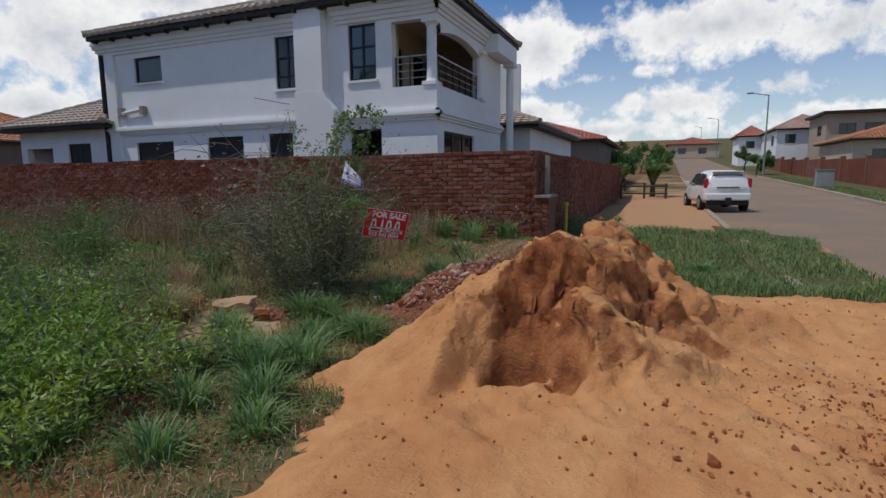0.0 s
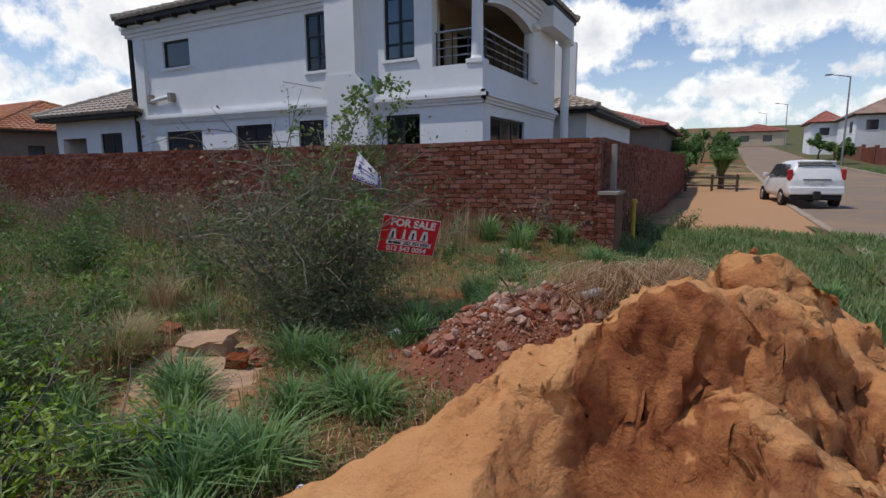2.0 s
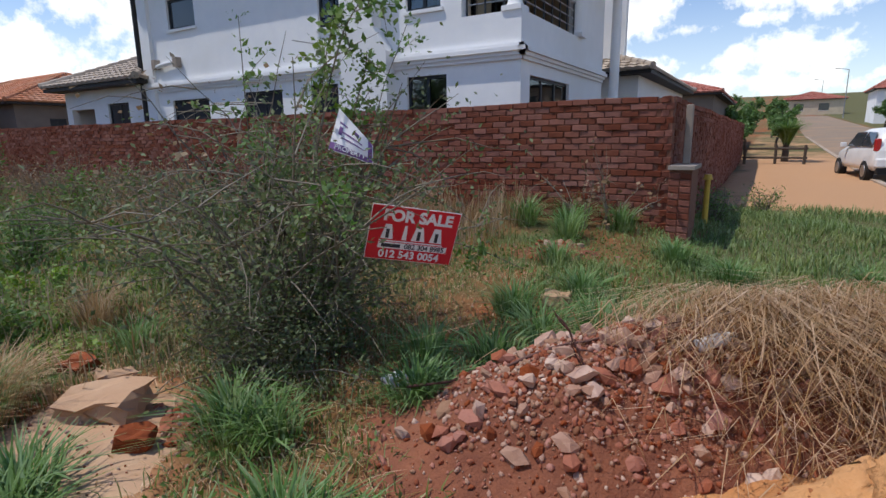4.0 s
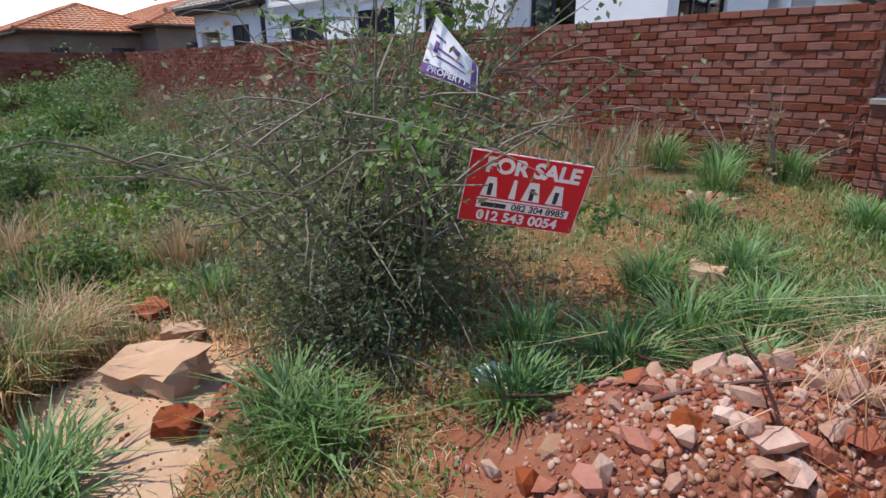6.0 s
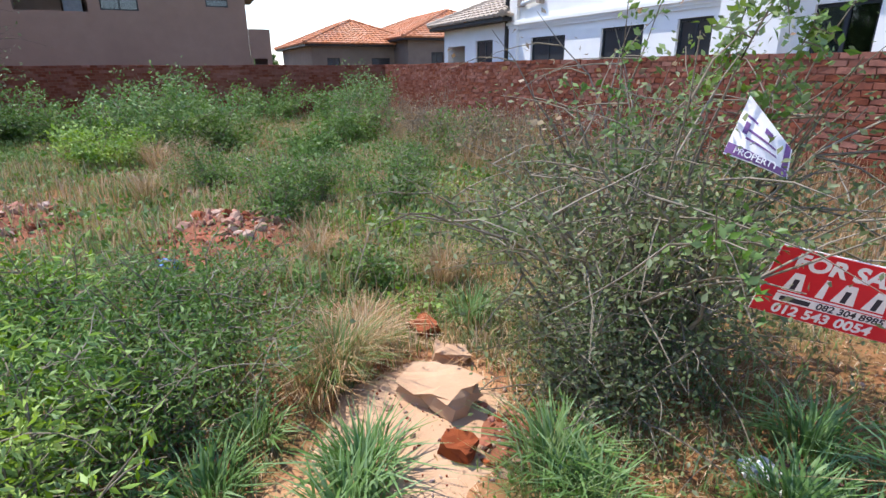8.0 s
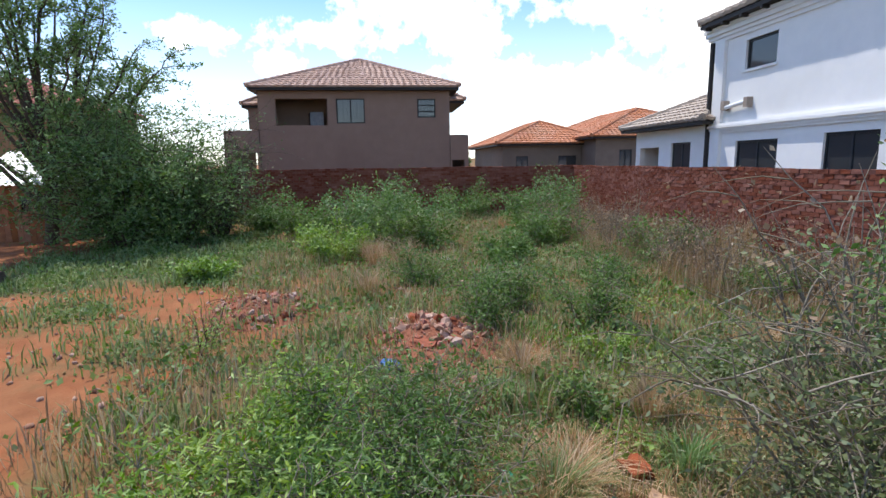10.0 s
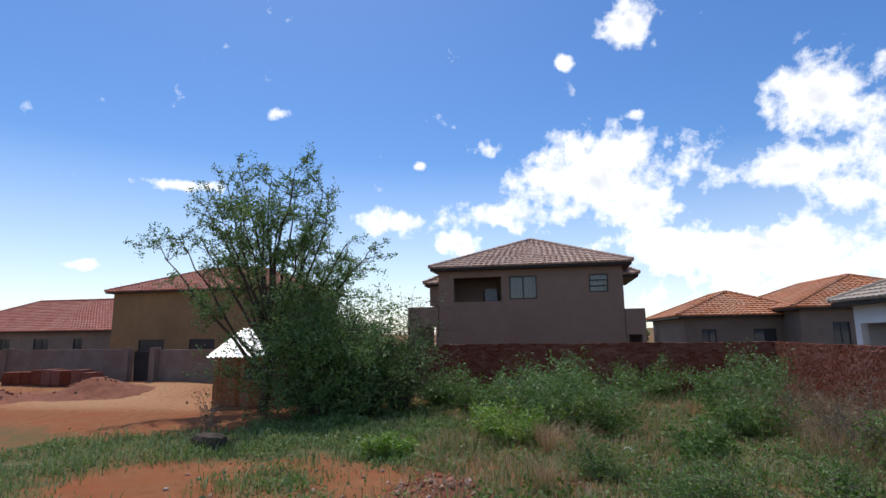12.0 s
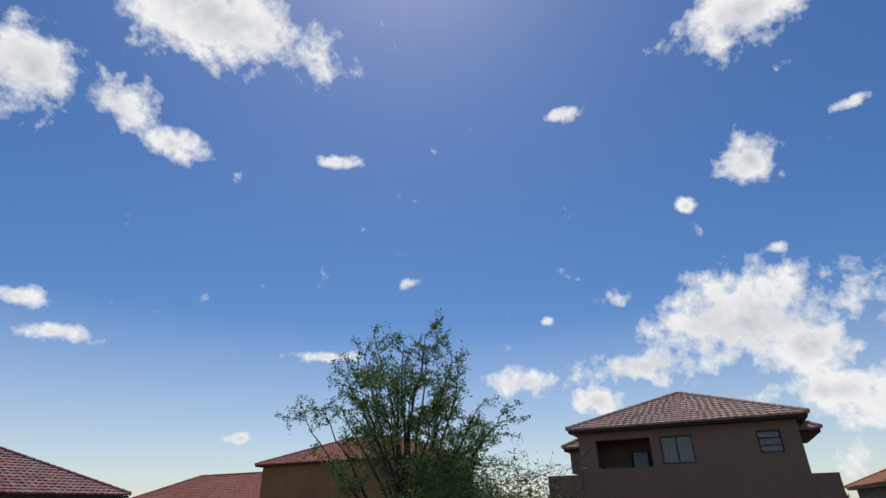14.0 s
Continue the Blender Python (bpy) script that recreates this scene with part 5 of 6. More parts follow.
# taller weeds over the plot: place, radius, height, leaves
for x, y, r, h, k, m in ((-8.75, 4.15, 0.42, 0.95, 2600, "weed"), (-8.6, 5.6, 0.5, 1.0, 2800, "weed"), (-9.6, 4.8, 0.45, 0.8, 2000, "weed"), (-6.6, 6.4, 0.4, 0.6, 1500, "weed"),
                         (-10.5, 6.9, 0.7, 0.9, 2600, "weed"), (-7.4, 5.4, 0.5, 0.35, 1600, "bright"), (-11.4, 3.6, 0.7, 0.8, 2400, "weed"),
                         (-17.0, 2.9, 2.0, 1.9, 6500, "crown"), (-15.6, 3.6, 1.3, 1.5, 3800, "weed"), (-18.2, 0.6, 1.4, 1.4, 3800, "weed"), (-14.4, 1.6, 1.1, 1.0, 2800, "bright"),
                         (-20.8, 8.6, 1.5, 1.9, 5000, "crown"), (-18.6, 7.8, 1.2, 1.5, 3600, "weed"), (-22.6, 6.0, 1.3, 1.6, 3600, "weed"), (-15.6, 7.2, 1.0, 1.1, 2600, "weed"),
                         (-12.6, 8.8, 0.9, 1.1, 2400, "weed"), (-21.6, 3.0, 1.6, 1.5, 3800, "weed"), (-13.0, 5.6, 0.8, 0.8, 2200, "weed"), (-20.2, -1.2, 1.4, 1.2, 3600, "weed"), (-9.2, 8.6, 0.7, 0.8, 2000, "weed"),
                         (-6.2, 4.6, 0.35, 0.45, 1000, "weed"), (-12.4, -0.6, 0.8, 0.5, 1800, "bright"), (-5.6, 8.2, 0.5, 0.5, 1400, "weed"), (-2.0, 13.2, 0.35, 0.7, 500, "weed"), (-1.3, 15.2, 0.3, 0.55, 420, "weed")):
    far = x < -12
    bush("weed_bush", "leafy dark green weed bush on the overgrown plot", on_ground(x, y, 0.03), r, h, 16 if not far else 22, int(k * 1.25), 0.05 if not far else 0.10, M[m], M["stem"], 6, 0.45, 0.5, group="weeds of the plot")
# brown seed-headed weeds along the wall
for k in range(26):
    x, y = rng.uniform(-20, -7.5), rng.uniform(7.4, 10.3)
    bush("dry_weed", "dry brown weed stalks with seed heads", on_ground(x, y, 0.03), 0.45, rng.uniform(0.8, 1.35), 12, 500, 0.045, M["browntop"], M["stem"], 5, 0.6, 0.25, group="dry weeds by the wall", cat="weed")
for x, y, h in ((-5.9, 6.9, 2.35), (-6.4, 7.4, 2.4), (-5.1, 6.6, 2.0), (-6.1, 6.6, 2.1), (-3.0, 10.2, 1.1), (-3.4, 10.3, 1.0), (-14.6, -6.3, 1.0), (-15.2, -6.6, 0.9), (-6.9, 8.0, 1.7)):
    bush("dry_weed", "tall thin weed stalks with dark round seed heads", on_ground(x, y, 0.03), 0.3, h, 6, 70, 0.065, M["browntop"], M["stem"], 2, 0.9, 0.1, group="dry weeds by the wall", cat="weed")


def tree(name, label, at, height, spread, nleaf, leaf, mat, levels=4, first=0.3, forks=3, trunk_r=0.16, up=0.55, decay=(0.62, 0.82), loose=0.035):
    """A tree: a tapered trunk that forks again and again; small leaves in clumps along the outer twigs."""
    t = thing(name, label, "tree", at=at)
    lines, rad, ends = [], [], []

    def grow(p, d, L, r, lev):
        s = twig(p, d, L, 6, -0.05, 0.24)
        lines.append(s)
        rad.append((r, r * 0.62))
        if lev >= levels:
            ends.append(s[1:])
            return
        if lev >= levels - 1:
            ends.append(s[3:])
        for k in range(forks + (lev > 1)):
            a = rng.normal(0, 1, 3)
            a -= a.dot(d) * np.array(d)
            a /= np.linalg.norm(a)
            nd = np.array(d) * up + a * spread * rng.uniform(0.5, 1.1) + np.array([0, 0, 0.16])
            nd /= np.linalg.norm(nd)
            i = 6 if k == 0 else int(rng.integers(3, 7))
            grow(s[i], nd, L * rng.uniform(*decay), r * 0.6, lev + 1)

    grow((0, 0, -0.1), (0.05, 0.02, 1.0), height * first, trunk_r, 0)
    v, f = tubes(lines[:1], rad[:1], 8)
    tri_mesh("trunk", v, f, M["bark"], t)
    v, f = tubes(lines[1:], rad[1:], 4)
    tri_mesh("limb_work", v, f, M["bark"], t)
    pool = np.concatenate(ends)
    pos = pool[rng.integers(0, len(pool), nleaf)] + rng.normal(0, loose * height ** 0.5, (nleaf, 3))
    v, f = leaves(pos, leaf * rng.uniform(0.6, 1.3, nleaf), 0.5)
    tri_mesh("crown", v, f, mat, t)
    return t


def thorn_tree(at):
    """An open umbrella crown: long bent limbs from a low fork, each with side twigs and feathery leaves at its outer half."""
    t = thing("thorn_tree", "open-crowned thorn tree with feathery foliage and dark limbs", "tree", at=at)
    trunk = twig((0, 0, -0.1), (0.05, 0.1, 1), 2.3, 6, 0, 0.1)
    v, f = tubes([trunk], [(0.19, 0.13)], 8)
    tri_mesh("trunk", v, f, M["bark"], t)
    pool = []
    for q in range(26):
        a = q * 2.4
        rr = math.sqrt((q + 0.5) / 26)
        end = np.array([math.cos(a) * rr * 3.0, math.sin(a) * rr * 3.9, 4.6 + 3.7 * (1 - rr ** 1.6) + rng.normal(0, 0.25)])
        start = trunk[rng.integers(3, 7)]
        n = 12
        mid = start * 0.45 + end * 0.55 + np.array([0, 0, 0.5 - 0.9 * rr]) + rng.normal(0, 0.22, 3)
        u = np.linspace(0, 1, n)[:, None]
        path = (1 - u) ** 2 * start + 2 * u * (1 - u) * mid + u ** 2 * end
        path[1:] += np.cumsum(rng.normal(0, 0.045, (n - 1, 3)), 0)
        lines, rad = [path], [(0.075, 0.012)]
        for _ in range(11):
            k = int(rng.integers(5, n))
            d = rng.normal(0, 1, 3) + (end - start) * 0.25
            d[2] = d[2] * 0.5 + 0.35
            tw = twig(path[k], d, rng.uniform(0.6, 1.3), 6, 0.1, 0.3)
            lines.append(tw)
            rad.append((0.016, 0.005))
            pool.append(tw[1:])
            for _ in range(2):
                t2 = twig(tw[int(rng.integers(2, 6))], rng.normal(0, 1, 3) + [0, 0, 0.4], 0.5, 4, 0.1, 0.3)
                lines.append(t2)
                rad.append((0.008, 0.003))
                pool.append(t2)
        v, f = tubes(lines, rad, 5)
        tri_mesh("limb", v, f, M["bark"], t)
    pts = np.concatenate(pool)
    pos = pts[rng.integers(0, len(pts), 27000)] + rng.normal(0, 0.06, (27000, 3))
    v, f = leaves(pos, 0.115 * rng.uniform(0.6, 1.3, 27000), 0.4)
    tri_mesh("crown", v, f, M["crown"], t)


rng = np.random.default_rng(21)
thorn_tree(on_ground(-18.0, -6.7))
rng = np.random.default_rng(5)
for x, y, r, h, k, m in ((-17.0, -4.1, 1.25, 3.9, 15000, "crown"), (-17.6, -3.0, 1.1, 2.9, 7000, "crown"), (-18.4, -4.7, 1.3, 4.2, 10000, "crown"), (-19.2, -2.4, 1.3, 3.6, 1800, "thorn")):
    bush("tall_shrub", "dense dark green shrub at the foot of the thorn tree", on_ground(x, y, 0.05), r, h, 34, int(k * 1.9), 0.105, M[m], M["bark"], 12, 0.42, 0.35, 0.026, group="shrubs round the thorn tree")
for x, y, h, s in ((-3.4, 50, 4.2, 1), (-0.9, 46, 3.4, 2), (-5.5, 58, 5.2, 3), (-1.5, 84, 5.0, 4), (9.8, 82, 4.4, 5), (-2.4, 38, 3.0, 12), (-1.2, 64, 4.6, 13), (-3.0, 75, 6.0, 6), (-47, 8.5, 4.5, 7), (-52, 6.0, 5.0, 8), (9.6, 70, 4.2, 10), (-4.6, 40, 2.6, 11)):
    rng = np.random.default_rng(100 + s)
    tree("street_tree", "bushy dark green tree beside the houses", on_ground(x, y), h, 0.8, 5200, 0.26 if h > 3.2 else 0.18, M["crown"], 3, 0.3, 3, 0.10, 0.5)
rng = np.random.default_rng(6)
palm = thing("young_palm", "small shaggy palm on the sandy verge", "palm", at=on_ground(-0.6, 33.0))
part("trunk", cyl(bmesh.new(), (0, 0, -0.1), (0, 0, 0.9), 0.16, 0.12), M["bark"], palm)
n = 420
az = rng.uniform(0, 6.28, n)
v, f = blades(np.tile([[0, 0, 0.8]], (n, 1)) + rng.normal(0, 0.05, (n, 3)), rng.uniform(0.9, 1.5, n), np.full(n, 0.03), rng.uniform(0.3, 1.2, n), az)
tri_mesh("foliage", v, f, M["weed"], palm)

# ---- grasses ----


def rubble_d(x, y):
    """Distance from the rubble ridge beside the sand."""
    ax, ay, bx, by = -2.3, 5.35, -0.75, 6.45
    t = np.clip(((x - ax) * (bx - ax) + (y - ay) * (by - ay)) / ((bx - ax) ** 2 + (by - ay) ** 2), 0, 1)
    return np.hypot(x - ax - t * (bx - ax), y - ay - t * (by - ay))


def rubble_z(x, y):
    x, y = np.asarray(x, float), np.asarray(y, float)
    d = rubble_d(x, y)
    return ground_z(x, y) - 0.05 + 0.60 * np.exp(-(d / 0.56) ** 2) * (0.55 + 0.45 * smooth(-2.8, -1.7, x)) + 0.03 * wave(x, y, 0.12, 3)


def scatter(n, x0, x1, y0, y1, need=0.35, cov=True):
    x, y = rng.uniform(x0, x1, n), rng.uniform(y0, y1, n)
    ok = np.ones(n, bool)
    if cov:
        ok &= cover(x, y) + rng.normal(0, 0.12, n) > need
    ok &= sand_z(x, y) < ground_z(x, y) + 0.0
    ok &= rubble_d(x, y) > 0.55
    ok &= (x < 1.55) | (x > 9.3)
    ok &= ~((np.abs(y - 10.9) < 0.15) & (x > -24.2) & (x < -2.3)) & ~((np.abs(x + 2.5) < 0.2) & (y > 10.8))
    x, y = x[ok], y[ok]
    return np.stack([x, y, ground_z(x, y) - 0.01], -1)


def grass(name, label, pos, h0, h1, w, mat, lean=(0.2, 0.8)):
    n = len(pos)
    clump = 0.65 + 0.5 * wave(pos[:, 0], pos[:, 1], 0.4, 7)
    v, t = blades(pos, rng.uniform(h0, h1, n) * clump, rng.uniform(0.6, 1.2, n) * w, rng.uniform(*lean, n))
    return tagged(tri_mesh(name, v, t, mat), label, "grass", kind="stuff")


grass("grass", "short green grass over the near part of the plot", scatter(52000, -6.5, 1.5, 0.5, 9.5), 0.07, 0.24, 0.0045, M["grass"])
grass("grass", "short green grass on the street verge", scatter(30000, -3.2, 1.5, 6.5, 16.0, 0.3), 0.08, 0.26, 0.007, M["grass"])
vp = np.stack([rng.uniform(1.5, 3.0, 16000), rng.uniform(5.5, 15.5, 16000), np.zeros(16000)], -1)
vp = vp[(vp[:, 0] < 2.85 + 0.18 * wave(vp[:, 0] * 0, vp[:, 1], 0.6, 2) - 1.25 * smooth(13.0, 16.5, vp[:, 1]) - np.abs(rng.normal(0, 0.1, 16000))) & (sand_z(vp[:, 0], vp[:, 1]) < 0.03)]
vp[:, 2] = 0.035
grass("grass", "short green grass creeping over the kerb", vp, 0.08, 0.24, 0.007, M["grass"])
grass("grass", "green grass over the back of the plot", scatter(50000, -24, -6, -9, 10.6, 0.33), 0.12, 0.40, 0.012, M["grass"])
grass("grass", "green grass on the far verge", scatter(9000, 9.3, 11.1, 20, 60, 0.2, False), 0.1, 0.22, 0.02, M["grass"])
grass("dry_grass", "pale dry grass among the weeds", scatter(26000, -24, -4.5, 0, 10.6, 0.2), 0.2, 0.55, 0.007, M["dry"], (0.1, 0.6))
grass("dry_grass", "tall tan grass along the brick wall", scatter(15000, -23, -4.2, 7.6, 10.7, 0.0), 0.35, 1.0, 0.006, M["dry"], (0.05, 0.4))
grass("dry_grass", "fine dry thatch on the soil", scatter(16000, -6.0, -1.8, 1.5, 8.5, 0.1), 0.05, 0.18, 0.0035, M["straw"], (0.9, 1.9))
# low leafy cover
for nm, num, box4, sz, mt in (("ground_cover", 26000, (-7, -1.6, 0.8, 9.8), 0.035, "weed"), ("ground_cover", 42000, (-24, -6, -5, 10.6), 0.085, "weed"), ("ground_cover", 16000, (-12, -5, 4.6, 8.2), 0.05, "bright"), ("ground_cover", 22000, (-17, -5.5, -9, 1.5), 0.065, "grass")):
    p = scatter(num, *box4, 0.45)
    pat = wave(p[:, 0], p[:, 1], 0.5, 12) > -0.15
    p = p[pat]
    p[:, 2] += rng.uniform(0, 1, len(p)) ** 1.5 * 0.2 * (0.6 + 0.5 * wave(p[:, 0], p[:, 1], 0.45, 2)) * (1.0 if sz < 0.06 else 1.7)
    v, t = leaves(p, sz * rng.uniform(0.6, 1.3, len(p)), 0.6, 0.6)
    tagged(tri_mesh(nm, v, t, M[mt]), "low leafy weeds covering the soil", "weeds", kind="stuff")

# broad-bladed tufts


def tuft(x, y, h, n, mat="lush", label="thick tuft of long broad green grass blades", r=0.13, w=0.007):
    g = thing("grass_tuft", label, "grass", "tufts on the plot", at=on_ground(x, y, 0.02))
    a = rng.uniform(0, 2 * np.pi, n)
    q = rng.uniform(0, 1, n) ** 0.7
    pos = np.stack([np.cos(a) * q * r, np.sin(a) * q * r, np.zeros(n)], -1)
    v, t = blades(pos, rng.uniform(0.55, 1.05, n) * h, rng.uniform(0.6, 1.2, n) * w, 0.25 + q * rng.uniform(0.3, 1.1, n), a + rng.normal(0, 0.5, n))
    tri_mesh("foliage", v, t, M[mat], g)


for x, y, h, n in ((-3.62, 4.72, 0.36, 200), (-3.35, 4.75, 0.32, 160), (-3.93, 3.86, 0.36, 200), (-3.7, 3.72, 0.33, 170), (-4.08, 3.2, 0.30, 170), (-4.45, 3.43, 0.26, 120), (-2.92, 5.42, 0.36, 200), (-2.75, 5.55, 0.28, 120),
                   (-2.5, 4.15, 0.36, 200), (-2.75, 4.25, 0.34, 190), (-2.95, 3.95, 0.3, 160), (-2.58, 3.3, 0.42, 230), (-2.75, 3.05, 0.40, 220), (-3.3, 3.35, 0.36, 190), (-3.5, 3.1, 0.36, 190), (-3.05, 3.4, 0.3, 160), (-2.45, 2.7, 0.34, 190), (-2.9, 2.5, 0.3, 170), (-2.2, 2.35, 0.26, 150),
                   (-2.5, 1.9, 0.28, 160), (-3.2, 1.7, 0.3, 160), (-2.6, 6.6, 0.40, 180), (-2.3, 6.9, 0.42, 190), (-3.0, 7.0, 0.42, 180), (-1.8, 7.4, 0.36, 180), (-2.6, 7.6, 0.4, 180), (-3.4, 9.6, 0.55, 200), (-2.9, 10.3, 0.5, 190), (-4.2, 10.2, 0.6, 190), (-3.6, 10.4, 0.55, 190),
                   (-1.5, 9.0, 0.35, 170), (-0.8, 8.2, 0.3, 160), (-2.1, 9.4, 0.4, 180), (-1.1, 7.3, 0.3, 150), (-6.4, 4.0, 0.3, 140), (-5.2, 5.1, 0.35, 150), (-3.2, 8.6, 0.4, 160), (-4.8, 8.0, 0.4, 160), (-0.3, 9.6, 0.3, 150), (0.6, 8.8, 0.28, 150), (-3.15, 5.9, 0.36, 170), (-2.7, 6.0, 0.4, 190), (-2.2, 6.35, 0.36, 170), (-1.7, 6.9, 0.3, 160)):
    tuft(x, y, h, int(n * 1.15), r=0.10 + 0.12 * h)
for x, y, h, n in ((-4.85, 4.0, 0.52, 300), (-4.7, 3.8, 0.42, 200), (-5.05, 4.2, 0.5, 300), (-6.0, 5.2, 0.55, 300), (-6.9, 4.3, 0.5, 260), (-5.7, 6.3, 0.6, 280), (-7.3, 7.2, 0.6, 260), (-10.6, 2.6, 0.7, 260), (-12.8, 3.2, 0.9, 260), (-13.4, 2.6, 0.9, 260)):
    tuft(x, y, h, n, "dry" if x < -5.5 else "straw", "tuft of fine dry straw-coloured grass", 0.14, 0.0035)
for x, y, h, n in ((-4.8, 3.95, 0.55, 420), (-3.45, 4.55, 0.34, 200)):
    tuft(x, y, h, n, "grass", "fine grey-green grass tuft", 0.14, 0.003)
for x, y in ((-0.15, 1.75), (1.9, 3.2), (1.3, 1.9), (-1.2, 1.35), (2.6, 4.4)):
    g = thing("sand_weed", "small creeping weed growing out of the sand", "weed", at=(x, y, float(sand_z(x, y)) - 0.005))
    n = 46
    v, t = blades(rng.normal(0, 0.015, (n, 3)) * [1, 1, 0], rng.uniform(0.06, 0.13, n), np.full(n, 0.0035), rng.uniform(0.9, 1.8, n))
    tri_mesh("foliage", v, t, M["lush"], g)

# ---- stones and rubble ----


def stone_mesh(name, mat, seed, flat=0.6):
    """A broken lump: a rough block with its corners knocked off."""
    r = np.random.default_rng(seed)
    bm = bmesh.new()
    bmesh.ops.create_icosphere(bm, subdivisions=1, radius=0.5)
    for v in bm.verts:
        v.co = Vector((v.co.x * r.uniform(0.55, 1.35), v.co.y * r.uniform(0.45, 1.2), v.co.z * flat * r.uniform(0.4, 1.3)))
    me = bpy.data.meshes.new(name)
    bm.to_mesh(me)
    bm.free()
    me.materials.append(mat)
    return me


STONES = [stone_mesh("stone", M["stone"], s) for s in range(5)] + [stone_mesh("stone", M["redstone"], s + 20, 0.7) for s in range(3)]
LUMPS = [[np.array([v.co for v in me.vertices]), np.array([list(p.vertices) for p in me.polygons])] for me in STONES]


def gravel(name, pts, size, mat, parent=None, label="", which=(0, 1, 2, 3, 4)):
    vs, ts, k = [], [], 0
    for p, s in zip(pts, size):
        v, t = LUMPS[int(rng.choice(which))]
        R = np.array(Euler(rng.uniform(0, 6.28, 3)).to_matrix())
        vs.append(v @ R.T * s + p)
        ts.append(t + k)
        k += len(v)
    o = tri_mesh(name, np.concatenate(vs), np.concatenate(ts), mat, parent, label)
    return tagged(o, kind="stuff")


def rubble_heap(label, cx, cy, rx, ry, h, n, ng, smax=0.13, zfun=None, soil=None):
    heap = thing("rubble_heap", label, "rubble")
    if zfun is None:
        zfun = lambda x, y: ground_z(x, y) - 0.04 + h * np.exp(-(((x - cx) / rx) ** 2 + ((y - cy) / ry) ** 2) * 1.6) + 0.02 * wave(x, y, 0.1, 4)
        xs, ys = np.meshgrid(np.linspace(cx - rx * 1.6, cx + rx * 1.6, 40), np.linspace(cy - ry * 1.6, cy + ry * 1.6, 40))
    else:
        xs, ys = np.meshgrid(np.linspace(-3.7, 0.1, 90), np.linspace(4.0, 7.6, 90))
    zs = zfun(xs, ys)
    i = np.arange(xs.size).reshape(xs.shape)
    f = np.stack([i[:-1, :-1], i[:-1, 1:], i[1:, 1:], i[1:, :-1]], -1).reshape(-1, 4)
    keep = (zs > ground_z(xs, ys) - 0.035).reshape(-1)
    f = f[keep[f].any(1)]
    mesh_object("soil", np.stack([xs, ys, zs], -1).reshape(-1, 3), f.tolist(), soil or M["rubble_soil"], heap, True)

    def spots(m):
        if h is None:
            t = rng.uniform(-0.05, 0.85, m)
            x = -2.3 + 1.55 * t + rng.normal(0, 0.24, m)
            y = 5.35 + 1.1 * t + rng.normal(-0.2, 0.26, m)
        else:
            x, y = cx + rng.normal(0, rx * 0.5, m), cy + rng.normal(0, ry * 0.5, m)
        return x, y, zfun(x, y)

    x, y, z = spots(n)
    for k in range(n):
        s = smax * float(rng.uniform(0.28, 1.0)) ** 1.4
        o = new("stone", STONES[int(rng.integers(8))])
        o.parent = heap
        o.location = (x[k], y[k], z[k] + s * 0.12)
        o.rotation_euler = tuple(rng.normal(0, 0.5, 2)) + (float(rng.uniform(0, 6.28)),)
        o.scale = (s, s * float(rng.uniform(0.6, 1.0)), s)
    x, y, z = spots(ng)
    red = np.arange(ng) % 5 < 3
    size = (0.008 + 0.036 * rng.uniform(0, 1, ng) ** 2.2) * (smax / 0.13)
    spot = np.stack([x, y, z + 0.003], -1)
    gravel("gravel", spot[~red], size[~red], M["stone"], heap)
    gravel("gravel", spot[red], size[red], M["redstone"], heap, which=(5, 6, 7))
    return heap


rubble_heap("heap of broken pinkish stone and red earth beside the sand", 0, 0, 1, 1, None, 290, 5200, 0.15, rubble_z)
rubble_heap("small pile of broken red brick and plaster on the plot", -8.25, 3.45, 1.05, 0.8, 0.26, 150, 420, 0.2)
rubble_heap("small pile of pale rubble among the weeds", -10.0, 1.0, 1.0, 0.8, 0.24, 110, 320, 0.19)
rubble_heap("scatter of crumbled brick in the weeds", -6.5, 3.65, 0.5, 0.4, 0.16, 50, 120, 0.14)
rubble_heap("low mound of red earth and stones near the wall", -3.3, 9.0, 0.55, 0.35, 0.16, 45, 120, 0.14)
rubble_heap("stony earth lump beside the bare path", -3.85, 4.62, 0.35, 0.25, 0.10, 40, 160, 0.12)
rubble_heap("bare hump of pale tan earth on the path", -4.25, 4.2, 0.7, 0.6, 0.12, 14, 220, 0.09, None, M["slab"])
# loose stones along the path and the plot
p = scatter(900, -6, -1.8, 2.0, 8.0, -1, False)
gravel("gravel", p + [0, 0, 0.012], rng.uniform(0.012, 0.04, len(p)), M["stone"])
p = scatter(420, -16, -6, -4, 8.0, -1, False)
gravel("gravel", p + [0, 0, 0.02], rng.uniform(0.03, 0.11, len(p)), M["stone"])
for o in [o for o in scene.objects if o.name.startswith("gravel") and o.parent is None]:
    tagged(o, "loose small stones lying on the soil", "stones", kind="stuff")
# dry grass thrown over the end of the heap
x, y = rng.normal(-1.05, 0.40, 3600), rng.normal(6.15, 0.36, 3600)
v, t = blades(np.stack([x, y, rubble_z(x, y) + 0.01], -1), rng.uniform(0.15, 0.4, 3600), rng.uniform(0.0018, 0.0035, 3600), rng.uniform(0.9, 2.2, 3600), rng.normal(-1.4, 0.7, 3600))
tagged(tri_mesh("straw", v, t, M["straw"]), "mat of dead straw lying over the rubble", "straw", kind="stuff")
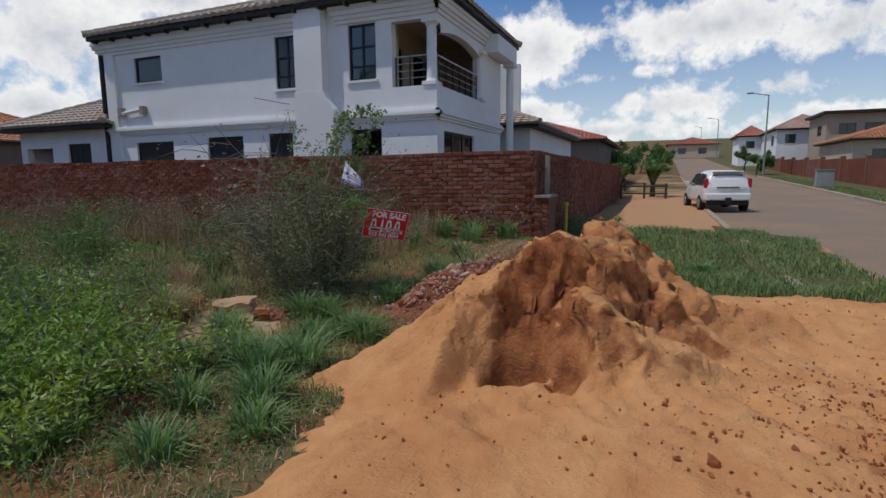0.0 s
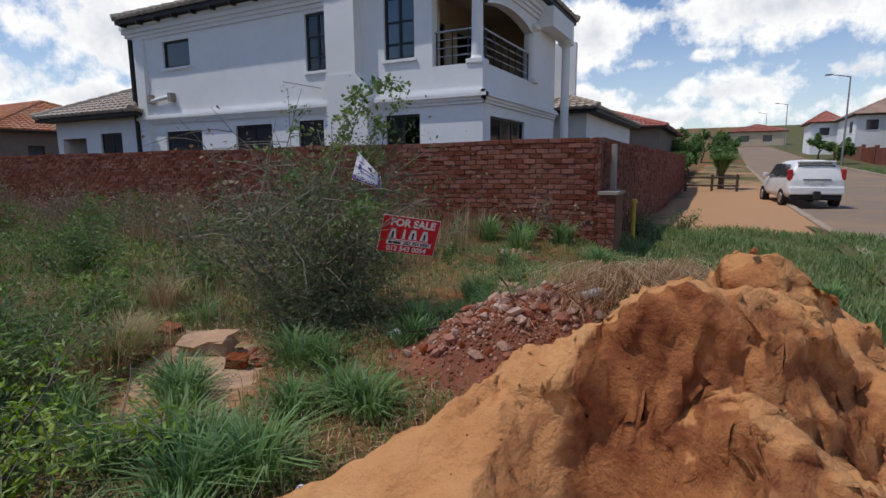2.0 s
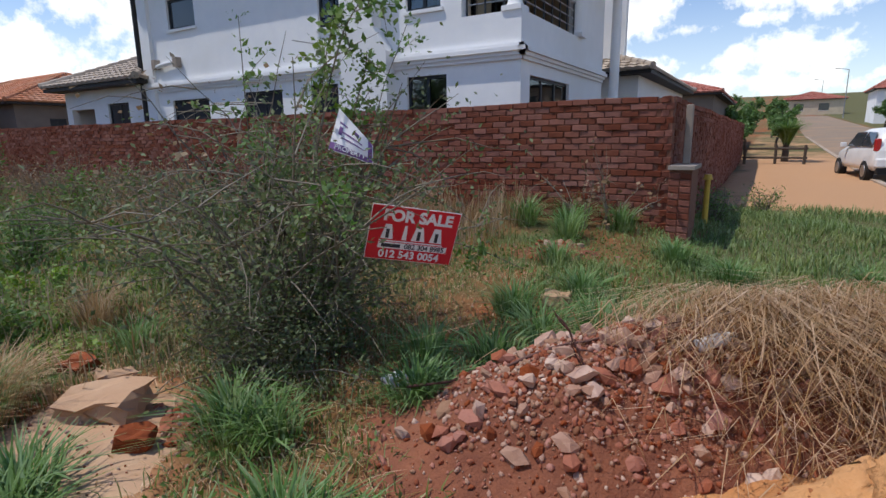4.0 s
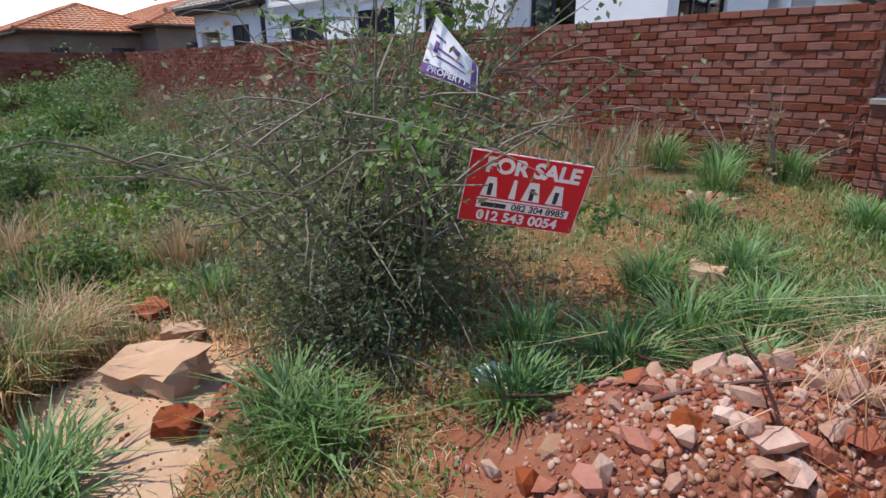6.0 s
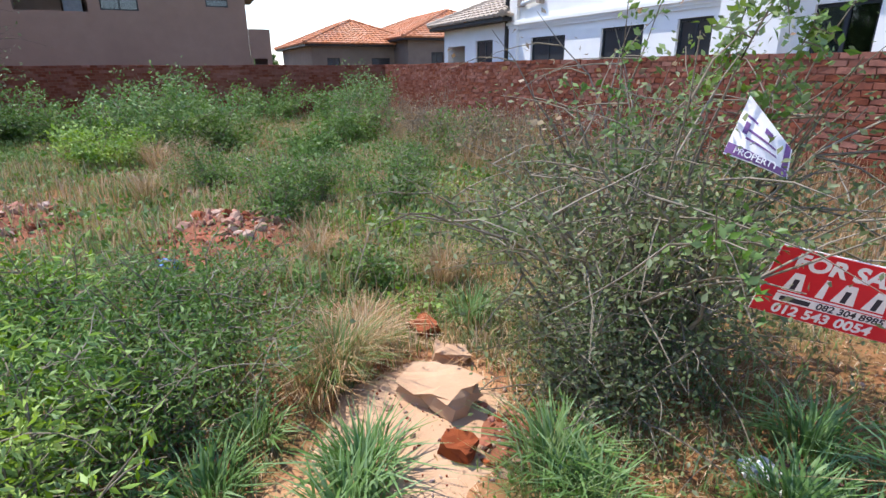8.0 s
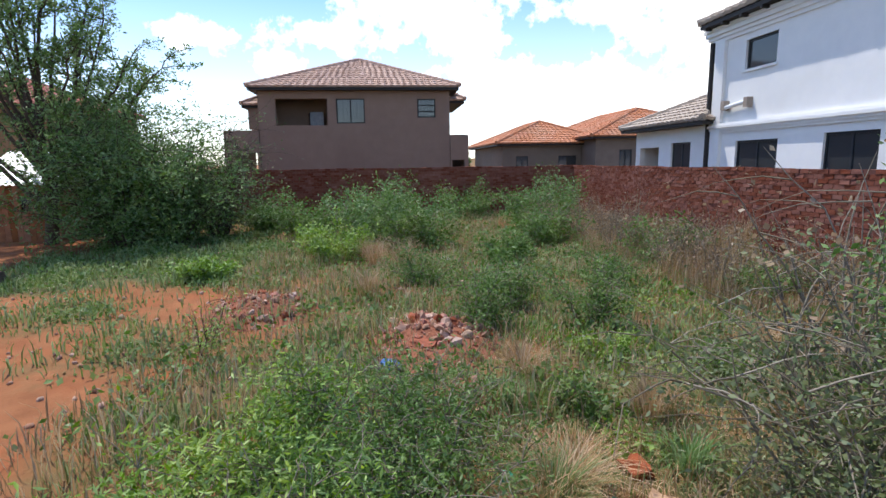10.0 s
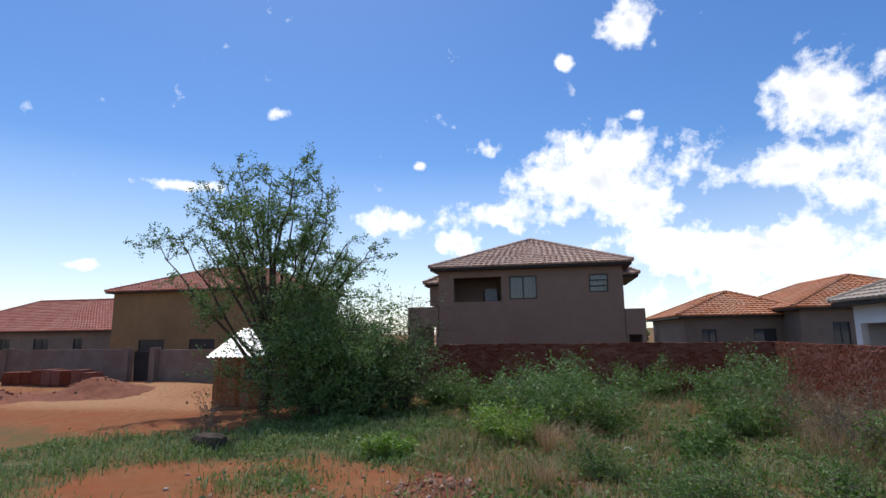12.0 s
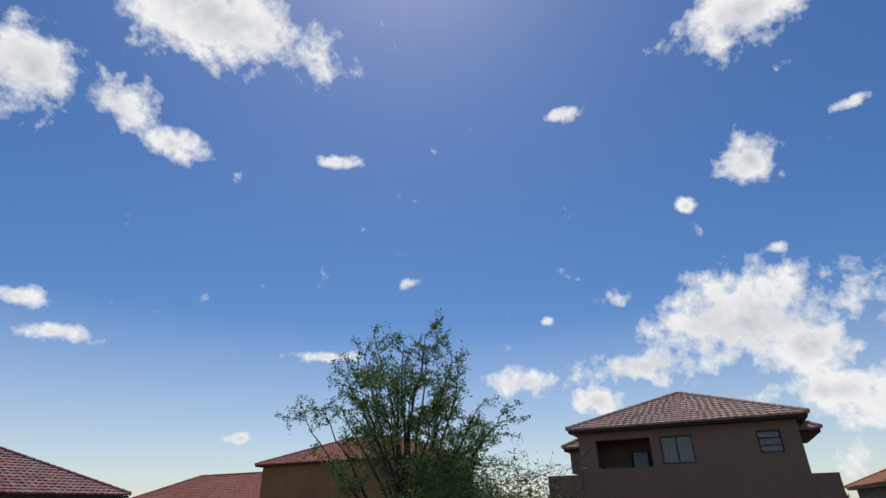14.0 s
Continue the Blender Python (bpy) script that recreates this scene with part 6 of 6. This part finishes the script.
# dead sticks across the rubble
for k, (p0, d, L) in enumerate((((-3.1, 5.55, 0.12), (1.0, 0.35, 0.12), 1.9), ((-2.6, 5.9, 0.2), (1.0, 0.2, 0.15), 1.2), ((-2.3, 5.3, 0.28), (0.9, 0.5, 0.25), 0.9), ((-1.95, 5.35, 0.3), (0.1, 0.2, 1.0), 0.45), ((-2.9, 5.3, 0.15), (0.9, 0.6, 0.3), 1.1))):
    st = thing("dead_stick", "dead red-brown creeper stem lying on rubble", "stick")
    s = twig(p0, d, L, 9, 0.15, 0.18)
    sub = [twig(s[i], rng.normal(0, 1, 3) + np.array(d), L * 0.3, 4, 0.3) for i in (3, 5, 7)]
    s = [q for q in (s, *sub)]
    for q in s:
        q[:, 2] = np.maximum(q[:, 2], rubble_z(q[:, 0], q[:, 1]) + 0.015)
    v, t = tubes(s, [(0.009, 0.004)] + [(0.005, 0.002)] * 3, 5)
    tri_mesh("stem", v, t, M["redtwig"], st)


def block(name, label, cat, x, y, sx, sy, sz, mat, rz, tilt=(0.06, 0.1), seed=1, lift=0.0, zf=ground_z):
    r = np.random.default_rng(seed)
    bm = bmesh.new()
    bmesh.ops.create_cube(bm, size=1)
    bmesh.ops.subdivide_edges(bm, edges=bm.edges[:], cuts=2, use_grid_fill=True)
    for v in bm.verts:
        v.co = Vector((v.co.x * sx, v.co.y * sy, v.co.z * sz)) + Vector(r.normal(0, 0.07, 3)) * min(sx, sy, sz * 2)
    ob = part(name, bm, mat)
    ob.matrix_world = Matrix.Translation((x, y, float(zf(x, y)) + sz * 0.35 + lift)) @ Euler((*tilt, rz)).to_matrix().to_4x4()
    return tagged(ob, label, cat)


block("earth_slab", "broken slab of hard tan earth on the bare path", "slab", -4.3, 4.42, 0.38, 0.28, 0.12, M["slab"], 0.5, (0.05, -0.06), 3, 0.085)
block("earth_slab", "smaller cracked lump of tan earth", "slab", -4.75, 4.7, 0.22, 0.18, 0.08, M["slab"], 1.1, (-0.1, 0.1), 4)
block("broken_brick", "half a red brick lying on the path", "brick", -3.87, 4.33, 0.15, 0.12, 0.10, M["redstone"], 0.7, (0.1, 0.15), 5, 0.03)
block("broken_brick", "red brick lump in the grass", "brick", -5.2, 4.7, 0.2, 0.14, 0.10, M["redstone"], 0.2, (0.2, 0.1), 8)
block("concrete_lump", "pale concrete lump in the grass", "stone", -2.75, 7.35, 0.22, 0.16, 0.14, M["slab"], 0.2, (0.1, 0.1), 9)
block("concrete_lump", "broken earthy lump above a dark hollow", "stone", -3.3, 2.3, 0.30, 0.2, 0.08, M["rubble_soil"], 0.4, (0.12, 0.1), 10)
block("concrete_lump", "brick-pink block at the end of the rubble", "stone", -7.75, 3.35, 0.28, 0.2, 0.16, M["redstone"], 0.9, (0.1, 0.1), 11)
# clods and trodden lumps on the sand
for k in range(70):
    x, y = (rng.normal(0.25, 0.28), rng.normal(2.55, 0.35)) if k < 26 else ((rng.normal(1.25, 0.4), rng.normal(3.1, 0.5)) if k < 56 else (rng.uniform(-1.3, 3), rng.uniform(1.2, 5.5)))
    s = float(rng.uniform(0.012, 0.045)) if k > 2 else 0.11 - 0.02 * k
    o = tagged(new("sand_clod", CLODS[k % 3]) if k else new("sand_clod", (CLODS := [stone_mesh("sand_clod", M["damp"], q + 40, 0.8) for q in range(3)])[0]), "crumbly lump of damp red sand", "clod", "clods on the sand")
    o.location, o.scale = (x, y, float(sand_z(x, y)) + s * 0.2), (s, s, s)
    o.rotation_euler = tuple(float(a) for a in rng.uniform(0, 6.28, 3))
x, y = np.concatenate([rng.normal(1.25, 0.42, 900), rng.uniform(-1.6, 3.2, 900)]), np.concatenate([rng.normal(3.1, 0.6, 900), rng.uniform(1.0, 6.0, 900)])
tagged(gravel("sand_crumbs", np.stack([x, y, sand_z(x, y) + 0.003], -1), rng.uniform(0.008, 0.03, 1800), M["damp"]), "loose crumbs of damp red sand", "crumbs", kind="stuff")

# ---- sign boards ----


def letters(text, size, mat, parent, m, name="lettering", bold=0.0):
    cu = bpy.data.curves.new("text", "FONT")
    cu.body, cu.size, cu.align_x, cu.align_y, cu.extrude, cu.offset = text, size, "CENTER", "CENTER", 0.0006, bold
    tmp = new("text", cu)
    me = bpy.data.meshes.new_from_object(tmp.evaluated_get(bpy.context.evaluated_depsgraph_get()))
    bpy.data.objects.remove(tmp)
    me.name = name
    me.materials.clear()
    me.materials.append(mat)
    o = new(name, me)
    o.parent = parent
    o.matrix_local = m
    return o


def red_sign():
    s = thing("for_sale_sign", "tilted red and white for-sale board caught in the bush", "sign")
    ex, n = Vector((0.69, 0.72, -0.17)).normalized(), None
    up = Vector((-0.02, -0.27, 0.62)).normalized()
    n = ex.cross(up).normalized()
    up = n.cross(ex).normalized()
    mat = Matrix((ex, up, n)).transposed().to_4x4()
    s.matrix_world = Matrix.Translation((-3.085, 5.665, 0.925)) @ mat
    W, H = 0.53, 0.345
    box_part("edge", (-W / 2 - 0.004, W / 2 + 0.004, -H / 2 - 0.004, H / 2 + 0.004, -0.004, 0.0), M["signwhite"], s)
    box_part("board", (-W / 2, W / 2, -H / 2, H / 2, 0.0, 0.003), M["signred"], s)
    z = 0.0045
    letters("FOR SALE", 0.098, M["signwhite"], s, pose(0.015, 0.115, z), bold=0.004)
    # brand mark: plain white bars and triangles
    bm = bmesh.new()
    for x, w in ((-0.155, 0.075), (-0.05, 0.03), (0.035, 0.085), (0.145, 0.08)):
        vs = [(x - w / 2, -0.035), (x + w / 2, -0.035), (x + w / 4, 0.06), (x - w / 4, 0.06)]
        lo = [bm.verts.new((a, b, z - 0.001)) for a, b in vs]
        hi = [bm.verts.new((a, b, z)) for a, b in vs]
        bm.faces.new(hi)
        for k in range(4):
            bm.faces.new((lo[k], lo[(k + 1) % 4], hi[(k + 1) % 4], hi[k]))
    part("brand_mark", bm, M["signwhite"], s)
    for x in (-0.155, 0.035, 0.145):
        box_part("brand_mark_line", (x - 0.010, x + 0.010, -0.03, 0.03, z, z + 0.0006), M["signdark"], s)
    box_part("rule", (-0.2, 0.19, -0.052, -0.044, 0.003, z), M["signwhite"], s)
    box_part("strip", (-0.2, 0.225, -0.098, -0.058, 0.003, z), M["signwhite"], s)
    letters("082 304 8985", 0.045, M["signdark"], s, pose(0.085, -0.078, z + 0.0008), bold=0.001)
    box_part("name_bar", (-0.18, -0.065, -0.09, -0.066, z, z + 0.0008), M["signdark"], s)
    letters("012 543 0054", 0.068, M["signwhite"], s, pose(0.0, -0.137, z), bold=0.002)


def banner():
    b = thing("property_board", "bent white and purple property board caught in branches", "sign")
    P = [Vector(v) for v in ((-3.66, 5.72, 1.69), (-3.475, 5.81, 1.456), (-3.449, 5.773, 1.331), (-3.651, 5.587, 1.433))]
    n = 10
    nrm = (P[1] - P[0]).cross(P[3] - P[0]).normalized()

    def at(u, v, lift=0.0):
        p = P[0].lerp(P[1], u).lerp(P[3].lerp(P[2], u), v)
        return p + nrm * (0.03 * math.sin(u * 3.1) * math.sin(v * 2.5) + lift)

    if nrm.dot(Vector((0.5, -0.85, 0.2))) < 0:
        nrm = -nrm

    def sheet(name, u0, u1, v0, v1, l0, l1, mat):
        bm = bmesh.new()
        top = [[bm.verts.new(at(u0 + (u1 - u0) * i / n, v0 + (v1 - v0) * j / n, l1)) for i in range(n + 1)] for j in range(n + 1)]
        bot = [[bm.verts.new(at(u0 + (u1 - u0) * i / n, v0 + (v1 - v0) * j / n, l0)) for i in range(n + 1)] for j in range(n + 1)]
        for j in range(n):
            for i in range(n):
                bm.faces.new((top[j][i], top[j][i + 1], top[j + 1][i + 1], top[j + 1][i]))
                bm.faces.new((bot[j][i], bot[j + 1][i], bot[j + 1][i + 1], bot[j][i + 1]))
        for k in range(n):
            for a, c in (((0, k), (0, k + 1)), ((n, k), (n, k + 1)), ((k, 0), (k + 1, 0)), ((k, n), (k + 1, n))):
                bm.faces.new((top[a[0]][a[1]], top[c[0]][c[1]], bot[c[0]][c[1]], bot[a[0]][a[1]]))
        part(name, bm, mat, b)

    sheet("board", 0, 1, 0, 1, -0.003, 0.0, M["signwhite"])
    sheet("band", 0.0, 0.98, 0.80, 0.98, 0.001, 0.003, M["signpurple"])
    sheet("band", 0.86, 0.97, 0.02, 0.78, 0.001, 0.003, M["signpurple"])
    for k, (u0, u1, v0, v1) in enumerate(((0.10, 0.30, 0.25, 0.32), (0.15, 0.7, 0.45, 0.52), (0.2, 0.75, 0.60, 0.66), (0.12, 0.2, 0.36, 0.7), (0.45, 0.6, 0.2, 0.4))):
        sheet("print_bar", u0, u1, v0, v0 + (v1 - v0) * 0.6, 0.001, 0.0025, M["signpurple"])
    ex = (P[2] - P[3]).normalized()
    upv = nrm.cross(ex).normalized()
    if upv.z < 0:
        upv = -upv
    m = Matrix((ex, upv, ex.cross(upv))).transposed().to_4x4()
    letters("PROPERTY", 0.042, M["signwhite"], b, Matrix.Translation(at(0.45, 0.89, 0.012)) @ m, bold=0.0008)


red_sign()
banner()

# litter
def crumpled(name, label, x, y, s, mat, seed, zf=ground_z):
    r = np.random.default_rng(seed)
    bm = bmesh.new()
    bmesh.ops.create_icosphere(bm, subdivisions=3, radius=0.5)
    for v in bm.verts:
        n1 = noise.noise(v.co * 3.5 + Vector((seed, 0, 0))) * 0.55 + noise.noise(v.co * 8 + Vector((0, seed, 0))) * 0.25
        v.co *= 1 + n1
        v.co.z *= 0.5
    o = part(name, bm, mat)
    o.location, o.scale = (x, y, float(zf(x, y)) + s * 0.18), (s, s * 0.75, s)
    o.rotation_euler = (0, 0, seed)
    return tagged(o, label, "litter")


crumpled("plastic_bag", "crumpled white plastic bag in the grass", -3.16, 5.55, 0.17, M["plastic"], 1)
crumpled("plastic_bag", "small torn white plastic bag", -3.0, 5.5, 0.10, M["plastic"], 2)
crumpled("plastic_bottle", "squashed green plastic bottle in the weeds", -5.2, 3.75, 0.13, M["green_plastic"], 3)
crumpled("plastic_bag", "blue plastic scrap by the rubble", -7.3, 2.95, 0.22, M["blue_plastic"], 4)
crumpled("paper_scrap", "white paper scrap in the grass", -2.35, 4.65, 0.07, M["plastic"], 5)
crumpled("paper_scrap", "white paper scrap on the soil", -4.9, 3.3, 0.08, M["plastic"], 6)
crumpled("plastic_bag", "pale plastic bag far back on the plot", -13.5, 4.2, 0.22, M["plastic"], 7)
crumpled("paper_scrap", "white scrap near the yard", -13.2, -1.2, 0.2, M["plastic"], 8)
can = thing("drink_can", "blue and white drink can lying at the sand's edge", "can", at=(-2.22, 3.24, float(ground_z(-2.22, 3.24)) + 0.05))
can.rotation_euler = (radians(80), 0.2, 0.8)
part("can_body", cyl(bmesh.new(), (0, 0, -0.055), (0, 0, 0.055), 0.031, seg=20), M["plastic"], can)
part("can_band", cyl(bmesh.new(), (0, 0, -0.03), (0, 0, 0.02), 0.0318, seg=20), M["blue_plastic"], can)
part("can_rim", cyl(bmesh.new(), (0, 0, 0.055), (0, 0, 0.062), 0.029, 0.026, 20), M["steel"], can)
shard = thing("bottle_shard", "clear bottle lying on the rubble", "bottle", at=(-1.45, 5.72, float(rubble_z(-1.45, 5.72)) + 0.04))
shard.rotation_euler = (radians(75), 0, 2.2)
part("bottle_body", cyl(bmesh.new(), (0, 0, -0.07), (0, 0, 0.06), 0.032, seg=16), M["plastic"], shard)
part("bottle_neck", cyl(bmesh.new(), (0, 0, 0.06), (0, 0, 0.12), 0.03, 0.012, 16), M["plastic"], shard)
# flattened boards and an old log near the yard
for k in range(7):
    o = box_part("board", (-0.55, 0.55, -0.05, 0.05, -0.012, 0.012), M["slab"], None)
    o.matrix_world = pose(-7.75 + rng.normal(0, 0.18), -2.55 + rng.normal(0, 0.15), float(ground_z(-7.7, -2.5)) + 0.04 + 0.025 * k, rng.normal(0, 4), rng.normal(0, 4), 60 + rng.normal(0, 25))
    tagged(o, "weathered pale board thrown on the bare soil", "board", "thrown boards")
block("log", "dark rotten log lying in the grass", "log", -12.6, -4.8, 0.8, 0.28, 0.3, M["bark"], 1.3, (0, 0.05), 12)
# bricks stacked in the yard
stack = thing("brick_stack", "long stack of red bricks in the dirt yard", "bricks")
for k in range(9):
    box_part("brick_pack", (-23.2, -22.5, -23.0 + k * 0.56, -22.47 + k * 0.56, 0.3, 0.95 + 0.08 * rng.uniform(-1, 1)), M["brick"], stack, bevel=0.01)
rubble_heap("spread of loose red bricks in the yard", -18.8, -19.6, 2.2, 1.6, 0.5, 110, 120, 0.34)
rubble_heap("low heap of red building sand in the yard", -21.4, -16.6, 1.4, 1.8, 0.7, 30, 80, 0.2)

# ---- street things ----


def car():
    c = thing("car", "dusty white estate car parked half on the sandy verge", "car", at=(2.05, 26.3, float(ground_z(1.3, 26)) - 0.03))
    c.rotation_euler = (0, 0, radians(9))
    # sections from the rear to the nose: y, half width, floor, waist, roof, half roof width
    sec = [(-2.10, 0.78, 0.50, 0.98, 0.98, 0.70), (-2.06, 0.86, 0.36, 1.02, 1.05, 0.74), (-1.95, 0.885, 0.30, 1.06, 1.45, 0.66), (-1.80, 0.89, 0.28, 1.06, 1.62, 0.60), (-1.3, 0.895, 0.28, 1.05, 1.68, 0.60), (-0.3, 0.895, 0.28, 1.02, 1.69, 0.60),
           (0.5, 0.89, 0.28, 0.99, 1.60, 0.58), (1.05, 0.885, 0.28, 0.97, 1.12, 0.66), (1.6, 0.87, 0.30, 0.90, 0.93, 0.70), (2.05, 0.80, 0.34, 0.80, 0.82, 0.66), (2.2, 0.66, 0.42, 0.68, 0.70, 0.52)]
    bm = bmesh.new()
    rings = []
    for y, w, f, b, r, rw in sec:
        prof = [(w * 0.86, f), (w * 0.98, f + 0.12), (w, (f + b) / 2), (w * 0.97, b), ((w + rw) / 2 * 0.98, (b + r) / 2), (rw, r - 0.03), (rw * 0.7, r)]
        pts = [(x, z) for x, z in prof] + [(-x, z) for x, z in reversed(prof)]
        rings.append([bm.verts.new((x, y, z)) for x, z in pts])
    for a, b in zip(rings, rings[1:]):
        for k in range(len(a)):
            bm.faces.new((a[k], a[(k + 1) % len(a)], b[(k + 1) % len(b)], b[k]))
    bm.faces.new(rings[0])
    bm.faces.new(list(reversed(rings[-1])))
    bmesh.ops.recalc_face_normals(bm, faces=bm.faces[:])
    body = part("body", bm, M["carwhite"], c, "", True)
    mod = body.modifiers.new("round", "SUBSURF")
    mod.levels = mod.render_levels = 1
    # rear window, side windows
    def pane(name, pts, mat=M["glass"], t=0.012):
        bm = bmesh.new()
        vs = [bm.verts.new(p) for p in pts]
        f = bm.faces.new(vs)
        r = bmesh.ops.extrude_face_region(bm, geom=[f])
        nn = f.normal.copy() if f.normal.length else Vector((0, -1, 0))
        f.normal_update()
        for v in [g for g in r["geom"] if isinstance(g, bmesh.types.BMVert)]:
            v.co += f.normal * t
        return part(name, bm, mat, c)

    pane("rear_window", [(-0.62, -2.035, 1.10), (0.62, -2.035, 1.10), (0.55, -1.90, 1.50), (-0.55, -1.90, 1.50)])
    for s in (-1, 1):
        pane("side_window", [(s * 0.865, -1.75, 1.10), (s * 0.865, -0.75, 1.08), (s * 0.70, -0.75, 1.55), (s * 0.70, -1.55, 1.52)])
        pane("side_window", [(s * 0.865, -0.65, 1.08), (s * 0.865, 0.70, 1.05), (s * 0.70, 0.35, 1.52), (s * 0.70, -0.65, 1.55)])
        box_part("rear_light", (s * 0.80 - 0.07, s * 0.80 + 0.07, -2.07, -1.86, 0.96, 1.34), M["redlens"], c, bevel=0.03)
        part("mirror", box(bmesh.new(), s * 0.90, s * 1.08, 0.62, 0.74, 1.04, 1.2, bevel=0.03), M["carwhite"], c)
        box_part("reflector", (s * 0.62 - 0.06, s * 0.62 + 0.06, -2.115, -2.05, 0.56, 0.62), M["rubber"], c)
        for y in (-1.33, 1.38):
            w = new("wheel")
            w.parent = c
            w.location = (s * 0.80, y, 0.32)
            part("tyre", cyl(bmesh.new(), (-0.11, 0, 0), (0.11, 0, 0), 0.325, seg=28), M["rubber"], w)
            part("rim", cyl(bmesh.new(), (s * 0.06, 0, 0), (s * 0.122, 0, 0), 0.21, 0.19, 20), M["steel"], w)
    box_part("bumper", (-0.84, 0.84, -2.17, -1.95, 0.46, 0.74), M["carwhite"], c, bevel=0.05)
    box_part("bumper_skirt", (-0.78, 0.78, -2.12, -1.9, 0.26, 0.45), M["rubber"], c, bevel=0.03)
    box_part("number_plate", (-0.26, 0.26, -2.125, -2.10, 0.82, 0.93), M["plate"], c)
    box_part("handle_strip", (-0.42, 0.42, -2.125, -2.09, 0.965, 1.0), M["rubber"], c)
    box_part("tow_hitch", (-0.1, 0.1, -2.3, -2.1, 0.30, 0.58), M["rubber"], c, bevel=0.02)
    box_part("spoiler", (-0.56, 0.56, -2.0, -1.75, 1.58, 1.635), M["carwhite"], c, bevel=0.02)


car()


def street_lamp(x, y, h):
    l = thing("street_lamp", "tall grey street lamp on a slim pole", "street lamp", "lamps along the street", at=(x, y, float(ground_z(x, y))))
    part("pole", cyl(bmesh.new(), (0, 0, -0.2), (0, 0, h), 0.11, 0.06), M["galvpole"], l)
    part("arm", cyl(bmesh.new(), (0, 0, h - 0.05), (-1.5, 0, h + 0.25), 0.05, 0.04), M["galvpole"], l)
    box_part("lamp_head", (-2.1, -1.4, -0.14, 0.14, h + 0.2, h + 0.34), M["galvpole"], l, bevel=0.03)


for x, y, h in ((10.0, 68.0, 8.6), (10.0, 128.0, 8.6), (10.0, 188.0, 8.6)):
    street_lamp(x, y, h)
eb = thing("electric_cabinet", "grey-green street electricity cabinet on a plinth", "cabinet", at=(9.9, 43, float(ground_z(9.9, 43))))
box_part("plinth", (-0.55, 0.55, -0.3, 0.3, -0.1, 0.12), M["concrete"], eb)
box_part("cabinet_body", (-0.5, 0.5, -0.25, 0.25, 0.12, 1.15), M["greybox"], eb, bevel=0.02)
box_part("cabinet_lid", (-0.54, 0.54, -0.29, 0.29, 1.15, 1.2), M["greybox"], eb)
pier = thing("meter_pier", "low brick meter pier with a concrete cap", "pier", at=(-2.26, 11.05, 0.1))
box_part("pier_body", (-0.14, 0.14, -0.35, 0.35, -0.1, 0.95), M["mortar"], pier)
for j in range(11):
    for k in range(2):
        o = new("brick", PIER_BRICK if (j or k) else (PIER_BRICK := brick_mesh("brick", 0.13, 77)))
        o.parent, o.location = pier, (-0.07 + 0.14 * k, -0.31, 0.0 + j * COURSE - 0.02)
box_part("cap", (-0.155, 0.17, -0.40, 0.40, 0.95, 1.0), M["concrete"], pier, "weathered concrete cap")
post = thing("marker_post", "short weathered yellow marker post", "post", at=(-2.08, 12.5, 0.02))
part("post_shaft", cyl(bmesh.new(), (0, 0, -0.1), (0, 0, 0.78), 0.045, 0.04), M["yellow"], post)
part("post_cap", cyl(bmesh.new(), (0, 0, 0.78), (0, 0, 0.86), 0.075, 0.05), M["yellow"], post)
lean_post = thing("concrete_post", "thin pale concrete post standing on the meter pier", "post", at=(-2.26, 11.2, 1.098))
box_part("post_shaft", (-0.045, 0.045, -0.045, 0.045, 0.0, 0.8), M["concrete"], lean_post, bevel=0.01)
fence = thing("rail_fence", "low wooden rails before the next plot", "fence")
for z in (0.45, 0.85):
    part("rail", cyl(bmesh.new(), (-2.3, 31.5, z), (0.2, 31.5, z), 0.05, seg=8), M["bark"], fence)
for x in (-2.2, -1.0, 0.1):
    part("post", cyl(bmesh.new(), (x, 31.5, -0.1), (x, 31.5, 1.0), 0.06, seg=8), M["bark"], fence)

# ---- bricks of the walls ----
BRICKS = [brick_mesh("brick", BL, s) for s in range(4)]
HALF = brick_mesh("brick", 0.10, 9)
wall_all()
